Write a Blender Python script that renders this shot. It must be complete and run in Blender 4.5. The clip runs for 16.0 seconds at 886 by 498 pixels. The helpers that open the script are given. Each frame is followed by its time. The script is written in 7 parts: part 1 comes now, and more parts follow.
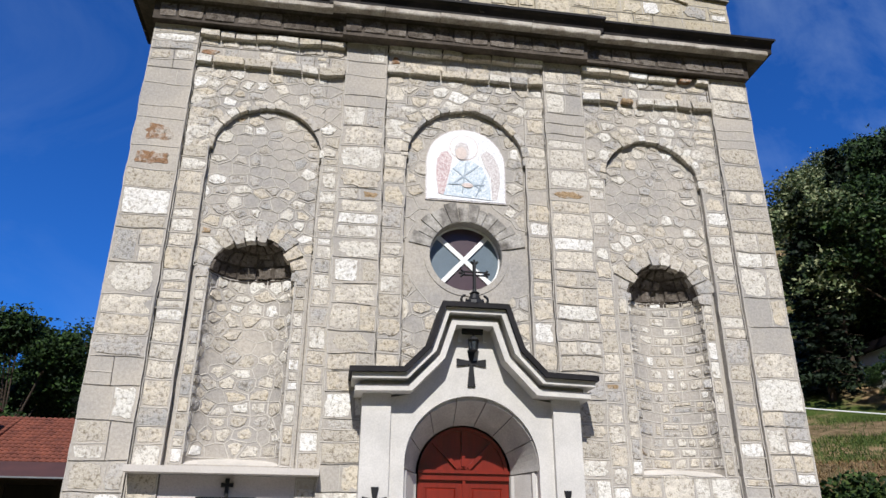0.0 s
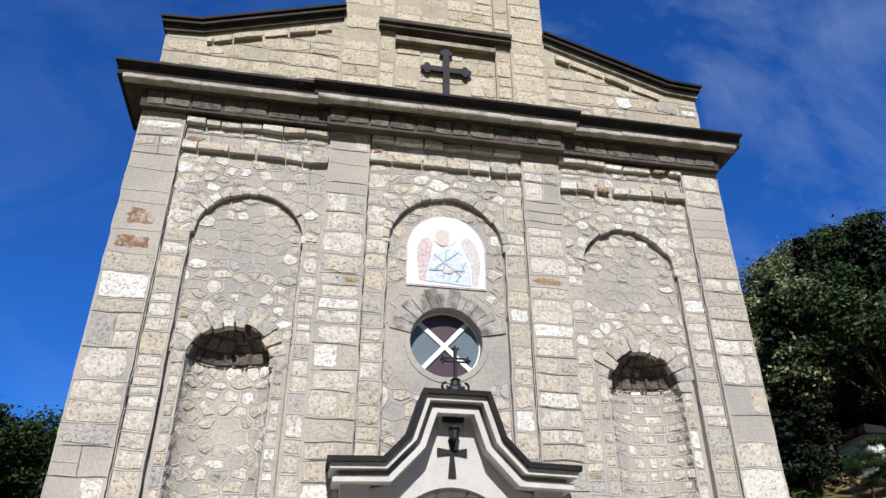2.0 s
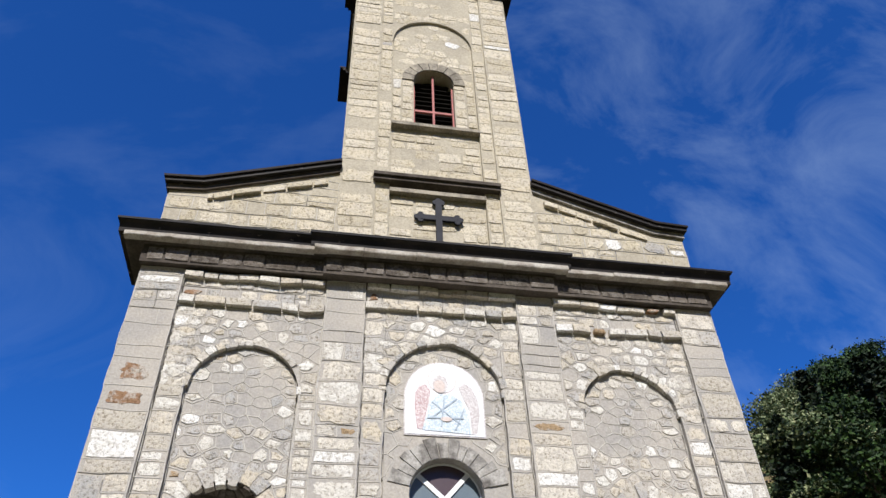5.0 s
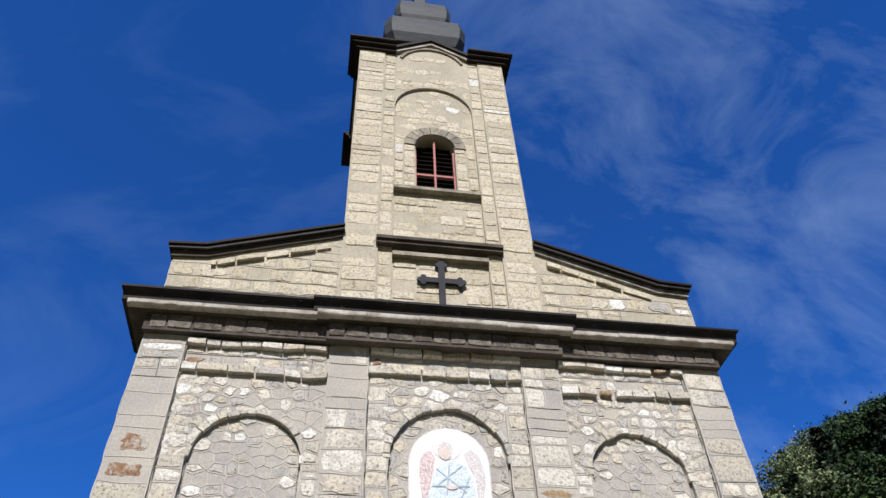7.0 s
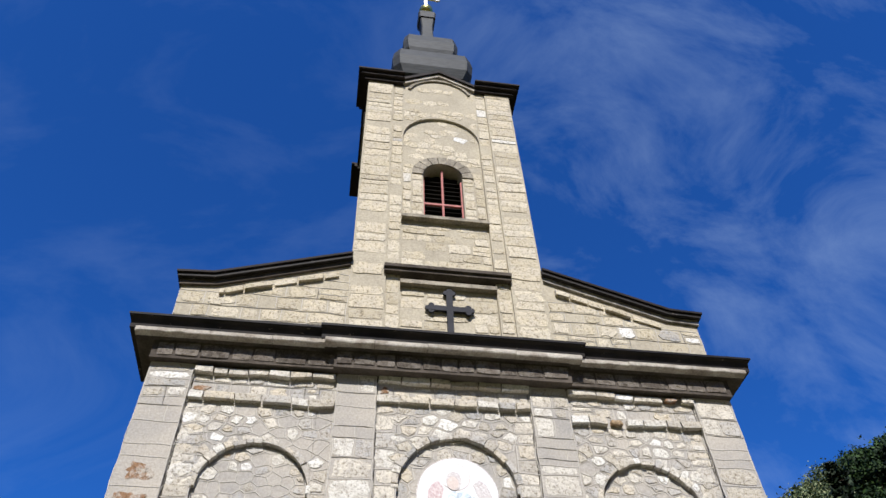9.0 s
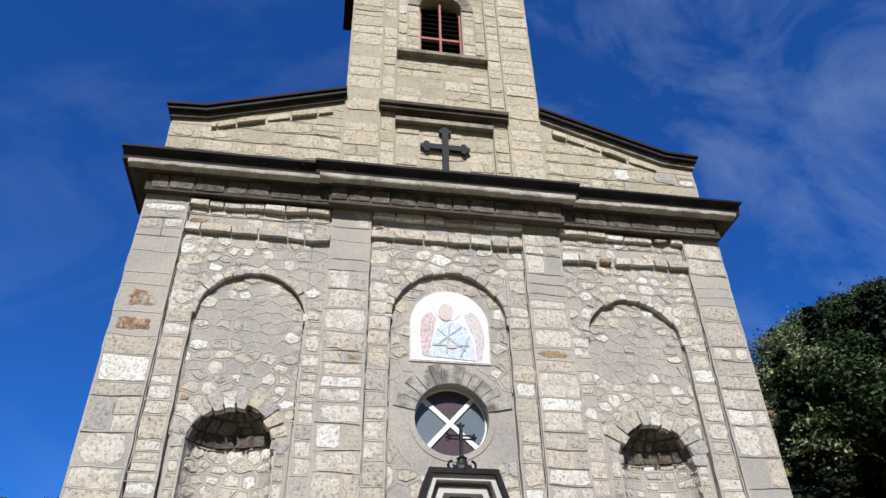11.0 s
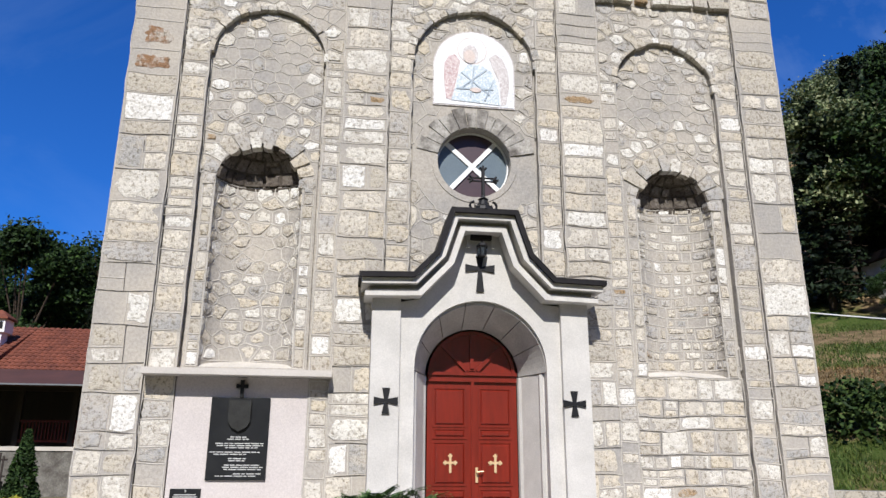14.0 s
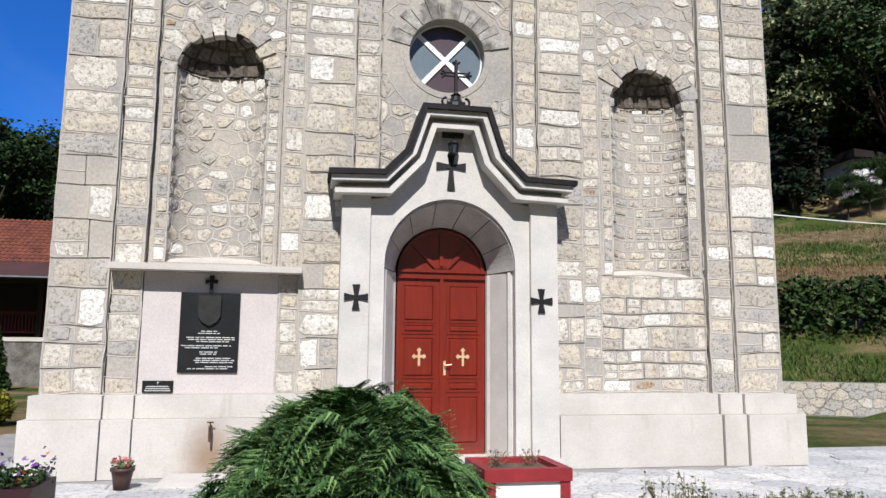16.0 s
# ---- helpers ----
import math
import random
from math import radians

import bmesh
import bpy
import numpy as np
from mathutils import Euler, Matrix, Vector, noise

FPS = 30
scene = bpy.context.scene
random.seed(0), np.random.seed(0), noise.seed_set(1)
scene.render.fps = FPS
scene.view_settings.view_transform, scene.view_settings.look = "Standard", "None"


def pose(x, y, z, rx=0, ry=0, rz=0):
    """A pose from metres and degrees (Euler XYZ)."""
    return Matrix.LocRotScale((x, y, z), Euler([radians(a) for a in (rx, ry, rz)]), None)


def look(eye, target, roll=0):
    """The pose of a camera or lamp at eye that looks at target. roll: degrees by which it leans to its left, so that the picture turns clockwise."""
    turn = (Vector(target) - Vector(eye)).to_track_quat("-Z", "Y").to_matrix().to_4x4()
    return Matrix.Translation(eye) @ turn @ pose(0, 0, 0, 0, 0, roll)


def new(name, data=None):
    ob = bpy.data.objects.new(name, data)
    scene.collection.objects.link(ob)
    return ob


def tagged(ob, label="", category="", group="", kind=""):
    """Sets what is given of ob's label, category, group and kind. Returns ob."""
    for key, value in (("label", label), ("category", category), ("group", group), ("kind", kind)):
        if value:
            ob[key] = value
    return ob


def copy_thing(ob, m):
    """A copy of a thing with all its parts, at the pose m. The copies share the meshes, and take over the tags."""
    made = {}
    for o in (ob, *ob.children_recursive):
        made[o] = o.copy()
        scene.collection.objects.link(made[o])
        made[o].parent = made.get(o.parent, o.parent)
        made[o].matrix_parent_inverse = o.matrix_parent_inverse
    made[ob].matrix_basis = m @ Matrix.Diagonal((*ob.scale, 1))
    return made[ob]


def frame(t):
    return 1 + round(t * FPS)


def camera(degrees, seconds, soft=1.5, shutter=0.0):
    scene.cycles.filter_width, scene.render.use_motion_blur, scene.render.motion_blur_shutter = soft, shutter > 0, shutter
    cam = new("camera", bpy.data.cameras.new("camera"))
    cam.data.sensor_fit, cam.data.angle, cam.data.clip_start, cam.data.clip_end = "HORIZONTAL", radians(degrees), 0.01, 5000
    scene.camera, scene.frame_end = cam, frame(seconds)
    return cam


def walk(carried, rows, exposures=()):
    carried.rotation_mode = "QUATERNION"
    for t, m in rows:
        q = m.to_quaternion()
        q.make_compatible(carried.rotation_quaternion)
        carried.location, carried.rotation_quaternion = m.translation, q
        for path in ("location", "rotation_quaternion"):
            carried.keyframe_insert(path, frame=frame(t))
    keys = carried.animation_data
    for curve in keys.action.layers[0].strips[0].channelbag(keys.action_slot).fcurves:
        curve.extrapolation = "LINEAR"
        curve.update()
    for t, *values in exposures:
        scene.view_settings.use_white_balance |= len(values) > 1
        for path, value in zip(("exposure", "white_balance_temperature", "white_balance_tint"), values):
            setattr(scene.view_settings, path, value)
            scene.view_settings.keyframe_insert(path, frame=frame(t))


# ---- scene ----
cam = camera(62.7, 16.0)
PATH = [
    (0, (-1.907, -9.922, 1.913), (-1.635, -8.101, 2.695), 0.4),
    (0.5, (-1.931, -9.916, 1.917), (-1.645, -8.106, 2.719), 1.0),
    (1, (-1.947, -9.919, 1.911), (-1.656, -8.151, 2.799), 1.1),
    (1.5, (-1.959, -9.928, 1.914), (-1.659, -8.193, 2.864), 0.6),
    (2, (-1.982, -9.933, 1.904), (-1.663, -8.227, 2.896), -0.2),
    (2.5, (-1.998, -9.95, 1.9), (-1.686, -8.273, 2.944), -0.4),
    (3, (-1.997, -9.975, 1.882), (-1.686, -8.336, 2.985), -0.6),
    (3.5, (-1.983, -9.954, 1.896), (-1.675, -8.341, 3.037), -0.8),
    (4, (-1.994, -9.943, 1.925), (-1.676, -8.355, 3.098), -1.4),
    (4.2, (-1.997, -9.949, 1.927), (-1.686, -8.382, 3.13), -1.6),
    (6.3, (-1.948, -10.088, 1.974), (-1.667, -8.674, 3.361), -2.7),
    (6.5, (-1.946, -10.091, 1.973), (-1.671, -8.681, 3.364), -2.7),
    (7, (-1.943, -10.071, 1.998), (-1.677, -8.693, 3.423), -2.9),
    (7.5, (-1.946, -10.057, 1.987), (-1.707, -8.7, 3.437), -1.9),
    (8, (-1.96, -10.061, 1.998), (-1.725, -8.767, 3.504), -2.4),
    (8.2, (-1.962, -10.049, 1.997), (-1.733, -8.776, 3.522), -2.5),
    (10.3, (-1.901, -9.903, 1.852), (-1.637, -8.405, 3.15), -1.8),
    (10.5, (-1.901, -9.895, 1.852), (-1.635, -8.364, 3.112), -1.4),
    (11, (-1.907, -9.88, 1.865), (-1.623, -8.286, 3.039), -1.4),
    (11.5, (-1.898, -9.873, 1.859), (-1.61, -8.216, 2.94), -1.1),
    (12, (-1.887, -9.858, 1.826), (-1.601, -8.126, 2.783), -0.8),
    (12.5, (-1.869, -9.862, 1.832), (-1.58, -8.07, 2.672), -0.5),
    (13, (-1.904, -9.858, 1.823), (-1.622, -8.024, 2.57), -0.1),
    (13.5, (-1.936, -9.841, 1.823), (-1.671, -7.972, 2.485), 0.6),
    (14, (-1.959, -9.839, 1.821), (-1.685, -7.939, 2.381), 0.3),
    (14.5, (-1.968, -9.851, 1.819), (-1.721, -7.922, 2.286), 0.6),
    (15, (-1.962, -9.878, 1.825), (-1.732, -7.924, 2.188), 1.2),
    (15.5, (-1.973, -9.849, 1.85), (-1.708, -7.887, 2.134), 1.1),
    (16, (-1.987, -9.794, 1.867), (-1.615, -7.849, 2.147), 0.5),
]
EXPOSURE = ((0, 0.32), (1.5, 0.37), (3, 0.43), (4.2, 0.44), (7, 0.42), (8.2, 0.48), (10.5, 0.36), (12, 0.25), (13.5, 0.34), (16, 0.38))
walk(cam, [(t, look(eye, target, roll)) for t, eye, target, roll in PATH], EXPOSURE)

# ---- light ----
SUN_EL, SUN_AZ = 45.0, 9.0  # degrees; azimuth counted from straight in front of the facade towards its left
world = bpy.data.worlds.new("sky")
scene.world = world
world.use_nodes = True
wn, wl = world.node_tree.nodes, world.node_tree.links
wn.clear()
sky = wn.new("ShaderNodeTexSky")
sky.sky_type = "NISHITA"
sky.sun_disc = False
sky.sun_elevation = radians(SUN_EL)
sky.sun_rotation = radians(180 + SUN_AZ)
sky.air_density, sky.dust_density, sky.ozone_density = 1.0, 0.1, 3.0
sky_coord = wn.new("ShaderNodeTexCoord")
sky_map = wn.new("ShaderNodeMapping")
sky_map.inputs["Rotation"].default_value = (0.9, 0.35, 0.25)
sky_map.inputs["Scale"].default_value = (1.1, 2.2, 1.5)
cirrus = wn.new("ShaderNodeTexNoise")
cirrus.inputs["Scale"].default_value = 2.9
cirrus.inputs["Detail"].default_value = 9.0
cirrus.inputs["Roughness"].default_value = 0.62
cirrus.inputs["Distortion"].default_value = 0.55
cirrus_ramp = wn.new("ShaderNodeValToRGB")
cirrus_ramp.color_ramp.elements[0].position = 0.46
cirrus_ramp.color_ramp.elements[0].color = (0, 0, 0, 1)
cirrus_ramp.color_ramp.elements[1].position = 0.95
cirrus_ramp.color_ramp.elements[1].color = (0.26, 0.26, 0.26, 1)
# the high haze thickens towards the east (right of the church)
sky_xyz = wn.new("ShaderNodeSeparateXYZ")
haze = wn.new("ShaderNodeMapRange")
haze.interpolation_type = "SMOOTHSTEP"
haze.inputs["From Min"].default_value, haze.inputs["From Max"].default_value = -0.05, 0.30
haze.inputs["To Min"].default_value, haze.inputs["To Max"].default_value = 0.30, 1.0
thick = wn.new("ShaderNodeMath")
thick.operation = "MULTIPLY"
sky_tint = wn.new("ShaderNodeMix")
sky_tint.data_type, sky_tint.blend_type = "RGBA", "MULTIPLY"
sky_tint.inputs["Factor"].default_value = 1.0
sky_tint.inputs["B"].default_value = (0.155, 0.565, 1.27, 1)
sky_mix = wn.new("ShaderNodeMix")
sky_mix.data_type = "RGBA"
sky_mix.inputs["B"].default_value = (7.0, 9.0, 11.0, 1)
sky_bg = wn.new("ShaderNodeBackground")
sky_bg.inputs["Strength"].default_value = 0.088
sky_out = wn.new("ShaderNodeOutputWorld")
wl.new(sky_coord.outputs["Generated"], sky_map.inputs["Vector"])
wl.new(sky_map.outputs["Vector"], cirrus.inputs["Vector"])
wl.new(cirrus.outputs["Fac"], cirrus_ramp.inputs["Fac"])
wl.new(sky.outputs["Color"], sky_tint.inputs["A"])
wl.new(sky_tint.outputs["Result"], sky_mix.inputs["A"])
wl.new(sky_coord.outputs["Generated"], sky_xyz.inputs["Vector"])
wl.new(sky_xyz.outputs["X"], haze.inputs["Value"])
wl.new(cirrus_ramp.outputs["Color"], thick.inputs[0])
wl.new(haze.outputs["Result"], thick.inputs[1])
wl.new(thick.outputs["Value"], sky_mix.inputs["Factor"])
wl.new(sky_mix.outputs["Result"], sky_bg.inputs["Color"])
wl.new(sky_bg.outputs["Background"], sky_out.inputs["Surface"])

sun_data = bpy.data.lights.new("sun", "SUN")
sun_data.energy, sun_data.angle, sun_data.color = 5.0, radians(0.53), (1.0, 0.975, 0.935)
sun = new("sun", sun_data)
sun_way = Vector((-math.sin(radians(SUN_AZ)) * math.cos(radians(SUN_EL)), -math.cos(radians(SUN_AZ)) * math.cos(radians(SUN_EL)), math.sin(radians(SUN_EL))))
sun.matrix_world = look(sun_way * 60, (0, 0, 0))

# ---- materials ----
def nodes_of(name):
    m = bpy.data.materials.new(name)
    m.use_nodes = True
    return m, m.node_tree.nodes, m.node_tree.links, m.node_tree.nodes["Principled BSDF"]


def ramp_node(n, stops):
    r = n.new("ShaderNodeValToRGB")
    el = r.color_ramp.elements
    while len(el) < len(stops):
        el.new(0.5)
    for e, (p, c) in zip(el, stops):
        e.position, e.color = p, (*c, 1)
    return r


def noise_node(n, l, scale, detail=6, rough=0.6, stretch=None, coord="Object"):
    tc = n.new("ShaderNodeTexCoord")
    t = n.new("ShaderNodeTexNoise")
    t.inputs["Scale"].default_value, t.inputs["Detail"].default_value, t.inputs["Roughness"].default_value = scale, detail, rough
    if stretch:
        mp = n.new("ShaderNodeMapping")
        mp.inputs["Scale"].default_value = stretch
        l.new(tc.outputs[coord], mp.inputs["Vector"])
        l.new(mp.outputs["Vector"], t.inputs["Vector"])
    else:
        l.new(tc.outputs[coord], t.inputs["Vector"])
    return t


def mix_node(n, l, fac, a, b, blend="MIX"):
    m = n.new("ShaderNodeMix")
    m.data_type, m.blend_type = "RGBA", blend
    for sock, v in ((m.inputs["Factor"], fac), (m.inputs["A"], a), (m.inputs["B"], b)):
        if isinstance(v, (int, float)):
            sock.default_value = v
        elif isinstance(v, tuple):
            sock.default_value = (*v, 1)
        else:
            l.new(v, sock)
    return m.outputs["Result"]


def bump_node(n, l, bsdf, height, strength, distance):
    b = n.new("ShaderNodeBump")
    b.inputs["Strength"].default_value, b.inputs["Distance"].default_value = strength, distance
    l.new(height, b.inputs["Height"])
    l.new(b.outputs["Normal"], bsdf.inputs["Normal"])


def surface(name, colour, second=None, rough=0.8, metal=0.0, coarse=1.2, fine=22.0, amount=0.6, bump=0.25, depth=0.01, stretch=None, spec=0.4):
    """A two-scale surface: a slow drift between two colours, fine grain and relief."""
    m, n, l, b = nodes_of(name)
    second = second or tuple(c * 0.7 for c in colour)
    big = noise_node(n, l, coarse, 5, 0.6, stretch)
    fin = noise_node(n, l, fine, 8, 0.65, stretch)
    r = ramp_node(n, ((0.35, second), (0.65, colour)))
    l.new(big.outputs["Fac"], r.inputs["Fac"])
    g = ramp_node(n, ((0.3, (1 - amount * 0.45,) * 3), (0.7, (1 + amount * 0.1,) * 3)))
    l.new(fin.outputs["Fac"], g.inputs["Fac"])
    l.new(mix_node(n, l, 1.0, r.outputs["Color"], g.outputs["Color"], "MULTIPLY"), b.inputs["Base Color"])
    b.inputs["Roughness"].default_value, b.inputs["Metallic"].default_value = rough, metal
    b.inputs["Specular IOR Level"].default_value = spec
    bump_node(n, l, b, fin.outputs["Fac"], bump, depth)
    return m


def rubble_material(name, stops, per_piece, cement=0.75):
    """Porous limestone: each stone takes its own tone; pits, pale crusts and cement smears."""
    m, n, l, b = nodes_of(name)
    if per_piece:
        rnd = n.new("ShaderNodeObjectInfo").outputs["Random"]
    else:
        rnd = n.new("ShaderNodeNewGeometry").outputs["Random Per Island"]
    tone = ramp_node(n, stops)
    tone.color_ramp.interpolation = "CONSTANT"
    l.new(rnd, tone.inputs["Fac"])
    tc = n.new("ShaderNodeTexCoord")
    pit = n.new("ShaderNodeTexVoronoi")
    pit.inputs["Scale"].default_value = 24.0
    l.new(tc.outputs["Object"], pit.inputs["Vector"])
    mid = noise_node(n, l, 7.0, 8, 0.7)
    fin = noise_node(n, l, 20.0, 8, 0.7)
    smear = ramp_node(n, ((0.47, (0, 0, 0)), (0.56, (1, 1, 1))))
    cover = noise_node(n, l, 4.2, 10, 0.72)
    l.new(cover.outputs["Fac"], smear.inputs["Fac"])
    pits = ramp_node(n, ((0.06, (0.16, 0.135, 0.10)), (0.27, (1, 1, 1))))
    l.new(pit.outputs["Distance"], pits.inputs["Fac"])
    hole = ramp_node(n, ((0.34, (0.30, 0.26, 0.20)), (0.50, (1, 1, 1))))
    l.new(fin.outputs["Fac"], hole.inputs["Fac"])
    k = n.new("ShaderNodeMath")
    k.operation = "MULTIPLY"
    k.inputs[1].default_value = cement
    l.new(smear.outputs["Color"], k.inputs[0])
    c = mix_node(n, l, k.outputs[0], tone.outputs["Color"], (0.45, 0.41, 0.355))
    # pits gather in the porous parts of each stone
    porous = ramp_node(n, ((0.40, (0, 0, 0)), (0.60, (0.75, 0.75, 0.75))))
    l.new(mid.outputs["Fac"], porous.inputs["Fac"])
    c = mix_node(n, l, porous.outputs["Color"], c, pits.outputs["Color"], "MULTIPLY")
    c = mix_node(n, l, 0.85, c, hole.outputs["Color"], "MULTIPLY")
    l.new(c, b.inputs["Base Color"])
    b.inputs["Roughness"].default_value, b.inputs["Specular IOR Level"].default_value = 0.92, 0.2
    h = n.new("ShaderNodeMath")
    h.operation = "MULTIPLY_ADD"
    h.inputs[1].default_value = 0.6
    l.new(fin.outputs["Fac"], h.inputs[0])
    l.new(mid.outputs["Fac"], h.inputs[2])
    bump_node(n, l, b, h.outputs[0], 0.8, 0.035)
    return m


M_MORTAR = surface("mortar", (0.47, 0.425, 0.365), (0.35, 0.33, 0.305), 0.95, coarse=0.8, fine=26, amount=0.6, bump=0.5, depth=0.015, spec=0.15)
M_TOWERMORTAR = surface("tower_mortar", (0.49, 0.435, 0.335), (0.40, 0.355, 0.275), 0.95, coarse=0.9, fine=26, amount=0.7, bump=0.5, depth=0.015, spec=0.15)
M_RIB = surface("pointing_mortar", (0.56, 0.52, 0.465), (0.45, 0.42, 0.375), 0.95, coarse=2.5, fine=60, amount=0.5, bump=0.4, spec=0.15)
M_CONCRETE = surface("pale_concrete", (0.56, 0.52, 0.475), (0.48, 0.445, 0.405), 0.85, coarse=1.5, fine=40, amount=0.3, bump=0.15, spec=0.25)
M_PORTAL = surface("portal_stone", (0.60, 0.575, 0.54), (0.50, 0.48, 0.45), 0.8, coarse=2.2, fine=55, amount=0.4, bump=0.2, spec=0.3)
M_VOUSSOIR = surface("grey_portal_stone", (0.50, 0.48, 0.45), (0.38, 0.365, 0.34), 0.9, coarse=3, fine=40, amount=0.6, bump=0.3, spec=0.2)
M_SOOTARCH = surface("soot_streaked_arch_stone", (0.46, 0.435, 0.395), (0.15, 0.135, 0.12), 0.95, coarse=4, fine=30, amount=0.95, bump=0.5, depth=0.015, spec=0.15)
M_TIN = surface("dark_sheet_metal", (0.022, 0.020, 0.022), (0.012, 0.011, 0.012), 0.6, 0.0, coarse=1.5, fine=12, amount=0.6, bump=0.1, spec=0.12)


def flaking_metal():
    """Dark painted sheet metal, the paint flaked off in small pale spots."""
    m, n, l, b = nodes_of("flaking_dark_metal")
    big = noise_node(n, l, 1.6, 6, 0.6)
    r = ramp_node(n, ((0.35, (0.012, 0.011, 0.012)), (0.65, (0.032, 0.027, 0.025))))
    l.new(big.outputs["Fac"], r.inputs["Fac"])
    fl = noise_node(n, l, 9.0, 8, 0.7, (0.6, 1, 1.6))
    f = ramp_node(n, ((0.63, (0, 0, 0)), (0.68, (1, 1, 1))))
    l.new(fl.outputs["Fac"], f.inputs["Fac"])
    l.new(mix_node(n, l, f.outputs["Color"], r.outputs["Color"], (0.20, 0.17, 0.145)), b.inputs["Base Color"])
    b.inputs["Roughness"].default_value, b.inputs["Specular IOR Level"].default_value = 0.65, 0.15
    bump_node(n, l, b, fl.outputs["Fac"], 0.3, 0.01)
    return m


M_FLAKE = flaking_metal()
M_RUSTTIN = surface("weathered_roof_tin", (0.032, 0.024, 0.022), (0.018, 0.015, 0.015), 0.7, 0.0, coarse=1.5, fine=12, amount=0.6, bump=0.1, spec=0.1)
M_LIP = surface("weathered_cornice_concrete", (0.56, 0.515, 0.45), (0.30, 0.26, 0.215), 0.95, coarse=3.0, fine=28, amount=0.9, bump=0.5, spec=0.15)
# dark stone; the shade under the cornice is put into its colour
M_FRIEZE = surface("soot_and_shade_cornice_stone", (0.12, 0.10, 0.083), (0.06, 0.05, 0.042), 0.95, coarse=2, fine=20, amount=0.8, bump=0.4, spec=0.15)
M_TOWERARCH = surface("weathered_tower_arch_stone", (0.40, 0.355, 0.28), (0.20, 0.175, 0.14), 0.95, coarse=3, fine=24, amount=0.9, bump=0.5, depth=0.015, spec=0.15)
M_BLACK = surface("black_iron", (0.012, 0.012, 0.014), None, 0.55, 0.3, coarse=6, fine=60, amount=0.4, bump=0.1)
M_CROSSGREY = surface("grey_painted_iron", (0.035, 0.035, 0.042), None, 0.7, 0.0, coarse=6, fine=60, amount=0.4, bump=0.1, spec=0.15)
M_RED = surface("red_varnished_wood", (0.19, 0.013, 0.005), (0.14, 0.010, 0.004), 0.36, coarse=3, fine=30, amount=0.35, bump=0.08, depth=0.004, stretch=(6, 6, 0.6), spec=0.5)
red_coat = M_RED.node_tree.nodes["Principled BSDF"]
red_coat.inputs["Coat Weight"].default_value, red_coat.inputs["Coat Roughness"].default_value = 0.7, 0.12
M_DARKRED = surface("dark_red_wood", (0.12, 0.010, 0.010), None, 0.5, coarse=3, fine=30, amount=0.35, bump=0.1, stretch=(6, 6, 0.6))
M_GOLD = surface("polished_brass", (0.80, 0.62, 0.38), (0.70, 0.50, 0.28), 0.42, 0.45, coarse=8, fine=60, amount=0.2, bump=0.05)
M_GILT = surface("gilded_metal", (0.55, 0.50, 0.16), (0.45, 0.40, 0.12), 0.3, 0.9, coarse=8, fine=60, amount=0.2, bump=0.05)
M_WHITE = surface("white_paint", (0.80, 0.80, 0.79), (0.72, 0.72, 0.71), 0.6, coarse=3, fine=30, amount=0.15, bump=0.05)
M_SHINGLE = surface("grey_wooden_roof_boards", (0.06, 0.065, 0.07), (0.032, 0.035, 0.038), 0.6, coarse=3, fine=24, amount=0.7, bump=0.3, stretch=(1, 1, 6), spec=0.15)
M_DARK = surface("dark_interior", (0.02, 0.018, 0.016), None, 0.95, amount=0.3, spec=0.0)


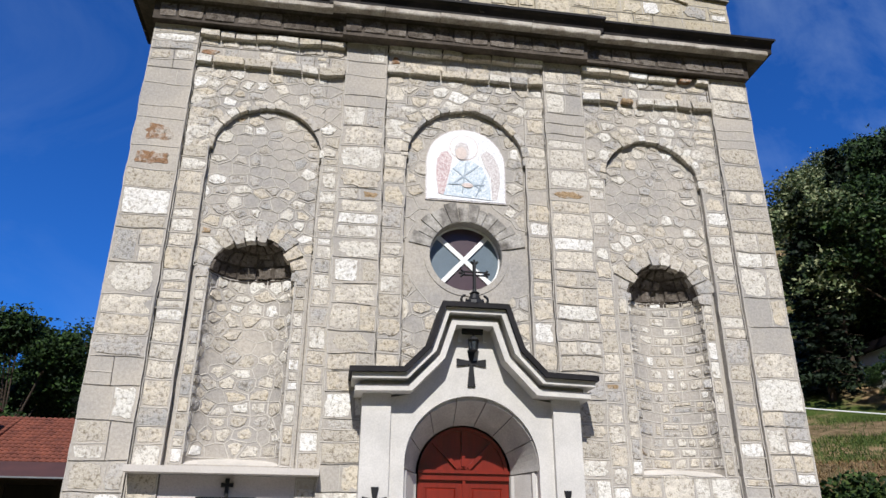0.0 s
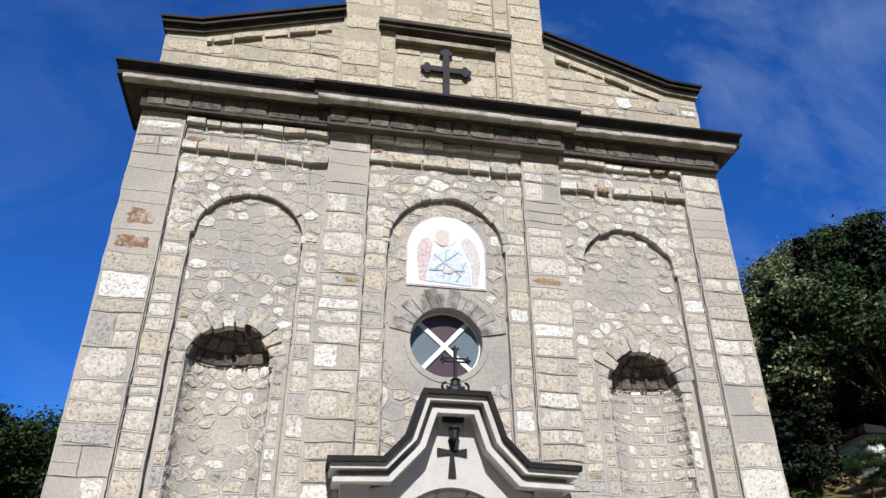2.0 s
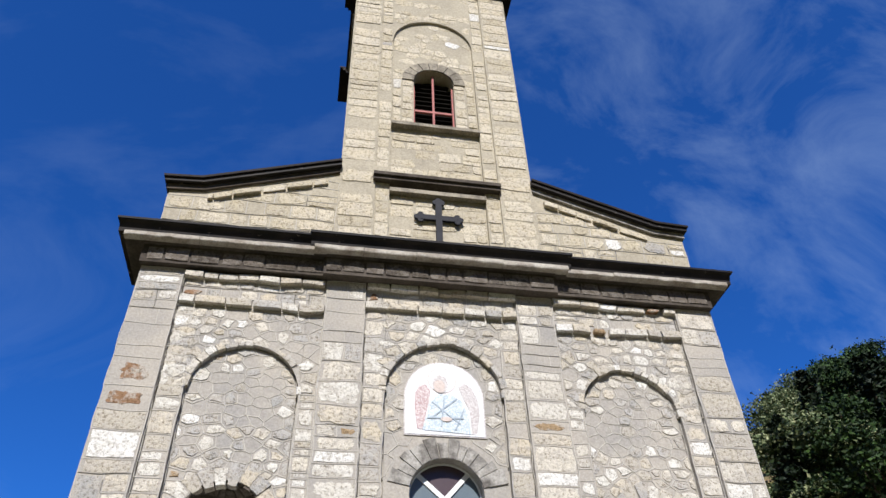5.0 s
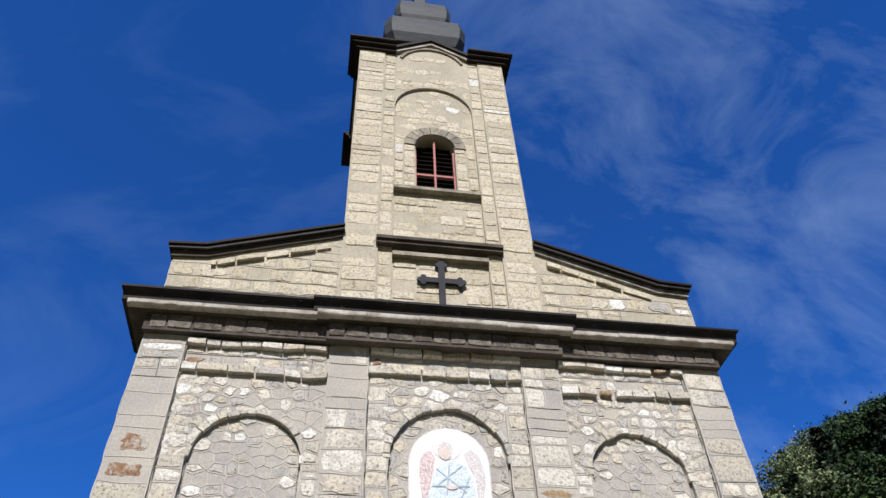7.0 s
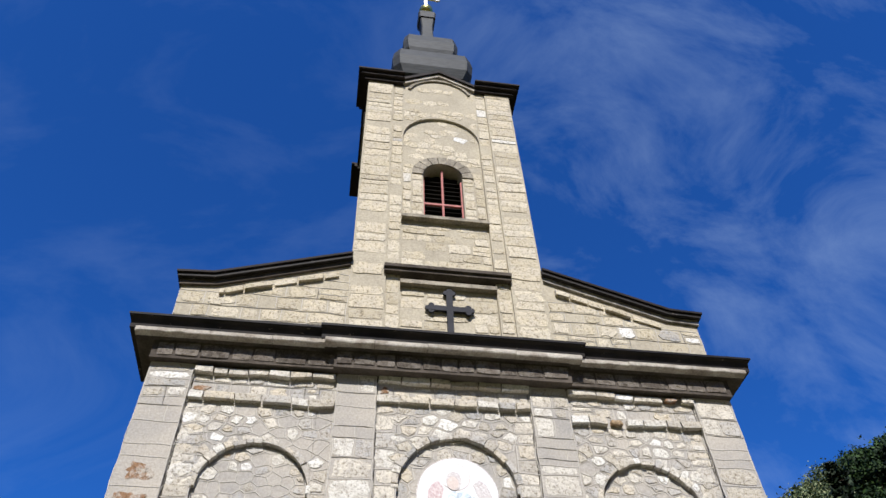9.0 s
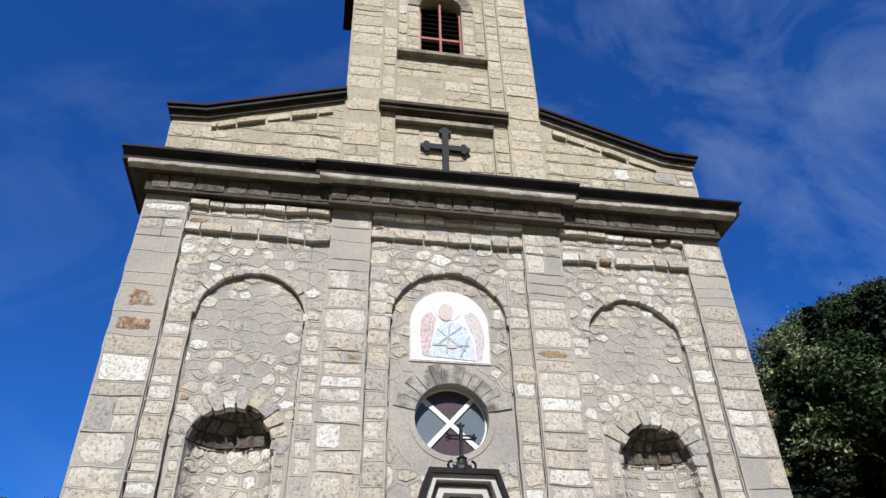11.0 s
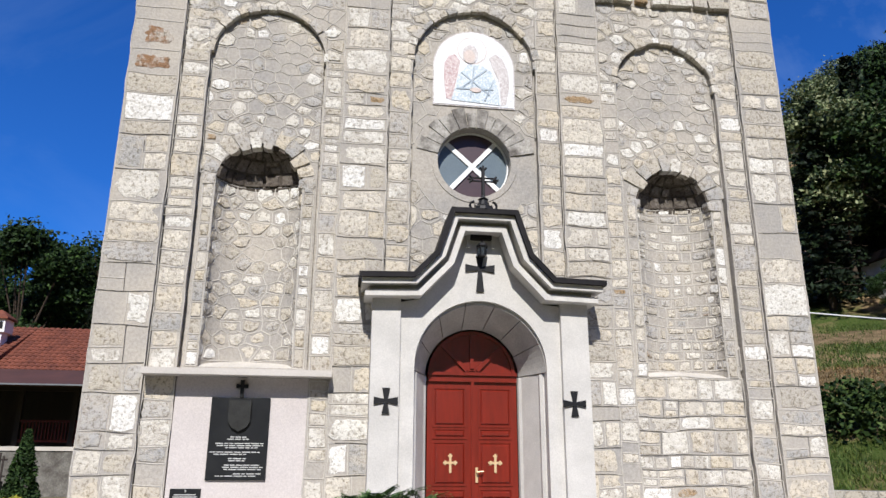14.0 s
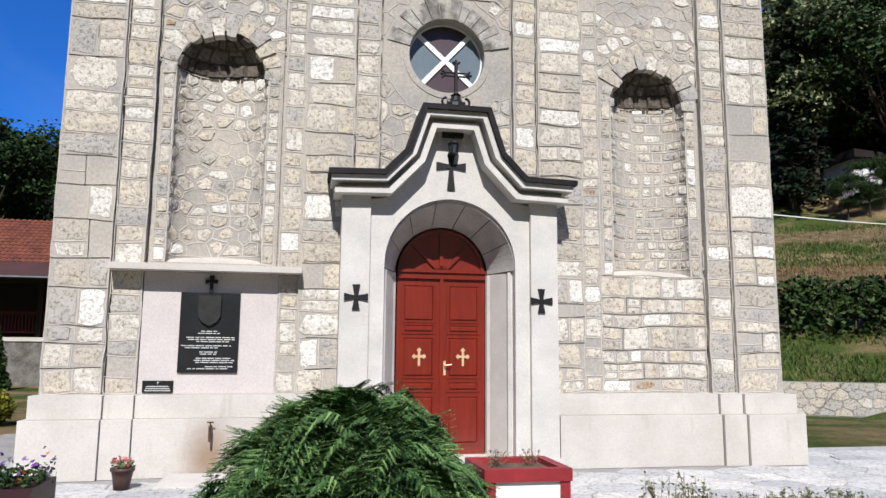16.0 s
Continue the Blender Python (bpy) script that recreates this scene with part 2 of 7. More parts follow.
def plinth_render():
    """Pale render with a rusty run-off stain below the tap, and faint streaks."""
    m, n, l, b = nodes_of("plinth_render")
    tc = n.new("ShaderNodeTexCoord")
    big = noise_node(n, l, 1.4, 5, 0.6)
    fin = noise_node(n, l, 60, 6, 0.6)
    r = ramp_node(n, ((0.35, (0.47, 0.437, 0.40)), (0.65, (0.555, 0.52, 0.48))))
    l.new(big.outputs["Fac"], r.inputs["Fac"])
    g = ramp_node(n, ((0.3, (0.86, 0.86, 0.86)), (0.7, (1.04, 1.04, 1.04))))
    l.new(fin.outputs["Fac"], g.inputs["Fac"])
    c = mix_node(n, l, 1.0, r.outputs["Color"], g.outputs["Color"], "MULTIPLY")
    mp = n.new("ShaderNodeMapping")
    mp.vector_type = "POINT"
    mp.inputs["Location"].default_value = (3.05 / 0.40 - 0.17, 0.0, -0.56 / 0.55 - 0.17)
    mp.inputs["Scale"].default_value = (1 / 0.40, 0.0, 1 / 0.55)
    l.new(tc.outputs["Object"], mp.inputs["Vector"])
    warp = n.new("ShaderNodeMix")
    warp.data_type, warp.blend_type = "RGBA", "ADD"
    warp.inputs["Factor"].default_value = 0.35
    nz = noise_node(n, l, 7.0, 6, 0.7)
    l.new(mp.outputs["Vector"], warp.inputs["A"])
    l.new(nz.outputs["Color"], warp.inputs["B"])
    gr = n.new("ShaderNodeTexGradient")
    gr.gradient_type = "SPHERICAL"
    l.new(warp.outputs["Result"], gr.inputs["Vector"])
    st = ramp_node(n, ((0.02, (0, 0, 0)), (0.75, (0.85, 0.85, 0.85))))
    l.new(gr.outputs["Fac"], st.inputs["Fac"])
    c = mix_node(n, l, st.outputs["Color"], c, (0.23, 0.15, 0.09))
    run = noise_node(n, l, 2.2, 7, 0.7, (1.6, 1.6, 0.35))
    rs = ramp_node(n, ((0.57, (0, 0, 0)), (0.75, (0.5, 0.5, 0.5))))
    l.new(run.outputs["Fac"], rs.inputs["Fac"])
    c = mix_node(n, l, rs.outputs["Color"], c, (0.30, 0.23, 0.17))
    l.new(c, b.inputs["Base Color"])
    b.inputs["Roughness"].default_value, b.inputs["Specular IOR Level"].default_value = 0.85, 0.2
    bump_node(n, l, b, fin.outputs["Fac"], 0.2, 0.006)
    return m


M_PLINTH = plinth_render()

# ---- helpers for building ----
G = 0.33   # level of the paving
CX = -0.05  # the church's middle line


def part(name, bm, material, parent=None, label="", smooth=False):
    bmesh.ops.recalc_face_normals(bm, faces=bm.faces)
    me = bpy.data.meshes.new(name)
    bm.to_mesh(me)
    bm.free()
    if smooth:
        me.polygons.foreach_set("use_smooth", [True] * len(me.polygons))
    me.materials.append(material)
    ob = new(name, me)
    ob.parent = parent
    if parent and parent.type == "EMPTY":
        ob.matrix_parent_inverse = Matrix.Translation(-parent.location)
    if label:
        ob["label"] = label
    return ob


def empty(name, at, label, category, group="", kind=""):
    ob = new(name)
    ob.location = at
    ob.empty_display_size = 0.2
    return tagged(ob, label, category, group, kind)


def prism(bm, pts, y0, y1):
    """An outline in the facade's plane (x, z), from depth y0 to y1."""
    a = [bm.verts.new((x, y0, z)) for x, z in pts]
    b = [bm.verts.new((x, y1, z)) for x, z in pts]
    bm.faces.new(a)
    bm.faces.new(b[::-1])
    for i in range(len(pts)):
        j = (i + 1) % len(pts)
        bm.faces.new((a[j], a[i], b[i], b[j]))
    return a + b


def box(bm, x0, x1, y0, y1, z0, z1):
    return prism(bm, ((x0, z0), (x1, z0), (x1, z1), (x0, z1)), y0, y1)


def lathe(bm, profile, at=(0, 0, 0), seg=16, turn=0.0):
    rings = []
    for r, z in profile:
        rings.append([bm.verts.new((at[0] + r * math.cos(turn + 2 * math.pi * i / seg), at[1] + r * math.sin(turn + 2 * math.pi * i / seg), at[2] + z)) for i in range(seg)])
    for a, b in zip(rings, rings[1:]):
        for i in range(seg):
            j = (i + 1) % seg
            bm.faces.new((a[i], a[j], b[j], b[i]))
    bm.faces.new(rings[0][::-1])
    bm.faces.new(rings[-1])


def rod(bm, a, b, r, seg=6, r1=None):
    a, b = Vector(a), Vector(b)
    q = (b - a).to_track_quat("Z", "Y")
    r1 = r if r1 is None else r1
    u = [bm.verts.new(a + q @ Vector((r * math.cos(k * 2 * math.pi / seg), r * math.sin(k * 2 * math.pi / seg), 0))) for k in range(seg)]
    w = [bm.verts.new(b + q @ Vector((r1 * math.cos(k * 2 * math.pi / seg), r1 * math.sin(k * 2 * math.pi / seg), 0))) for k in range(seg)]
    for k in range(seg):
        j = (k + 1) % seg
        bm.faces.new((u[k], u[j], w[j], w[k]))
    bm.faces.new(u[::-1])
    bm.faces.new(w)


def arc(cx, cz, r, a0, a1, n=16):
    return [(cx + r * math.cos(radians(a0 + (a1 - a0) * i / n)), cz + r * math.sin(radians(a0 + (a1 - a0) * i / n))) for i in range(n + 1)]


def soften(bm, width, segments=2, angle=40):
    edges = [e for e in bm.edges if len(e.link_faces) == 2 and e.calc_face_angle(0) > radians(angle)]
    bmesh.ops.bevel(bm, geom=edges, offset=width, segments=segments, affect="EDGES", clamp_overlap=True)


# ---- the church ----
church = empty("church", (CX, 0.0, G), "pale rubble-stone village church with a square bell tower", "church")

# planes of the facade, front to back
Y_PIL, Y_STEP, Y_FIELD, Y_CORE, Y_BACK = 0.0, 0.05, 0.13, 0.17, 0.85
HALF = 5.07
NX, NR, N_FLOOR, N_SPRING = 3.12, 0.61, 3.00, 5.62   # niches
N_DEEP = 0.64                                          # depth of a niche to its half width
AR, A_SPRING = 0.84, 7.58                              # blind arches over the niches
CR, C_SPRING = 0.97, 7.74                              # blind arch in the middle
OC_Z, OC_R = 6.14, 0.56                                # round window
D_HALF, D_IMP, D_HOLE = 0.64, 2.94, 0.96                # door
EAVE = 10.02


def side(sx, pts):
    return [(CX + sx * x, z) for x, z in pts]


bm = bmesh.new()
for sx in (-1, 1):
    prism(bm, side(sx, ((NX + NR, G), (HALF, G), (HALF, EAVE), (NX + NR, EAVE))), Y_CORE, Y_BACK)
    prism(bm, side(sx, ((NX - NR, G), (NX + NR, G), (NX + NR, N_FLOOR), (NX - NR, N_FLOOR))), Y_CORE, Y_BACK)
    prism(bm, side(sx, arc(NX, N_SPRING, NR, 0, 180) + [(NX - NR, EAVE), (NX + NR, EAVE)]), Y_CORE, Y_BACK)
    prism(bm, side(sx, ((1.0, G), (NX - NR, G), (NX - NR, EAVE), (1.0, EAVE))), Y_CORE, Y_BACK)
    prism(bm, side(sx, ((D_HOLE, G), (1.0, G), (1.0, D_IMP), (D_HOLE, D_IMP))), Y_CORE, Y_BACK)
prism(bm, [(CX + x, z) for x, z in arc(0, D_IMP, D_HOLE, 0, 180) + [(-1.0, D_IMP), (-1.0, OC_Z), (-OC_R, OC_Z)] + arc(0, OC_Z, OC_R, 180, 360) + [(1.0, OC_Z), (1.0, D_IMP)]], Y_CORE, Y_BACK)
prism(bm, [(CX + x, z) for x, z in arc(0, OC_Z, OC_R, 0, 180) + [(-1.0, OC_Z), (-1.0, EAVE), (1.0, EAVE), (1.0, OC_Z)]], Y_CORE, Y_BACK)
bmesh.ops.remove_doubles(bm, verts=bm.verts, dist=0.0005)
wall = part("wall", bm, M_MORTAR, church, "rubble limestone wall with raised mortar joints")


def slab_part(name, pts, y0, y1, label=""):
    bm = bmesh.new()
    prism(bm, pts, y0, y1)
    return part(name, bm, M_TOWERMORTAR if pts[0][1] > 10.2 else M_MORTAR, church, label)


# the stepped plane in front of the fields, the pilasters, and the fields under the blind arches; open joints run between them
for sx in (-1, 1):
    slab_part("wall_step", side(sx, ((3.965, G), (4.325, G), (4.325, EAVE), (3.965, EAVE))), Y_STEP, Y_CORE)
    slab_part("wall_step", side(sx, ((2.0, G), (2.275, G), (2.275, EAVE), (2.0, EAVE))), Y_STEP, Y_CORE)
    slab_part("blind_arch", side(sx, arc(NX, A_SPRING, AR, 0, 180) + [(NX - AR, EAVE), (NX + AR, EAVE)]), Y_STEP, Y_CORE, "shallow blind arch")
    slab_part("wall_step", side(sx, ((0.975, 3.0), (1.30, 3.0), (1.30, EAVE), (0.975, EAVE))), Y_STEP, Y_CORE)
    slab_part("pilaster", side(sx, ((4.36, G), (HALF, G), (HALF, EAVE), (4.36, EAVE))), Y_PIL, Y_CORE, "flat corner pilaster of stone blocks")
    slab_part("pilaster", side(sx, ((1.33, G), (2.0, G), (2.0, EAVE), (1.33, EAVE))), Y_PIL, Y_CORE, "flat pilaster of stone blocks")
    fr = AR - 0.03
    slab_part("wall_field", side(sx, arc(NX, A_SPRING, fr, 0, 180) + [(NX - fr, N_FLOOR), (NX - NR, N_FLOOR)] + arc(NX, N_SPRING, NR, 180, 0) + [(NX + NR, N_FLOOR), (NX + fr, N_FLOOR)]), Y_FIELD, Y_CORE)
    slab_part("wall_field", side(sx, ((NX - fr, G), (NX + fr, G), (NX + fr, N_FLOOR), (NX - fr, N_FLOOR))), Y_FIELD, Y_CORE)
slab_part("blind_arch", [(CX + x, z) for x, z in arc(0, C_SPRING, CR, 0, 180) + [(-CR, EAVE), (CR, EAVE)]], Y_STEP, Y_CORE, "shallow blind arch")
fr = CR - 0.03
slab_part("wall_field", [(CX + x, z) for x, z in arc(0, C_SPRING, fr, 0, 180) + [(-fr, OC_Z)] + arc(0, OC_Z, OC_R, 180, 0) + [(fr, OC_Z)]], Y_FIELD, Y_CORE)
slab_part("wall_field", [(CX + x, z) for x, z in [(-fr, OC_Z), (-fr, 4.0), (fr, 4.0), (fr, OC_Z)] + arc(0, OC_Z, OC_R, 360, 180)], Y_FIELD, Y_CORE)
bm = bmesh.new()
# side and back walls of the nave
box(bm, CX - HALF, CX - HALF + 0.7, Y_BACK, 14, G, EAVE)
box(bm, CX + HALF - 0.7, CX + HALF, Y_BACK, 14, G, EAVE)
box(bm, CX - HALF + 0.7, CX + HALF - 0.7, 13.3, 14, G, EAVE)
nave = part("nave_wall", bm, M_MORTAR, church)

# niches: half a cylinder with half a dome
for sx in (-1, 1):
    bm = bmesh.new()
    nth, rows = 20, []
    for z in (N_FLOOR, N_SPRING):
        rows.append([bm.verts.new((CX + sx * NX + NR * math.cos(math.pi * k / nth), Y_FIELD + N_DEEP * NR * math.sin(math.pi * k / nth), z)) for k in range(nth + 1)])
    for a, b in zip(rows, rows[1:]):
        for k in range(nth):
            bm.faces.new((a[k], a[k + 1], b[k + 1], b[k]))
    part("niche", bm, M_MORTAR, church, "half-round empty niche lined with rubble stone", True)
    # hood shell: soot, and the shade under the dome put into the colour
    bm = bmesh.new()
    rows = []
    for e in range(0, 8):
        a = math.pi / 2 * e / 8
        rows.append([bm.verts.new((CX + sx * NX + NR * math.cos(a) * math.cos(math.pi * k / nth), Y_FIELD + N_DEEP * NR * math.cos(a) * math.sin(math.pi * k / nth), N_SPRING + NR * math.sin(a))) for k in range(nth + 1)])
    for a, b in zip(rows, rows[1:]):
        for k in range(nth):
            bm.faces.new((a[k], a[k + 1], b[k + 1], b[k]))
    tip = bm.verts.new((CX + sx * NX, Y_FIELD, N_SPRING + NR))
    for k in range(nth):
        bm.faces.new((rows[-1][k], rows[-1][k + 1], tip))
    part("niche_hood", bm, M_FRIEZE, church, "half-domed hood of the niche, soot and shade in its dark colour", True)
    bm = bmesh.new()
    pts = [bm.verts.new((CX + sx * NX + (NR + 0.01) * math.cos(math.pi * k / nth), Y_FIELD + N_DEEP * (NR + 0.01) * math.sin(math.pi * k / nth), N_FLOOR + 0.02 + 0.10 * math.sin(math.pi * k / nth))) for k in range(nth + 1)]
    low = [bm.verts.new((CX + sx * NX + (NR + 0.03) * math.cos(math.pi * k / nth), Y_FIELD - 0.012, N_FLOOR - 0.03)) for k in range(nth + 1)]
    for k in range(nth):
        bm.faces.new((pts[k], pts[k + 1], low[k + 1], low[k]))
    part("niche_sill", bm, M_RIB, church, "sloping cement sill")

# plinth in two steps, following the pilasters
for z0, z1, fwd in ((G, 1.03, 0.36), (1.03, 1.31, 0.26)):
    for sx in (-1, 1):
        wide = 0.09 if fwd > 0.3 else 0.03
        for a, b, y in ((4.28 - 0.1 * (fwd - 0.26), HALF + wide, -fwd), (3.93 - 0.1 * (fwd - 0.26), 4.27 - 0.1 * (fwd - 0.26), -fwd + 0.05), (1.52, 3.92 - 0.1 * (fwd - 0.26), -fwd + 0.10)):
            bm = bmesh.new()
            box(bm, CX + sx * a, CX + sx * b, y, 0.3, z0, z1 - 0.004)
            soften(bm, 0.028, 3)
            part("plinth_block", bm, M_PLINTH, church, "pale rendered plinth")

# cornice: frieze and soffit coloured dark for the shade there, weathered concrete shelf, dark sheet-metal drip on top
def along_x(bm, pts, x0, x1):
    """A profile in (y, z) drawn out from x0 to x1."""
    p = [bm.verts.new((x0, y, z)) for y, z in pts]
    q = [bm.verts.new((x1, y, z)) for y, z in pts]
    bm.faces.new(p)
    bm.faces.new(q[::-1])
    for i in range(len(pts)):
        j = (i + 1) % len(pts)
        bm.faces.new((p[i], p[j], q[j], q[i]))


rc = random.Random(17)


def cornice_run(x0, x1, y, ret_l, ret_r, dz=0.0):
    back = 1.2 - 10 * dz
    for nm, mat, o, pts in (
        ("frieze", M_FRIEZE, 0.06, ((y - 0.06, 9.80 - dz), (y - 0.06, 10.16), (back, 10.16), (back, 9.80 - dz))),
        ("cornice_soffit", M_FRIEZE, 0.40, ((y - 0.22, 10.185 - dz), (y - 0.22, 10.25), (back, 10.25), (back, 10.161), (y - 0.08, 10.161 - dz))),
        ("cornice_cap", M_FLAKE, 0.52, ((y - 0.235, 10.262 - dz), (y - 0.25, 10.34), (y - 0.29, 10.42), (y - 0.335, 10.455), (back, 10.47), (back, 10.262 - dz))),
        ("cornice_flashing", M_TIN, 0.56, ((y - 0.362, 10.448), (y - 0.365, 10.488 + dz), (back, 10.52 + dz), (back, 10.471), (y - 0.34, 10.458)))):
        bm = bmesh.new()
        along_x(bm, pts, x0 - o * ret_l, x1 + o * ret_r)
        part(nm, bm, mat, church)
    # the lip is laid in lengths, each a little out of line and chipped along its lower edge
    xa, end = x0 - 0.40 * ret_l, x1 + 0.40 * ret_r
    while xa < end - 0.05:
        xb = xa + rc.uniform(0.8, 1.6)
        xb = end if xb > end - 0.5 else xb
        f, h = rc.uniform(-0.012, 0.012), rc.uniform(-0.008, 0.008)
        bm = bmesh.new()
        rows, n = [], max(2, int((xb - xa) / 0.09))
        for k in range(n + 1):
            x = xa + 0.004 + (xb - xa - 0.008) * k / n
            w1, w2 = 0.012 * noise.noise(Vector((x * 5, y, 1))), 0.016 * noise.noise(Vector((x * 6, y, 7)))
            rows.append([bm.verts.new((x, yy, zz)) for yy, zz in ((y - 0.275 + f, 10.165 - dz + h + w2), (y - 0.287 + f + w1, 10.18 + h + w2), (y - 0.287 + f + w1, 10.25 + h), (y - 0.27 + f, 10.261 + dz), (y - 0.15, 10.261 + dz), (y - 0.15, 10.164 - dz))])
        for a, b in zip(rows, rows[1:]):
            for q in range(6):
                bm.faces.new((a[q], a[(q + 1) % 6], b[(q + 1) % 6], b[q]))
        bm.faces.new(rows[0])
        bm.faces.new(rows[-1][::-1])
        part("cornice_lip", bm, M_LIP, church)
        xa = xb


cornice_run(CX - HALF + 0.03, CX - 2.05, -0.06, 0.9, 0)
cornice_run(CX + 2.05, CX + HALF - 0.03, -0.06, 0, 0.9)
cornice_run(CX - 2.05, CX + 2.05, -0.14, 0.55, 0.55, 0.006)

# stepped gable above the cornice
PX, P_Y = 5.0, 0.02
for sx in (-1, 1):
    bm = bmesh.new()
    prism(bm, side(sx, ((1.95, 10.3), (PX, 10.3), (PX, 11.75), (PX - 0.55, 11.78), (1.95, 12.62))), P_Y, 0.8)
    part("gable_wall", bm, M_TOWERMORTAR, church, "low sloping stone gable beside the tower")
    bm = bmesh.new()
    prism(bm, side(sx, ((1.93, 12.62), (PX - 0.6, 11.76), (PX + 0.08, 11.72), (PX + 0.10, 11.79), (PX - 0.57, 11.83), (1.93, 12.70))), P_Y - 0.15, 1.0)
    part("gable_fascia", bm, M_FLAKE, church)
    bm = bmesh.new()
    prism(bm, side(sx, ((1.93, 12.703), (PX - 0.57, 11.833), (PX + 0.11, 11.793), (PX + 0.12, 11.84), (PX - 0.55, 11.88), (1.93, 12.755))), P_Y - 0.19, 1.0)
    part("gable_coping", bm, M_RUSTTIN, church, "dark weathered tin coping")
    # the left moulding takes the dark frieze stone, the right a lighter one
    bm = bmesh.new()
    prism(bm, side(sx, ((1.95, 12.50), (PX - 0.62, 11.65), (PX + 0.04, 11.60), (PX + 0.04, 11.72), (PX - 0.6, 11.76), (1.95, 12.62))), P_Y - 0.06, 0.8)
    part("gable_moulding", bm, M_FRIEZE if sx < 0 else M_SOOTARCH, church)

# nave roof behind
bm = bmesh.new()
prism(bm, ((CX - HALF - 0.4, 10.3), (CX + HALF + 0.4, 10.3), (CX + 2.0, 12.6), (CX - 2.0, 12.6)), 1.0, 14.4)
part("nave_roof", bm, M_RUSTTIN, church)

# tower
TW, T_TOP, T_D = 1.95, 19.95, 3.9
W_HALF, W_BOT, W_SPRING = 0.47, 14.28, 15.93
bm = bmesh.new()
for sx in (-1, 1):
    prism(bm, side(sx, ((W_HALF, 10.3), (TW - 0.06, 10.3), (TW - 0.06, T_TOP), (W_HALF, T_TOP))), 0.10, 0.7)
prism(bm, [(CX - W_HALF, 10.3), (CX + W_HALF, 10.3), (CX + W_HALF, W_BOT), (CX - W_HALF, W_BOT)], 0.10, 0.7)
prism(bm, [(CX + x, z) for x, z in arc(0, W_SPRING, W_HALF, 0, 180) + [(-W_HALF, T_TOP), (W_HALF, T_TOP)]], 0.10, 0.7)
bmesh.ops.remove_doubles(bm, verts=bm.verts, dist=0.0005)
tower = part("tower_wall", bm, M_TOWERMORTAR, church, "tall square tower of coursed limestone blocks")
for sx in (-1, 1):
    slab_part("tower_pilaster", side(sx, ((1.26, 10.3), (TW, 10.3), (TW, T_TOP), (1.26, T_TOP))), -0.02, 0.10)
    slab_part("tower_step", side(sx, ((0.97, 10.3), (1.26, 10.3), (1.26, T_TOP), (0.97, T_TOP))), 0.03, 0.10)
    bm = bmesh.new()
    box(bm, CX + sx * (TW - 0.6), CX + sx * TW, 0.7, T_D, 10.3, T_TOP)
    part("tower_side", bm, M_TOWERMORTAR, church)
slab_part("blind_arch", [(CX + x, z) for x, z in arc(0, 17.42, 0.97, 0, 180) + [(-0.97, T_TOP), (0.97, T_TOP)]], 0.03, 0.10)
slab_part("tower_pediment", [(CX - 0.97, T_TOP), (CX + 0.97, T_TOP), (CX, 20.62)], 0.03, 0.7)
bm = bmesh.new()
box(bm, CX - TW + 0.6, CX + TW - 0.6, T_D - 0.6, T_D, 10.3, T_TOP)
part("tower_back", bm, M_TOWERMORTAR, church)

# tower cornice: four corner pieces, and a small pediment between them on each face
CORNER = ((T_TOP - 0.10, T_TOP + 0.02, 0.10), (T_TOP + 0.02, T_TOP + 0.13, 0.20), (T_TOP + 0.13, T_TOP + 0.19, 0.29))
for rot in range(4):
    q = Matrix.Translation((CX, T_D / 2, 0)) @ Matrix.Rotation(rot * math.pi / 2, 4, "Z") @ Matrix.Translation((0, -T_D / 2, 0))
    bm = bmesh.new()
    for z0, z1, out in CORNER:
        prism(bm, ((0.98, z0), (TW + out, z0), (TW + out, z1 - 0.002), (0.98, z1 - 0.002)), -out, 0.97)
    bmesh.ops.transform(bm, matrix=q, verts=bm.verts)
    part("cornice_corner", bm, M_RUSTTIN, church, "dark tin-covered corner of the tower cornice")
    for z0, z1, out, mat, nm in ((T_TOP - 0.08, T_TOP + 0.05, 0.06, M_LIP, "pediment_moulding"), (T_TOP + 0.05, T_TOP + 0.17, 0.12, M_RUSTTIN, "pediment_cap")):
        bm = bmesh.new()
        prism(bm, ((-1.02, z0), (0, z0 + 0.62), (1.02, z0), (1.02, z1 - 0.003), (0, z1 + 0.62), (-1.02, z1 - 0.003)), -out, 0.5)
        bmesh.ops.transform(bm, matrix=q, verts=bm.verts)
        part(nm, bm, mat, church)

# stepped timber cap: chamfered square tiers
def tier(bm, profile, cham, at):
    rings = []
    for a, z in profile:
        c = a * cham
        pts = [(a, -a + c), (a, a - c), (a - c, a), (-a + c, a), (-a, a - c), (-a, -a + c), (-a + c, -a), (a - c, -a)]
        rings.append([bm.verts.new((at[0] + x, at[1] + y, z)) for x, y in pts])
    for p, q in zip(rings, rings[1:]):
        for i in range(8):
            bm.faces.new((p[i], p[(i + 1) % 8], q[(i + 1) % 8], q[i]))
    bm.faces.new(rings[0][::-1])
    bm.faces.new(rings[-1])


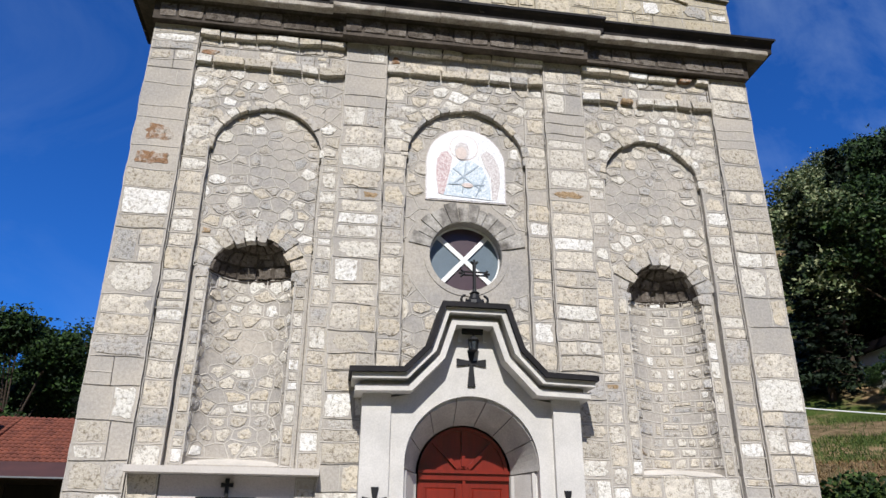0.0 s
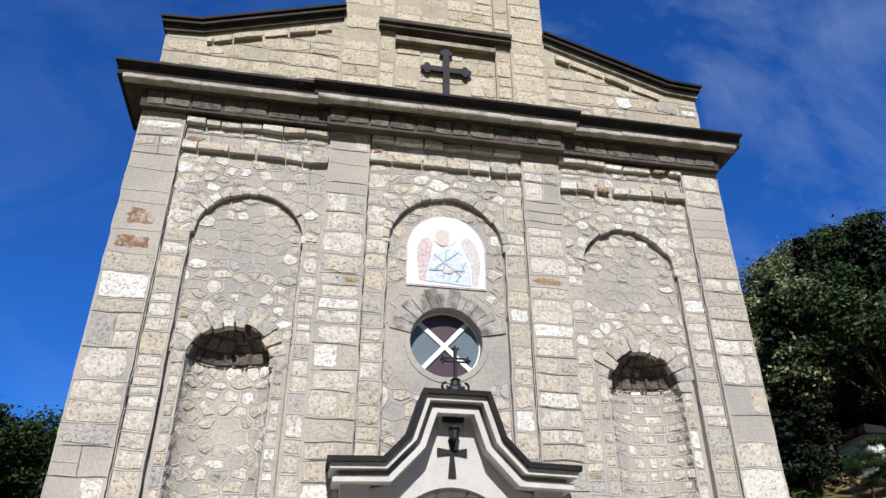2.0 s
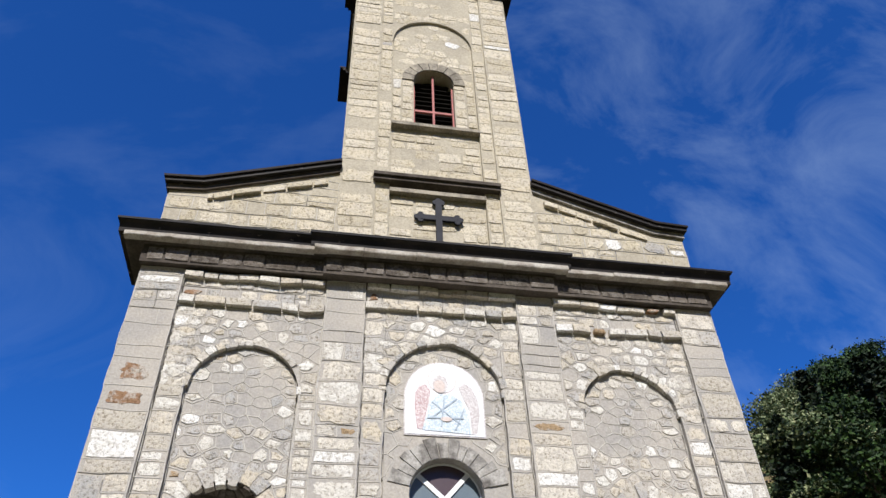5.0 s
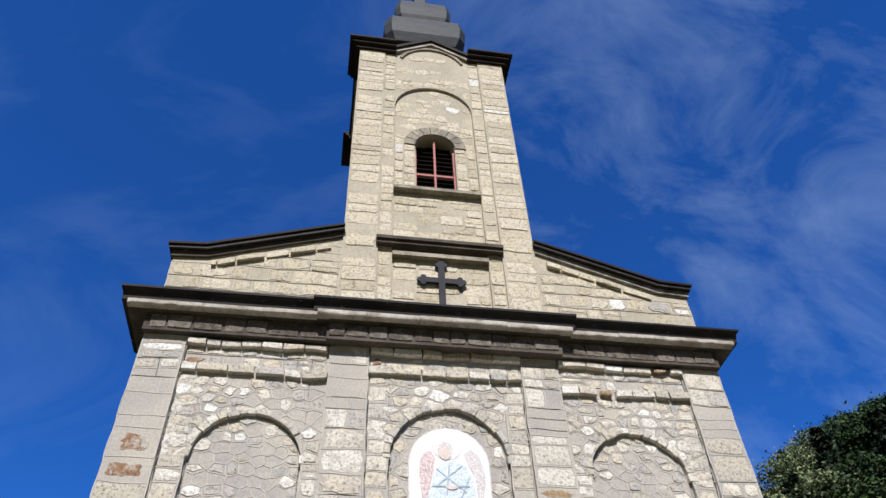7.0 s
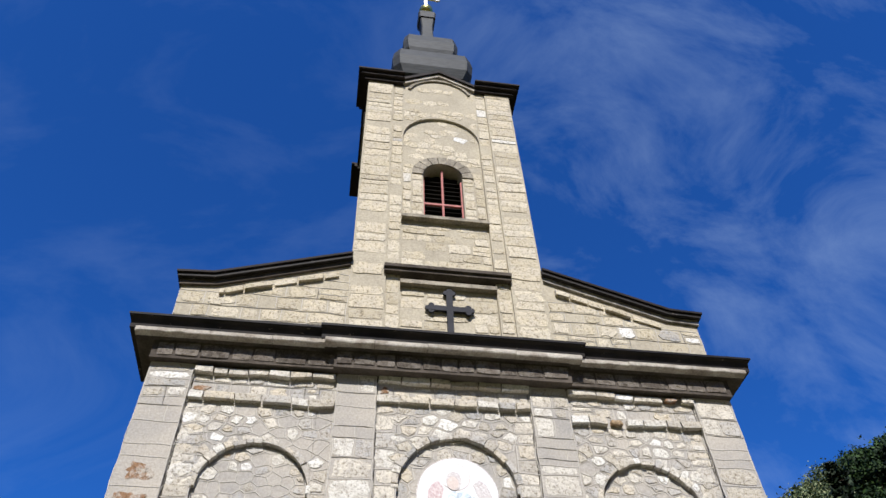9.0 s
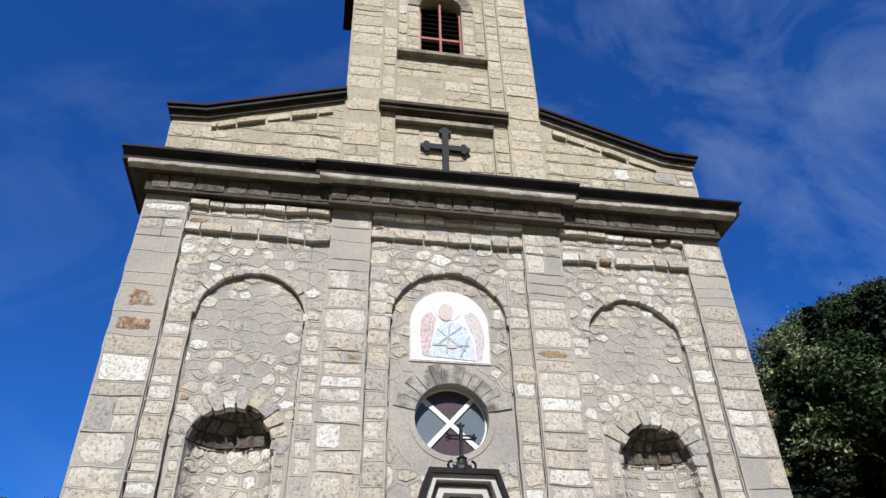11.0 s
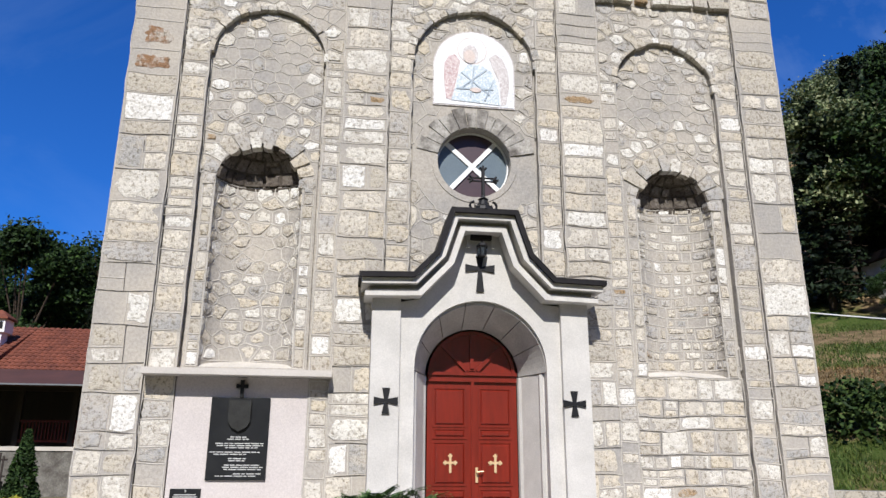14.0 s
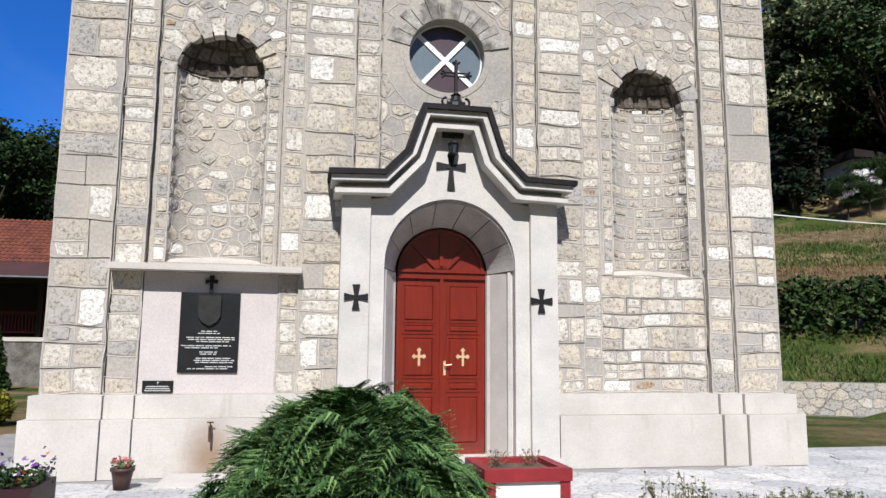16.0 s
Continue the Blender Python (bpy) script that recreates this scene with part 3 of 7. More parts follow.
for prof in (((1.72, 20.2), (1.2, 20.9), (0.8, 21.4), (0.72, 22.2)), ((0.85, 22.08), (1.10, 22.22), (1.24, 22.55), (1.28, 23.05), (1.23, 23.5), (0.7, 23.75)), ((0.55, 23.7), (0.55, 24.05)), ((0.6, 24.0), (0.80, 24.12), (0.90, 24.42), (0.93, 24.9), (0.88, 25.35), (0.45, 25.6)), ((0.34, 25.55), (0.26, 26.2), (0.22, 26.9), (0.21, 27.6), (0.27, 28.2)), ((0.31, 28.2), (0.33, 28.6), (0.26, 28.8), (0.1, 29.0))):
    bm = bmesh.new()
    tier(bm, prof, 0.16, (CX, T_D / 2))
    part("cap_tier", bm, M_SHINGLE, church, "dark grey boarded tier")
bm = bmesh.new()
lathe(bm, [(0.27 * math.sin(radians(a)) + 0.002, 29.36 - 0.27 * math.cos(radians(a))) for a in range(0, 181, 15)], (CX, T_D / 2, 0), 20)
part("cap_ball", bm, M_GILT, church, "gilded ball", True)


def budded_cross(bm, cx, cz, h_up, h_dn, w, t, y0, y1):
    """A cross whose arms end in small three-lobed buds."""
    box(bm, cx - t, cx + t, y0, y1, cz - h_dn, cz + h_up)
    box(bm, cx - w, cx + w, y0 + 0.002, y1 - 0.002, cz - t, cz + t)
    for dx, dz in ((w, 0), (-w, 0), (0, h_up)):
        for k in range(3):
            a = math.atan2(dz, dx) + (k - 1) * math.pi / 2
            prism(bm, arc(cx + dx + math.cos(a) * t * 1.05, cz + dz + math.sin(a) * t * 1.05, t * 0.95, 0, 330, 11), y0 + 0.004 + k * 0.002, y1 - 0.004 - k * 0.002)


bm = bmesh.new()
budded_cross(bm, CX, 30.55, 0.5, 1.0, 0.45, 0.065, T_D / 2 - 0.04, T_D / 2 + 0.04)
part("cap_cross", bm, M_WHITE, church, "white metal cross with budded arms")
bm = bmesh.new()
budded_cross(bm, CX, 11.55, 0.42, 1.17, 0.36, 0.062, 0.0, 0.06)
part("gable_cross", bm, M_CROSSGREY, church, "dark iron cross with budded arms")

# ---- ground ----
def rise(x, y):
    """Level of the ground: flat round the church, a bank behind the low wall, then steep woods."""
    u = (x - 10.4) * 0.5 + (y - 7.6) * 0.866 if x > 6.5 else -1.0
    h = G
    for u0, u1, d in ((1.0, 1.7, 0.75), (1.7, 6.5, 1.4), (6.5, 13.2, 3.1), (13.2, 21.6, 3.2), (21.6, 140.0, 66.0)):
        h += d * min(max((u - u0) / (u1 - u0), 0.0), 1.0)
    # unseen slopes added behind and beside the camera, to hold back low sky light
    h += min(max(-30.0 - y, 0.0) * 0.55, 90.0) + min(max(-70.0 - x, 0.0) * 0.5, 80.0)
    v = y - 34.0 - 0.3 * x
    return max(h, G + 0.26 * v) if v > 0 and x < 20 else h


def foliage(name, dark, mid, light):
    """Leaves: each clump its own green, a little light comes through."""
    m, n, l, b = nodes_of(name)
    rnd = n.new("ShaderNodeNewGeometry").outputs["Random Per Island"]
    r = ramp_node(n, ((0.0, dark), (0.55, mid), (1.0, light)))
    l.new(rnd, r.inputs["Fac"])
    big = noise_node(n, l, 0.5, 3, 0.5)
    g = ramp_node(n, ((0.3, (0.7, 0.75, 0.6)), (0.7, (1.15, 1.1, 1.0))))
    l.new(big.outputs["Fac"], g.inputs["Fac"])
    l.new(mix_node(n, l, 1.0, r.outputs["Color"], g.outputs["Color"], "MULTIPLY"), b.inputs["Base Color"])
    b.inputs["Roughness"].default_value = 0.7
    b.inputs["Specular IOR Level"].default_value = 0.25
    return m


def patchy_ground():
    m, n, l, b = nodes_of("grass_and_bare_earth")
    blade = noise_node(n, l, 9.0, 10, 0.75)
    slow = noise_node(n, l, 0.35, 6, 0.6)
    c1 = ramp_node(n, ((0.32, (0.018, 0.034, 0.006)), (0.5, (0.045, 0.072, 0.014)), (0.72, (0.12, 0.115, 0.045))))
    l.new(blade.outputs["Fac"], c1.inputs["Fac"])
    c2 = ramp_node(n, ((0.3, (0.16, 0.10, 0.055)), (0.7, (0.32, 0.22, 0.13))))
    l.new(blade.outputs["Fac"], c2.inputs["Fac"])
    f = ramp_node(n, ((0.44, (0, 0, 0)), (0.62, (0.9, 0.9, 0.9))))
    l.new(slow.outputs["Fac"], f.inputs["Fac"])
    l.new(mix_node(n, l, f.outputs["Color"], c1.outputs["Color"], c2.outputs["Color"]), b.inputs["Base Color"])
    b.inputs["Roughness"].default_value, b.inputs["Specular IOR Level"].default_value = 0.95, 0.1
    bump_node(n, l, b, blade.outputs["Fac"], 0.9, 0.08)
    return m


M_GRASS = patchy_ground()
M_EARTH = surface("dry_brown_weeds", (0.22, 0.155, 0.09), (0.10, 0.075, 0.035), 0.95, coarse=2.5, fine=18, amount=0.9, bump=0.9, depth=0.06, spec=0.1)
bm = bmesh.new()
xs = [-1500, -600, -250, -150, -100, -70] + [-60 + 2.0 * k for k in range(34)] + [8.0, 9.0, 9.6, 10.2, 10.8, 11.4] + [12 + 2.0 * k for k in range(60)] + [150, 220, 400, 800, 1500]
ys = [-1500, -500, -200, -140, -80, -50, -30, -20, -10] + [-6 + 1.5 * k for k in range(80)] + [115, 125, 150, 220, 400, 800, 1500]
grid = [[bm.verts.new((x, y, rise(min(x, 130), min(y, 130)) - 0.02)) for x in xs] for y in ys]
for a, b in zip(grid, grid[1:]):
    for i in range(len(xs) - 1):
        bm.faces.new((a[i], a[i + 1], b[i + 1], b[i]))
ground = tagged(part("ground", bm, M_GRASS, None, "", True), "grassy ground rising to a wooded hillside", "ground", kind="structure")
# rough grass, and bands of dry weeds and bare earth along the bank
def bank(u, v):
    """A place on the bank: u metres up the slope, v metres along it."""
    x, y = 10.4 + 0.5 * u + 0.866 * v, 7.6 + 0.866 * u - 0.5 * v
    return x, y, rise(x, y)


M_TURF = foliage("bank_grass", (0.022, 0.040, 0.007), (0.05, 0.09, 0.016), (0.12, 0.14, 0.035))
M_DRYWEED = foliage("dry_weed_stalks", (0.07, 0.042, 0.018), (0.17, 0.105, 0.05), (0.33, 0.23, 0.13))
for nm, lo, hi in (("weed_patch", 10.6, 13.4), ("earth_strip", 17.4, 20.2)):
    bm = bmesh.new()
    rows = []
    for k in range(41):
        v = -10 + k * 0.6
        row = []
        for e in range(7):
            wave = 0.55 * noise.noise(Vector((v * 0.45, e * 0.2, lo)))
            u = lo + (hi - lo) * e / 6 + wave
            x, y, z = bank(u, v)
            row.append(bm.verts.new((x, y, z + (-0.03 if e in (0, 6) else 0.03 + 0.06 * noise.noise(Vector((u * 2, v * 2, 5)))))))
        rows.append(row)
    for a, b in zip(rows, rows[1:]):
        for e in range(6):
            bm.faces.new((a[e], a[e + 1], b[e + 1], b[e]))
    tagged(part(nm, bm, M_EARTH, None, "", True), "uneven strip of dry brown earth and weeds on the bank", "weeds", kind="stuff")
rg = random.Random(57)
for nm, mat, number, lo, hi, tall, text in (("rough_grass", M_TURF, 16000, 1.9, 21.5, 0.22, "rough green grass on the bank"), ("dry_weeds", M_DRYWEED, 4200, 10.4, 13.4, 0.20, "dry brown weed stalks on the bank")):
    verts, faces = [], []
    for k in range(number):
        u, v = rg.uniform(lo, hi), rg.uniform(-8, 9)
        bare = 10.9 < u < 13.1 or 17.6 < u < 19.9
        if nm == "rough_grass" and (bare and rg.random() < 0.80 or noise.noise(Vector((u * 0.7, v * 0.5, 2))) < -0.28):
            continue
        p = Vector(bank(u, v))
        for q in range(3):
            a, ht = rg.uniform(0, 6.28), tall * rg.uniform(0.4, 1.2)
            d = Vector((math.cos(a), math.sin(a), 0))
            n0 = len(verts)
            base = p + Vector((rg.gauss(0, 0.08), rg.gauss(0, 0.08), -0.03))
            verts += [base - d * 0.022, base + d * 0.022, base + Vector((rg.gauss(0, 0.09), rg.gauss(0, 0.09), ht))]
            faces.append((n0, n0 + 1, n0 + 2))
    me = bpy.data.meshes.new(nm)
    me.from_pydata([tuple(q) for q in verts], [], faces)
    me.materials.append(mat)
    tagged(new(nm, me), text, "grass" if nm == "rough_grass" else "weeds", kind="stuff")

# ---- trees ----
M_LEAF_A = foliage("leaves_green", (0.006, 0.016, 0.004), (0.015, 0.036, 0.008), (0.042, 0.085, 0.017))
M_LEAF_B = foliage("leaves_flowering", (0.02, 0.04, 0.012), (0.09, 0.12, 0.05), (0.34, 0.36, 0.22))
M_LEAF_C = foliage("spruce_needles", (0.004, 0.009, 0.004), (0.008, 0.018, 0.007), (0.018, 0.036, 0.012))
M_BARK = surface("bark", (0.10, 0.075, 0.055), (0.06, 0.045, 0.035), 0.95, coarse=3, fine=14, amount=0.9, bump=0.8, depth=0.04, stretch=(1, 1, 0.2), spec=0.1)


def leaf_mesh(verts, faces, p, size, r):
    """One bent leaf clump: two triangles folded about a midrib."""
    a = Vector((r.gauss(0, 1), r.gauss(0, 1), r.gauss(0, 0.6))).normalized() * size
    b = a.cross(Vector((r.gauss(0, 1), r.gauss(0, 1), r.gauss(0, 1)))).normalized() * size * 0.55
    k = len(verts)
    verts += [p - a, p + b + Vector((0, 0, -size * 0.2)), p + a, p - b + Vector((0, 0, -size * 0.2))]
    faces += [(k, k + 1, k + 2), (k, k + 2, k + 3)]


def mesh_part(name, verts, faces, mat, parent, label=""):
    me = bpy.data.meshes.new(name)
    me.from_pydata([tuple(v) for v in verts], [], faces)
    me.materials.append(mat)
    ob = new(name, me)
    ob.parent = parent
    if parent and parent.type == "EMPTY":
        ob.matrix_parent_inverse = Matrix.Translation(-parent.location)
    if label:
        ob["label"] = label
    return ob


def broadleaf(height, spread, mat, seed, label, leaves=13000, leaf=0.165):
    r = random.Random(seed)
    tree = empty("tree", (0, 0, 0), label, "tree", "trees on the hillside")
    bm = bmesh.new()
    rod(bm, (0, 0, -0.5), (0.1, 0, height * 0.45), 0.22, 9, 0.14)
    lobes = []
    for k in range(15):
        a = k * 2.4 + r.uniform(-0.4, 0.4)
        zz = height * r.uniform(0.38, 0.92)
        rr = spread * math.sin(math.pi * min(0.97, (zz / height - 0.25) / 0.8)) * r.uniform(0.45, 0.9)
        c = Vector((rr * math.cos(a), rr * math.sin(a), zz))
        rod(bm, (0.05, 0, height * r.uniform(0.25, 0.42)), c, 0.08, 5, 0.03)
        lobes.append((c, spread * r.uniform(0.30, 0.52)))
    lobes.append((Vector((0, 0, height * 0.88)), spread * 0.42))
    part("trunk", bm, M_BARK, tree)
    verts, faces = [], []
    for k in range(leaves):
        c, rad = r.choice(lobes)
        d = Vector((r.gauss(0, 1), r.gauss(0, 1), r.gauss(0, 1))).normalized()
        d.z = abs(d.z) * 0.9 - 0.25 if r.random() < 0.7 else d.z
        q = rad * (r.random() ** 0.35) * (1 + 0.25 * noise.noise(d * 2.2 + c))
        leaf_mesh(verts, faces, c + Vector((d.x * q, d.y * q, d.z * q * 0.8)), leaf * r.uniform(0.5, 1.2), r)
    mesh_part("crown", verts, faces, mat, tree)
    return tree


def spruce(height, spread, seed, label):
    r = random.Random(seed)
    tree = empty("spruce", (0, 0, 0), label, "tree", "spruces on the bank")
    bm = bmesh.new()
    rod(bm, (0, 0, -0.4), (0, 0, height * 0.97), 0.26, 9, 0.03)
    verts, faces = [], []
    z = height * 0.10
    while z < height * 0.985:
        ln = spread * (1 - z / height) ** 0.75 * r.uniform(0.8, 1.1) + 0.15
        for k in range(7):
            a = r.uniform(0, 2 * math.pi)
            lb = ln * r.uniform(0.65, 1.1)
            tip = Vector((lb * math.cos(a), lb * math.sin(a), z - lb * 0.30))
            root = Vector((0, 0, z))
            if k < 3:
                rod(bm, root, tip, 0.035, 4, 0.01)
            for s in range(int(10 + lb * 9)):
                f = r.random() ** 0.7
                p = root.lerp(tip, f) + Vector((0, 0, -0.35 * math.sin(f * 3.1) * lb * 0.2))
                side_v = Vector((-math.sin(a), math.cos(a), 0)) * r.uniform(-1, 1) * lb * 0.28 * (1 - f * 0.6)
                leaf_mesh(verts, faces, p + side_v + Vector((0, 0, -abs(side_v.length) * 0.35 - r.random() * 0.15)), 0.24 * r.uniform(0.6, 1.2), r)
        z += height * 0.024
    part("trunk", bm, M_BARK, tree)
    mesh_part("needles", verts, faces, M_LEAF_C, tree)
    return tree


green_label = "dense dark green broadleaf tree on the hillside"
kinds = [broadleaf(12.5, 4.6, M_LEAF_A, 1, green_label), broadleaf(14.5, 4.2, M_LEAF_A, 2, green_label), broadleaf(11.0, 5.0, M_LEAF_A, 3, green_label), broadleaf(12.0, 4.6, M_LEAF_B, 4, "broadleaf tree with pale flowering crown on the hillside")]
spruces = [spruce(17.0, 3.6, 5, "tall dark spruce with drooping branches"), spruce(14.0, 3.2, 6, "tall dark spruce with drooping branches")]
r = random.Random(11)


def crest(x, y):
    """How high the tree tops may stand against the sky, seen across the valley."""
    ang = math.degrees(math.atan2(x + 2.0, y + 9.9))
    return 1.9 + math.hypot(x + 2, y + 9.9) * (0.405 + 0.165 * min(max((ang - 33.5) / 8.5, 0.0), 1.0))


def put_tree(src, x, y, s, first):
    m = pose(x, y, rise(x, y) - 0.1, 0, 0, r.uniform(0, 360))
    if first:
        src.matrix_basis = m
        return src
    t = copy_thing(src, m)
    t.scale = (s, s, s * r.uniform(0.92, 1.1))
    return t


used = set()


def plant(i, x, y, s=1.0):
    put_tree(kinds[i], x, y, s, i not in used)
    used.add(i)


# the wooded slope to the right, row behind row up the hill
for row_u in range(0, 12):
    u = 26 + row_u * 5.2
    for k in range(-8, 9):
        s = k * 5.4 + (row_u % 2) * 2.7 + r.uniform(-1.4, 1.4)
        x, y = 10.4 + 0.655 * u + 0.756 * s, 8.0 + 0.756 * u - 0.655 * s
        ang = math.degrees(math.atan2(x + 2.0, y + 9.9))
        if 32.0 < ang < 52:
            sc = r.uniform(0.75, 1.15)
            room = crest(x, y) - rise(x, y) - 12.9 * sc
            flower = room < 7 and 36.0 < ang < 43 and r.random() < 0.6
            if room > 0:
                plant(3 if flower else r.choice((0, 1, 2)), x, y, sc)
# the wood behind the house to the left
for row_v in range(5):
    for k in range(11):
        x = -17 - k * 4.6 + r.uniform(-1.5, 1.5) + row_v * 1.3
        y = 36 + row_v * 6 + 0.35 * (x + 20) + r.uniform(-1.5, 1.5)
        if math.degrees(math.atan2(-(x + 2.0), y + 9.9)) > 16.0:
            room = 1.9 + (0.235 + r.uniform(-0.012, 0.02)) * math.hypot(x + 2, y + 9.9) - rise(x, y)
            sc = min(r.uniform(0.7, 1.1), room / 13.0)
            if sc > 0.25:
                plant(r.choice((0, 1, 2, 1)), x, y, sc)
for i, (x, y) in enumerate(((25.4, 26.6), (33.0, 31.5), (22.6, 30.5), (34.5, 27.5), (29.5, 31.5), (37.5, 29.5))):
    src = spruces[i % 2]
    sc = min(1.15, (crest(x, y) - rise(x, y)) / (17.5 if i % 2 == 0 else 14.5))
    ob = put_tree(src, x, y, sc, i < 2)
    ob.scale = (max(sc, 0.8), max(sc, 0.8), sc)
# slim conifer whose top shows beside the facade
put_tree(spruces[1], -14.9, 31.0, 0.74, False)

# hedge on the bank
M_HEDGE = foliage("hedge_leaves", (0.008, 0.02, 0.004), (0.02, 0.045, 0.010), (0.06, 0.095, 0.022))
rr = random.Random(21)
hedge = empty("hedge", (14.6, 13.1, 2.4), "long untrimmed dark green hedge on the bank", "hedge")
for q in range(9):
    verts, faces = [], []
    bulge = rr.uniform(0.85, 1.15)
    for k in range(1250):
        s0 = rr.gauss(0, 0.62)
        s, w, h = -8 + 2 * q + s0, rr.gauss(0, 0.45), rr.random() ** 0.6
        x, y = 15.2 - 0.866 * s + 0.5 * w, 12.6 + 0.5 * s + 0.866 * w
        top = (1.9 + 0.4 * noise.noise(Vector((s * 0.6, 0, 4)))) * bulge * (1 - 0.08 * s0 * s0)
        leaf_mesh(verts, faces, Vector((x, y, rise(x, y) + h * top * (1 - 0.3 * min(1, abs(w))))), 0.12 * rr.uniform(0.6, 1.3), rr)
    bush = mesh_part("bush", verts, faces, M_HEDGE, hedge)
    bm = bmesh.new()
    for k in range(5):
        s = -8 + 2 * q + rr.uniform(-0.7, 0.7)
        x, y = 15.2 - 0.866 * s, 12.6 + 0.5 * s
        rod(bm, (x, y, rise(x, y) - 0.1), (x + rr.uniform(-0.2, 0.2), y, rise(x, y) + 1.3), 0.03, 5, 0.01)
    stem = part("stem", bm, M_BARK, bush)

# ---- low stone wall ----
M_WALLSTONE = rubble_material("retaining_wall_stone", ((0.0, (0.46, 0.43, 0.38)), (0.3, (0.40, 0.39, 0.37)), (0.6, (0.52, 0.47, 0.40)), (0.85, (0.60, 0.57, 0.52))), True, 0.5)
M_BEDGREY = surface("grey_wall_mortar", (0.36, 0.345, 0.32), (0.27, 0.26, 0.24), 0.95, coarse=1.5, fine=20, amount=0.6, bump=0.4, spec=0.15)
WALL_A, WALL_B = Vector((16.4, 4.13, 0)), Vector((6.6, 9.79, 0))
along = (WALL_B - WALL_A).normalized()
out = Vector((-0.5, -0.866, 0))
bm = bmesh.new()
base = [WALL_A, WALL_B, WALL_B - out * 0.4, WALL_A - out * 0.4]
lo = [bm.verts.new((p.x, p.y, G - 0.1)) for p in base]
hi = [bm.verts.new((p.x, p.y, G + 0.84)) for p in base]
bm.faces.new(hi)
for i in range(4):
    bm.faces.new((lo[i], lo[(i + 1) % 4], hi[(i + 1) % 4], hi[i]))
low_wall = tagged(part("retaining_wall", bm, M_BEDGREY), "low grey rubble-stone retaining wall", "wall", kind="structure")

# wire stretched from the church corner
bm = bmesh.new()
prev = None
for k in range(13):
    f = k / 12
    p = Vector((CX + HALF, 0.25, 4.05)).lerp(Vector((20.0, 8.0, 6.1)), f) + Vector((0, 0, -0.25 * math.sin(math.pi * f)))
    if prev:
        rod(bm, prev, p, 0.012, 5)
    prev = p
tagged(part("wire", bm, M_WHITE), "thin pale wire stretched from the church corner", "wire")

# small white building up on the bank, half hidden by shrubs
shed = empty("hillside_house", (29.8, 26.2, 10.4), "small white house half hidden among hillside shrubs", "house")
bm = bmesh.new()
box(bm, 28.3, 31.6, 25.2, 27.6, 9.6, 12.9)
part("wall", bm, M_WHITE, shed)
bm = bmesh.new()
prism(bm, ((28.0, 12.9), (31.9, 12.9), (31.9, 13.1), (28.0, 13.35)), 24.7, 28.0)
part("roof", bm, M_RUSTTIN, shed)
for x, y, s in ((27.6, 23.4, 0.27), (28.9, 23.9, 0.23), (30.3, 23.7, 0.25), (31.8, 24.0, 0.33), (26.4, 23.6, 0.24)):
    plant(r.choice((0, 2)), x, y, s)

# ---- paving ----
M_FLAG = rubble_material("pale_flagstone", ((0.0, (0.52, 0.52, 0.51)), (0.3, (0.60, 0.59, 0.57)), (0.6, (0.46, 0.46, 0.46)), (0.85, (0.66, 0.64, 0.61))), True, 0.15)
M_BED = surface("grey_paving_bed", (0.36, 0.35, 0.33), (0.28, 0.27, 0.255), 0.95, coarse=2, fine=30, amount=0.6, bump=0.4, spec=0.15)
bm = bmesh.new()
for x0, x1, y0, y1 in ((-7.2, 8.6, -4.8, -0.2), (-7.2, -5.2, -0.2, 5.0), (5.1, 8.6, -0.2, 1.4)):
    box(bm, x0, x1, y0, y1, G - 0.12, G - 0.006)
pavement = tagged(part("pavement", bm, M_BED), "pale crazy-paving apron round the church", "pavement", kind="structure")

# ---- house to the left ----
M_TILE = surface("terracotta_tile", (0.23, 0.075, 0.045), (0.13, 0.045, 0.03), 0.85, coarse=1.8, fine=16, amount=0.8, bump=0.3, spec=0.2)
M_BROWNTIN = surface("brown_sheet_roof", (0.075, 0.030, 0.024), (0.05, 0.022, 0.018), 0.7, coarse=1, fine=10, amount=0.4, bump=0.1)
M_DARKWOOD = surface("dark_stained_wood", (0.030, 0.020, 0.016), (0.018, 0.012, 0.010), 0.6, coarse=2, fine=14, amount=0.6, bump=0.2, stretch=(1, 1, 0.2))
M_HOUSEWALL = surface("whitewashed_wall", (0.30, 0.29, 0.27), (0.22, 0.21, 0.19), 0.9, amount=0.4)
M_STONEBASE = surface("grey_stone_base", (0.22, 0.21, 0.19), (0.11, 0.10, 0.09), 0.95, coarse=2.5, fine=14, amount=0.9, bump=0.6, depth=0.04, spec=0.1)
HY = 24.0
house = empty("house", (-16.0, HY + 3, G), "traditional house with terracotta roof, dark timber porch and stone base", "house")
bm = bmesh.new()
box(bm, -26, -9.0, HY - 0.3, HY + 8, G - 0.2, 2.15)
part("stone_base", bm, M_STONEBASE, house)
bm = bmesh.new()
box(bm, -26, -9.0, HY + 2.25, HY + 8, 2.15, 5.2)
part("wall", bm, M_HOUSEWALL, house)
bm = bmesh.new()
box(bm, -26, -9.0, HY - 0.35, HY + 2.2, 2.15, 2.32)
part("porch_floor", bm, M_CONCRETE, house)


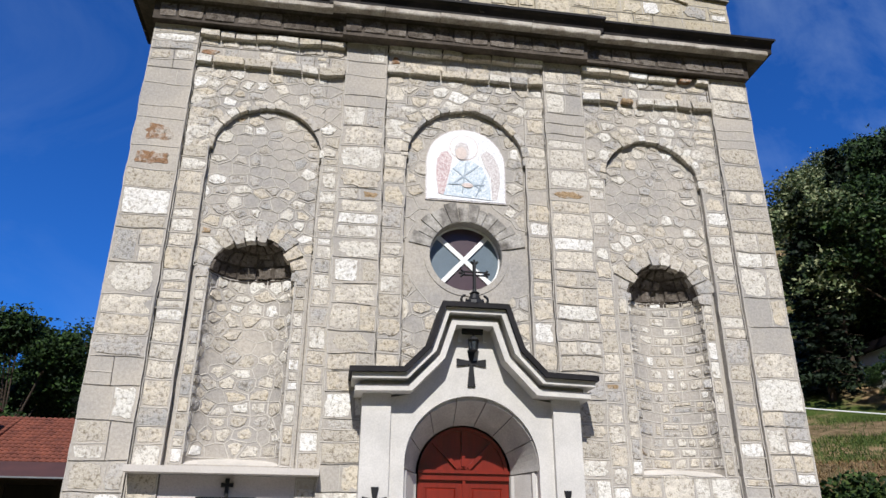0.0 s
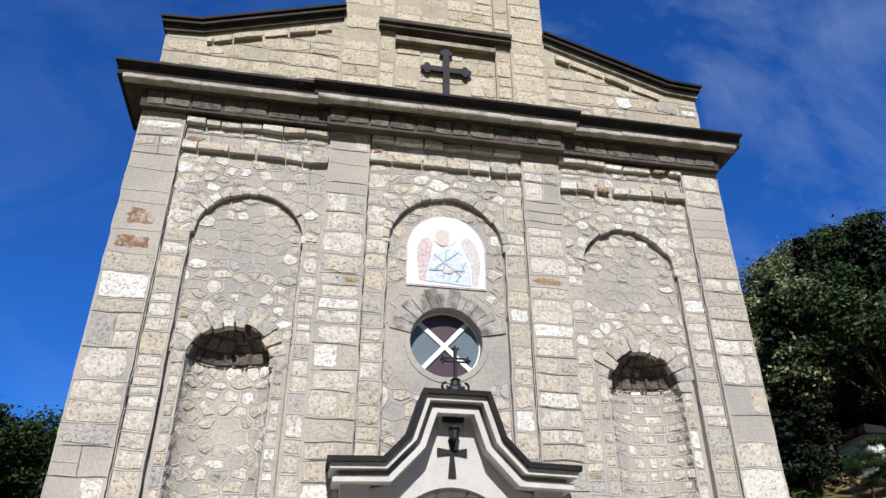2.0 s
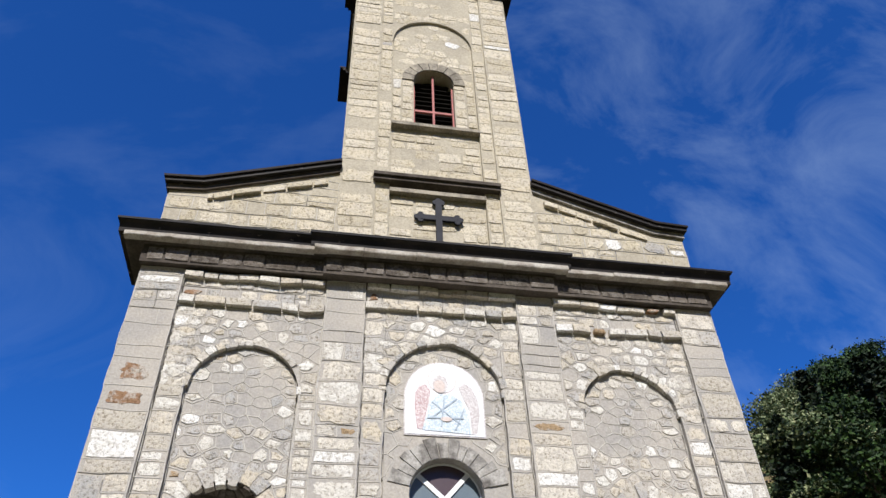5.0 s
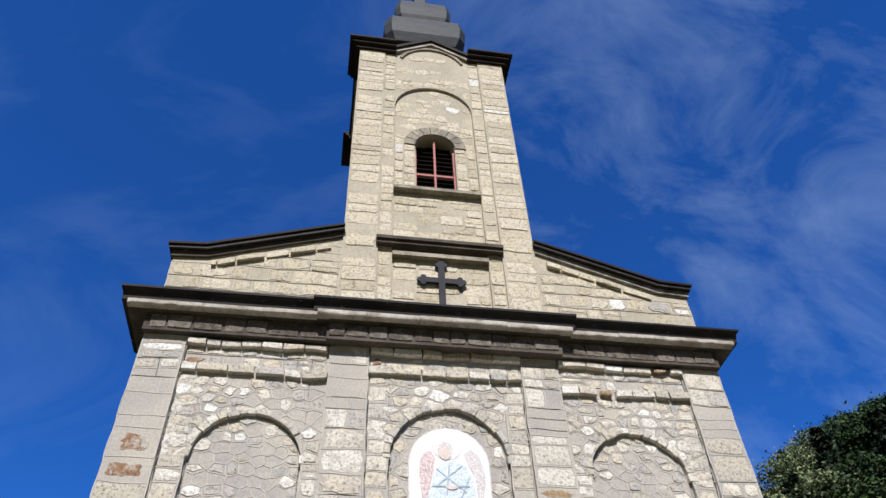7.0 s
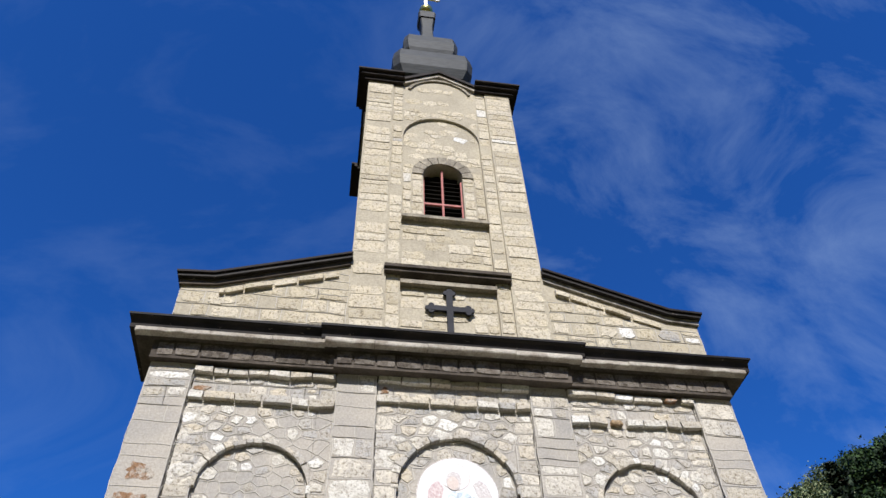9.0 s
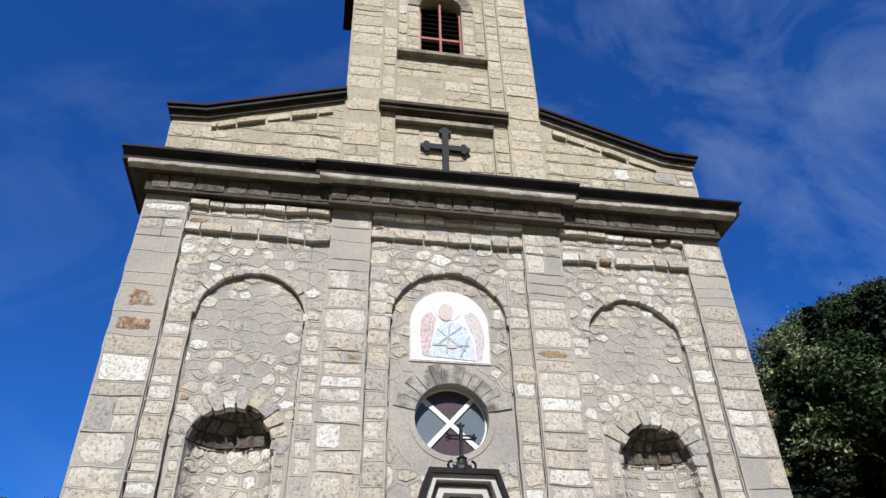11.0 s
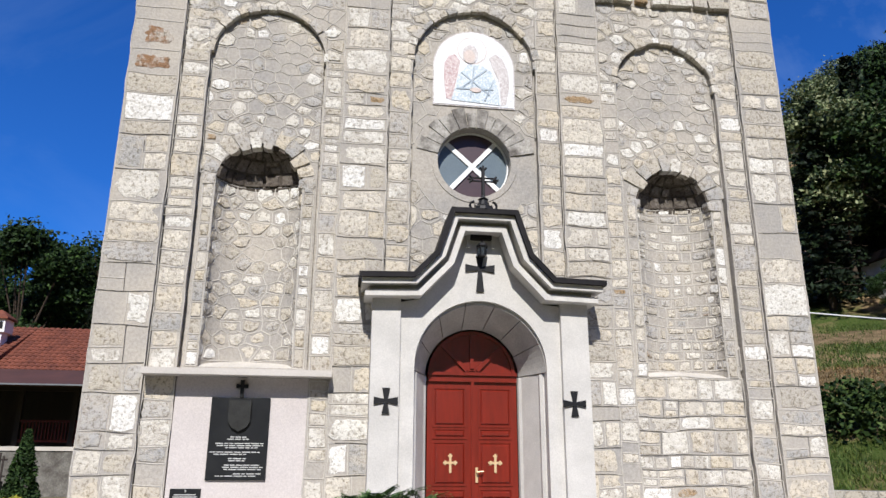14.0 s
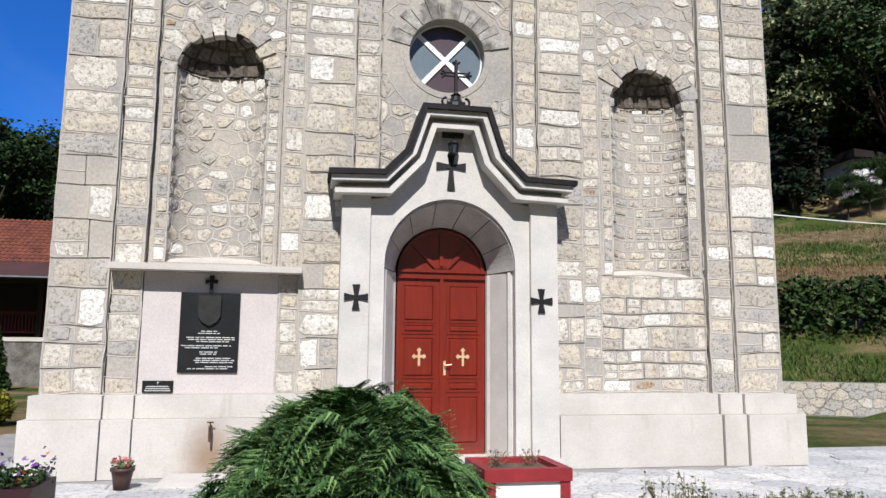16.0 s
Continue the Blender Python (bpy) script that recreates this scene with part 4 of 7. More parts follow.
def roof_slope(name, a, b, c, d, mat, rows_n):
    """A slope between an eave a-b and a ridge d-c; rows of rounded tiles when rows_n > 0."""
    bm = bmesh.new()
    a, b, c, d = map(Vector, (a, b, c, d))
    n = (b - a).cross(d - a).normalized()
    n = n if n.z > 0 else -n
    base = [bm.verts.new(p) for p in (a, b, c, d)] + [bm.verts.new(p - n * 0.12) for p in (a, b, c, d)]
    for f in ((0, 1, 2, 3), (7, 6, 5, 4), (0, 4, 5, 1), (1, 5, 6, 2), (2, 6, 7, 3), (3, 7, 4, 0)):
        bm.faces.new([base[i] for i in f])
    ob = part(name, bm, mat, house)
    if rows_n:
        verts, faces = [], []
        cols = int((b - a).length / 0.26)
        for i in range(rows_n):
            for j in range(cols):
                f0, f1 = i / rows_n, (i + 1.12) / rows_n
                g0, g1 = j / cols, (j + 1) / cols
                k = len(verts)
                for f, lift in ((f0, 0.055), (min(f1, 1.0), 0.015)):
                    p, q = a.lerp(d, f), b.lerp(c, f)
                    for g, up in ((g0, 0.0), (g0 + (g1 - g0) * 0.3, 0.05), (g0 + (g1 - g0) * 0.7, 0.05), (g1, 0.0)):
                        verts.append(p.lerp(q, g) + n * (lift + up))
                for e in range(3):
                    faces.append((k + e, k + e + 1, k + 4 + e + 1, k + 4 + e))
                faces.append((k, k + 1, k + 2, k + 3))
        t = mesh_part("roof_tiling", verts, faces, M_TILE, ob, "rows of curved terracotta tiles")
        tagged(t, kind="stuff")
    return ob


roof_slope("roof", (-16.6, HY - 0.2, 5.45), (-8.0, HY - 0.2, 5.45), (-8.0, HY + 4.2, 8.0), (-16.6, HY + 4.2, 8.0), M_TILE, 14)
roof_slope("roof", (-27.5, HY - 2.4, 4.6), (-16.6, HY - 2.4, 4.6), (-16.6, HY + 4.2, 8.0), (-27.5, HY + 4.2, 8.0), M_TILE, 18)
roof_slope("porch_roof", (-16.8, HY - 2.3, 4.72), (-8.0, HY - 2.3, 4.72), (-8.0, HY - 0.2, 5.52), (-16.8, HY - 0.2, 5.52), M_BROWNTIN, 0)
bm = bmesh.new()
box(bm, -17.0, -8.0, HY - 2.40, HY - 2.32, 4.66, 4.72)
part("gutter", bm, surface("grey_zinc_gutter", (0.34, 0.36, 0.38), None, 0.4, 0.7, amount=0.2), house)
for x in (-20.5, -17.6, -15.2, -13.0, -10.8):
    bm = bmesh.new()
    box(bm, x - 0.10, x + 0.10, HY - 0.1, HY + 0.1, 2.32, 4.95)
    part("porch_post", bm, M_DARKWOOD, house)
bm = bmesh.new()
box(bm, -22, -9.0, HY - 0.08, HY + 0.08, 4.62, 4.85)
part("porch_beam", bm, M_DARKWOOD, house)
bm = bmesh.new()
box(bm, -22, -9.0, HY + 0.4, HY + 2.2, 4.9, 5.0)
part("porch_ceiling", bm, M_DARKWOOD, house)
bm = bmesh.new()
box(bm, -22, -9.0, HY + 2.1, HY + 2.22, 2.3, 4.9)
part("porch_back", bm, M_DARKWOOD, house)
for z in (2.50, 3.32):
    bm = bmesh.new()
    box(bm, -15.1, -10.8, HY - 0.05, HY + 0.05, z, z + 0.09)
    part("porch_rail", bm, M_DARKRED, house)
for k in range(32):
    x = -15.0 + k * 0.135
    bm = bmesh.new()
    box(bm, x - 0.03, x + 0.03, HY - 0.03, HY + 0.03, 2.59, 3.32)
    part("baluster", bm, M_DARKRED, house)
# chimney with little arches and a tiled hat
bm = bmesh.new()
box(bm, -17.75, -17.10, HY + 1.5, HY + 2.15, 6.3, 7.35)
soften(bm, 0.03, 1)
chim = part("chimney", bm, M_WHITE, house, "white chimney with arched openings and tiled hat")
bm = bmesh.new()
box(bm, -17.88, -16.97, HY + 1.38, HY + 2.28, 7.35, 7.95)
part("chimney_head", bm, M_WHITE, chim)
for k in range(3):
    bm = bmesh.new()
    x = -17.70 + k * 0.28
    prism(bm, [(x - 0.08, 7.5), (x + 0.08, 7.5), (x + 0.08, 7.75)] + arc(x, 7.75, 0.08, 0, 180, 8)[1:], HY + 1.365, HY + 1.39)
    part("chimney_opening", bm, M_BLACK, chim)
bm = bmesh.new()
lathe(bm, ((0.80, 7.95), (0.78, 8.03), (0.2, 8.38), (0.05, 8.42)), (-17.42, HY + 1.83, 0), 4, math.pi / 4)
part("chimney_hat", bm, M_TILE, chim)

# garden fence and dark trough before the house
fence = empty("fence", (-17.0, 21.0, G), "dark wooden picket fence on a low wall", "fence")
bm = bmesh.new()
box(bm, -22.0, -14.3, 20.9, 21.2, G, 1.0)
part("fence_base", bm, M_BLACK, fence)
for k in range(40):
    x = -19.2 + k * 0.125
    top = 2.0 + 0.12 * math.sin(k * 0.9)
    bm = bmesh.new()
    box(bm, x - 0.03, x + 0.03, 20.98, 21.02, 1.0, top)
    part("picket", bm, M_DARKWOOD, fence)
for z in (1.15, 1.75):
    bm = bmesh.new()
    box(bm, -19.3, -14.2, 21.02, 21.06, z, z + 0.07)
    part("fence_rail", bm, M_DARKWOOD, fence)

# ---- shrubs ----
M_YEW = foliage("clipped_conifer", (0.010, 0.026, 0.008), (0.022, 0.05, 0.013), (0.045, 0.085, 0.022))
M_GOLDBUSH = foliage("yellow_green_shrub", (0.05, 0.065, 0.008), (0.13, 0.14, 0.015), (0.27, 0.25, 0.03))
rr = random.Random(31)


def leafy(name, at, label, category, mat, count, shape, leaf):
    th = empty(name, at, label, category)
    verts, faces = [], []
    for k in range(count):
        leaf_mesh(verts, faces, Vector(at) + shape(), leaf * rr.uniform(0.6, 1.3), rr)
    mesh_part("leaves", verts, faces, mat, th)
    bm = bmesh.new()
    rod(bm, at, Vector(at) + Vector((0, 0, 0.5)), 0.05, 6, 0.03)
    part("stem", bm, M_BARK, th)
    return th


def cone_shape():
    h = rr.random() ** 1.3
    a, q = rr.uniform(0, 6.28), (0.62 * (1 - h) ** 0.8 + 0.04) * rr.random() ** 0.3
    q *= 1 + 0.25 * noise.noise(Vector((math.cos(a) * 2, math.sin(a) * 2, h * 5)))
    return Vector((q * math.cos(a), q * math.sin(a), 0.05 + h * 2.5))


def ball_shape():
    d = Vector((rr.gauss(0, 1), rr.gauss(0, 1), rr.gauss(0, 1))).normalized()
    q = rr.random() ** 0.25 * (1 + 0.15 * noise.noise(d * 3))
    return Vector((d.x * 0.62 * q, d.y * 0.62 * q, 0.36 + d.z * 0.40 * q))


leafy("conifer_shrub", (-13.2, 20.0, G), "narrow clipped dark green conifer shrub", "shrub", M_YEW, 4200, cone_shape, 0.075)
leafy("golden_shrub", (-8.3, 6.6, G), "low rounded yellow-green shrub on the lawn", "shrub", M_GOLDBUSH, 3600, ball_shape, 0.05)

# spreading juniper before the door: arching feathery sprays
M_JUNIPER = foliage("juniper_sprays", (0.014, 0.040, 0.014), (0.06, 0.14, 0.044), (0.21, 0.32, 0.12))
JX, JY = -1.56, -3.65
juniper = empty("juniper", (JX, JY, G), "large spreading juniper with feathery arching sprays", "shrub")
verts, faces = [], []
rj = random.Random(41)
for k in range(1150):
    a = rj.uniform(0, 2 * math.pi)
    el = rj.random() ** 1.15
    out_v = Vector((math.cos(a), math.sin(a), 0))
    lump = 1 + 0.34 * noise.noise(Vector((math.cos(a) * 1.9, math.sin(a) * 1.9, el * 2.8)))
    skin = Vector((JX, JY, G + 0.10 + el * 1.06 * (0.72 + 0.28 * lump))) + out_v * (1.12 * (1 - el ** 2.3) ** 0.6 + 0.04) * lump * (1.0 if rj.random() < 0.62 else rj.uniform(0.7, 1.0))
    way = (out_v * rj.uniform(0.8, 1.1) + Vector((rj.gauss(0, 0.3), rj.gauss(0, 0.3), rj.uniform(-0.35, 0.40) + 0.7 * el ** 2))).normalized()
    ln = rj.uniform(0.36, 0.66)
    root, d = skin - way * ln, way
    s = d.cross(Vector((0, 0, 1))).normalized()
    s = (s + Vector((0, 0, rj.uniform(-0.6, 0.6)))).normalized()
    nseg = 11
    i = len(verts)
    # each spray is one arching frond: a midrib that droops at its end, paired side twigs and fine tips
    spine = []
    for q in range(nseg + 1):
        f = 0.25 + 0.75 * q / nseg
        spine.append(root + d * ln * f + Vector((0, 0, 0.16 * math.sin(f * math.pi) - 0.20 * f ** 3)))
    for p in spine:
        verts += [p - s * 0.002, p + s * 0.002]
    for q in range(nseg):
        faces.append((i + 2 * q, i + 2 * q + 1, i + 2 * q + 3, i + 2 * q + 2))
    for q in range(1, nseg):
        f = q / nseg
        w = (0.15 * (1.1 - f) ** 0.7 + 0.035) * rj.uniform(0.75, 1.2)
        for sg in (-1, 1):
            t = spine[q] + s * sg * w * 0.80 + d * w * 0.62 + Vector((0, 0, -w * 0.25 + rj.uniform(-0.015, 0.015)))
            e = (t - spine[q]).normalized()
            o = e.cross(d.cross(s)).normalized() * 0.012
            j = len(verts)
            verts += [spine[q] - o, spine[q] + o, t]
            faces.append((j, j + 1, j + 2))
            for g in (0.25, 0.45, 0.65, 0.85):
                c = spine[q].lerp(t, g)
                for sd in (-1, 1):
                    tip2 = c + (e * 0.85 + o.normalized() * sd * 0.6) * w * 0.40 * (1.15 - g) + Vector((0, 0, -0.006))
                    k2 = len(verts)
                    verts += [c - e * 0.011, c + e * 0.011, tip2]
                    faces.append((k2, k2 + 1, k2 + 2))
for k in range(3000):
    d = Vector((rj.gauss(0, 1), rj.gauss(0, 1), abs(rj.gauss(0, 0.8)))).normalized()
    q = rj.random() ** 0.4
    leaf_mesh(verts, faces, Vector((JX + d.x * 0.5 * q, JY + d.y * 0.5 * q, G + 0.05 + d.z * 0.6 * q)), 0.05, rj)
mesh_part("sprays", verts, faces, M_JUNIPER, juniper)
bm = bmesh.new()
rod(bm, (JX, JY, G - 0.05), (JX, JY, G + 0.5), 0.07, 8, 0.04)
part("stem", bm, M_BARK, juniper)

# ---- planters and pots ----
M_REDPAINT = surface("red_painted_concrete", (0.30, 0.025, 0.03), (0.22, 0.018, 0.022), 0.55, coarse=3, fine=30, amount=0.4, bump=0.15)
M_SOIL = surface("dry_soil", (0.16, 0.11, 0.07), (0.09, 0.06, 0.04), 0.95, coarse=6, fine=30, amount=0.8, bump=0.7)
planter = empty("planter", (0.0, -3.1, G), "square concrete planter with red rim and white panels", "planter")
PX0, PX1, PY0, PY1, PZ = -0.40, 0.40, -3.50, -2.72, 0.86
for x0, x1, y0, y1 in ((PX0, PX1, PY0, PY0 + 0.09), (PX0, PX1, PY1 - 0.09, PY1), (PX0, PX0 + 0.09, PY0 + 0.09, PY1 - 0.09), (PX1 - 0.09, PX1, PY0 + 0.09, PY1 - 0.09)):
    bm = bmesh.new()
    box(bm, x0, x1, y0, y1, PZ - 0.11, PZ)
    soften(bm, 0.035, 3)
    part("rim", bm, M_REDPAINT, planter)
for x in (PX0 + 0.015, PX1 - 0.105):
    for y in (PY0 + 0.015, PY1 - 0.105):
        bm = bmesh.new()
        box(bm, x, x + 0.09, y, y + 0.09, G, PZ - 0.112)
        part("corner_post", bm, M_REDPAINT, planter)
for x0, x1, y0, y1 in ((PX0 + 0.105, PX1 - 0.105, PY0 + 0.035, PY0 + 0.07), (PX0 + 0.105, PX1 - 0.105, PY1 - 0.07, PY1 - 0.035), (PX0 + 0.035, PX0 + 0.07, PY0 + 0.105, PY1 - 0.105), (PX1 - 0.07, PX1 - 0.035, PY0 + 0.105, PY1 - 0.105)):
    bm = bmesh.new()
    box(bm, x0, x1, y0, y1, G + 0.02, PZ - 0.114)
    part("panel", bm, M_WHITE, planter)
bm = bmesh.new()
box(bm, PX0 + 0.09, PX1 - 0.09, PY0 + 0.09, PY1 - 0.09, G + 0.1, PZ - 0.05)
part("soil", bm, M_SOIL, planter)
M_DRYSTEM = surface("dry_stems", (0.22, 0.15, 0.10), (0.14, 0.10, 0.06), 0.9, amount=0.5)


def stems(name, at, spread, height, count, mat, leafmat, label, leafsize=0.02, per=3):
    th = empty(name, at, label, "plant")
    bm = bmesh.new()
    verts, faces = [], []
    for k in range(count):
        a = Vector(at) + Vector((rr.uniform(-1, 1) * spread, rr.uniform(-1, 1) * spread * 0.5, 0))
        b = a + Vector((rr.gauss(0, 0.05), rr.gauss(0, 0.05), height * rr.uniform(0.5, 1.1)))
        rod(bm, a, b, 0.003, 3, 0.002)
        for q in range(per):
            leaf_mesh(verts, faces, a.lerp(b, rr.uniform(0.35, 1.0)) + Vector((rr.gauss(0, 0.015), rr.gauss(0, 0.015), 0)), leafsize, rr)
    part("stem", bm, mat, th)
    tagged(mesh_part("foliage", verts, faces, leafmat, th), kind="stuff")
    return th


M_DRYLEAF = foliage("dry_leaves", (0.10, 0.06, 0.05), (0.18, 0.11, 0.08), (0.26, 0.17, 0.10))
M_SAGE = foliage("grey_green_leaves", (0.06, 0.08, 0.04), (0.14, 0.17, 0.09), (0.28, 0.30, 0.18))
stems("dry_plant", (-0.18, -3.0, PZ - 0.05), 0.09, 0.14, 22, M_DRYSTEM, M_DRYLEAF, "withered brown plant in the planter", 0.016)
stems("dry_plant", (0.16, -3.0, PZ - 0.05), 0.07, 0.17, 18, M_DRYSTEM, M_DRYLEAF, "withered brown plant in the planter", 0.016)
# bed of grey-green plants along the paving
stems("bedding_plant", (1.45, -3.4, G), 0.30, 0.42, 45, M_DRYSTEM, M_SAGE, "grey-green bedding plant in an earth bed", 0.022, 8)
stems("bedding_plant", (2.3, -3.3, G), 0.4, 0.22, 70, M_DRYSTEM, M_SAGE, "low grey-green bedding plant", 0.022, 8)
stems("bedding_plant", (3.2, -3.1, G), 0.4, 0.20, 70, M_DRYSTEM, M_SAGE, "low grey-green bedding plant", 0.022, 8)
bm = bmesh.new()
box(bm, 0.7, 4.2, -4.3, -2.95, G - 0.01, G + 0.04)
soften(bm, 0.03, 2)
tagged(part("flower_bed", bm, M_SOIL), "earth bed of low plants beside the paving", "flower bed", kind="structure")

M_POT = surface("brown_plastic_pot", (0.07, 0.035, 0.028), (0.05, 0.025, 0.02), 0.5, amount=0.3)
M_PETAL_RED = foliage("red_petals", (0.30, 0.03, 0.04), (0.5, 0.06, 0.08), (0.6, 0.25, 0.25))
M_PETAL_VIO = foliage("violet_petals", (0.10, 0.04, 0.22), (0.16, 0.07, 0.34), (0.30, 0.18, 0.45))
M_PETAL_ORANGE = foliage("orange_petals", (0.4, 0.06, 0.02), (0.55, 0.10, 0.03), (0.6, 0.2, 0.05))
pot = empty("flower_pot", (-3.89, -0.95, G), "small brown flower pot with red flowers by the plinth", "flower pot")
bm = bmesh.new()
lathe(bm, ((0.085, 0.0), (0.10, 0.12), (0.118, 0.20), (0.13, 0.20), (0.13, 0.235), (0.115, 0.235), (0.105, 0.21)), (-3.89, -0.95, G), 20)
part("pot", bm, M_POT, pot, "", True)
for nm, mat, cnt, zz, sz in (("leaves", M_SAGE, 160, 0.25, 0.022), ("petals", M_PETAL_RED, 60, 0.29, 0.022)):
    verts, faces = [], []
    for k in range(cnt):
        a, q = rr.uniform(0, 6.28), 0.12 * rr.random() ** 0.6
        leaf_mesh(verts, faces, Vector((-3.89 + q * math.cos(a), -0.95 + q * math.sin(a), G + zz + rr.uniform(-0.03, 0.06))), sz, rr)
    tagged(mesh_part(nm, verts, faces, mat, pot), kind="stuff")

trough = empty("flower_trough", (-4.35, -3.2, G), "dark planter box of violet and orange petunias", "planter")
bm = bmesh.new()
box(bm, -5.1, -3.98, -3.55, -2.95, G, 0.80)
soften(bm, 0.02, 1)
part("box", bm, surface("dark_maroon_box", (0.04, 0.012, 0.016), None, 0.5, amount=0.4), trough)
for nm, mat, cnt, zz, sz in (("leaves", M_YEW, 1500, 0.78, 0.026), ("petals", M_PETAL_VIO, 90, 0.92, 0.026), ("petals", M_PETAL_ORANGE, 20, 0.86, 0.024)):
    verts, faces = [], []
    for k in range(cnt):
        leaf_mesh(verts, faces, Vector((rr.uniform(-5.1, -3.98), rr.uniform(-3.55, -2.95), zz + 0.05 + rr.gauss(0, 0.05))), sz, rr)
    tagged(mesh_part(nm, verts, faces, mat, trough), kind="stuff")

# water tap on the plinth
tap = empty("water_tap", (-3.05, -0.28, 0.9), "small rusty iron water tap on the plinth", "tap")
M_RUSTIRON = surface("rusty_iron", (0.16, 0.08, 0.04), (0.07, 0.035, 0.02), 0.8, 0.3, coarse=8, fine=40, amount=0.7, bump=0.4)
bm = bmesh.new()
rod(bm, (-3.05, -0.24, 0.94), (-3.05, -0.36, 0.94), 0.016, 8)
rod(bm, (-3.05, -0.36, 0.95), (-3.05, -0.37, 0.76), 0.018, 8, 0.014)
part("spout", bm, M_RUSTIRON, tap)
bm = bmesh.new()
rod(bm, (-3.09, -0.34, 0.99), (-3.01, -0.34, 0.99), 0.009, 6)
rod(bm, (-3.05, -0.34, 0.95), (-3.05, -0.34, 0.99), 0.009, 6)
part("handle", bm, M_RUSTIRON, tap)
bm = bmesh.new()
vs = prism(bm, ((-3.6, G - 0.02), (-2.75, G - 0.02), (-2.75, G + 0.05), (-3.5, G + 0.06)), -0.95, -0.3)
soften(bm, 0.02, 1)
tagged(part("drain_stone", bm, M_CONCRETE), "sloping pale stone slab under the tap", "slab")

# ---- portal ----
def offset_line(pts, d):
    """An open outline moved inwards (to the right of its run) by d, with mitred corners."""
    out = []
    for i, p in enumerate(pts):
        ns = []
        for a, b in ((i - 1, i), (i, i + 1)):
            if a >= 0 and b < len(pts):
                dx, dz = pts[b][0] - pts[a][0], pts[b][1] - pts[a][1]
                ln = math.hypot(dx, dz)
                ns.append((dz / ln, -dx / ln))
        if len(ns) == 2:
            k = 1 + ns[0][0] * ns[1][0] + ns[0][1] * ns[1][1]
            out.append((p[0] + d * (ns[0][0] + ns[1][0]) / k, p[1] + d * (ns[0][1] + ns[1][1]) / k))
        else:
            out.append((p[0] + d * ns[0][0], p[1] + d * ns[0][1]))
    return out


HOOD = [(-1.675, 4.19), (-0.97, 4.21), (-0.665, 4.53), (-0.465, 5.14), (0.465, 5.14), (0.665, 4.53), (0.97, 4.21), (1.675, 4.19)]
HOOD = [(CX + x, z) for x, z in HOOD]
portal = empty("portal", (CX, -0.3, G), "white stone portal with stepped gable and dark metal hood", "portal")
for nm, d0, d1, y, ends, mat in (("hood_flashing", 0.0, 0.07, -0.64, 0.0, M_TIN), ("hood_moulding", 0.07, 0.145, -0.585, 0.04, M_PORTAL), ("hood_recess", 0.145, 0.21, -0.40, 0.15, M_VOUSSOIR), ("hood_moulding", 0.21, 0.29, -0.50, 0.08, M_PORTAL)):
    up, dn = offset_line(HOOD, d0), offset_line(HOOD, d1)
    up[0], up[-1] = (up[0][0] + ends, up[0][1]), (up[-1][0] - ends, up[-1][1])
    dn[0], dn[-1] = (dn[0][0] + ends, dn[0][1]), (dn[-1][0] - ends, dn[-1][1])
    bm = bmesh.new()
    prism(bm, up + dn[::-1], y, 0.0)
    soften(bm, 0.008, 1)
    part(nm, bm, mat, portal)
# side piers on low feet
P_AR, P_SPR = 0.90, 3.03
for sx in (-1, 1):
    for nm, a, b, y, z0, z1 in (("pier", 1.10, 1.48, -0.33, 0.47, 3.93), ("pier_foot", 1.06, 1.53, -0.37, G, 0.47)):
        bm = bmesh.new()
        x0, x1 = sorted((CX + sx * a, CX + sx * b))
        box(bm, x0, x1, y, 0.1, z0, z1)
        soften(bm, 0.01, 2)
        part(nm, bm, M_PORTAL, portal)
    bm = bmesh.new()
    x0, x1 = sorted((CX + sx * P_AR, CX + sx * 1.10))
    box(bm, x0, x1, -0.25, 0.12, G, P_SPR)
    part("jamb", bm, M_PORTAL, portal)
    bm = bmesh.new()
    foot = [(0.655, 0.46), (0.665, 0.40), (0.70, 0.36), (0.845, 0.0), (0.845, -0.06), (0.885, -0.10), (0.92, -0.10), (0.92, 0.46)]
    lo = [bm.verts.new((CX + sx * x, y, G)) for x, y in foot]
    hi = [bm.verts.new((CX + sx * x, y, P_SPR - 0.06)) for x, y in foot]
    for i in range(len(foot)):
        bm.faces.new((lo[i], lo[(i + 1) % len(foot)], hi[(i + 1) % len(foot)], hi[i]))
    bm.faces.new(lo)
    bm.faces.new(hi[::-1])
    part("splayed_jamb", bm, M_PORTAL, portal, "splayed pale stone jamb")
inner = offset_line(HOOD, 0.29)
bm = bmesh.new()
prism(bm, [(CX + x, z) for x, z in arc(0, P_SPR, P_AR, 0, 180, 28)] + [(CX - 1.10, P_SPR), (CX - 1.10, 3.88)] + [p for p in inner if abs(p[0] - CX) < 1.0] + [(CX + 1.10, 3.88), (CX + 1.10, P_SPR)], -0.25, 0.12)
part("gable_panel", bm, M_PORTAL, portal, "smooth pale stone gable panel")


def ring_piece(name, cx, cz, r0, r1, a0, a1, y0, y1, mat, parent, bev=0.008):
    bm = bmesh.new()
    n = max(2, int(abs(a1 - a0) / 8))
    prism(bm, arc(cx, cz, r1, a0, a1, n) + arc(cx, cz, r0, a1, a0, n), y0, y1)
    soften(bm, bev, 1)
    return part(name, bm, mat, parent)


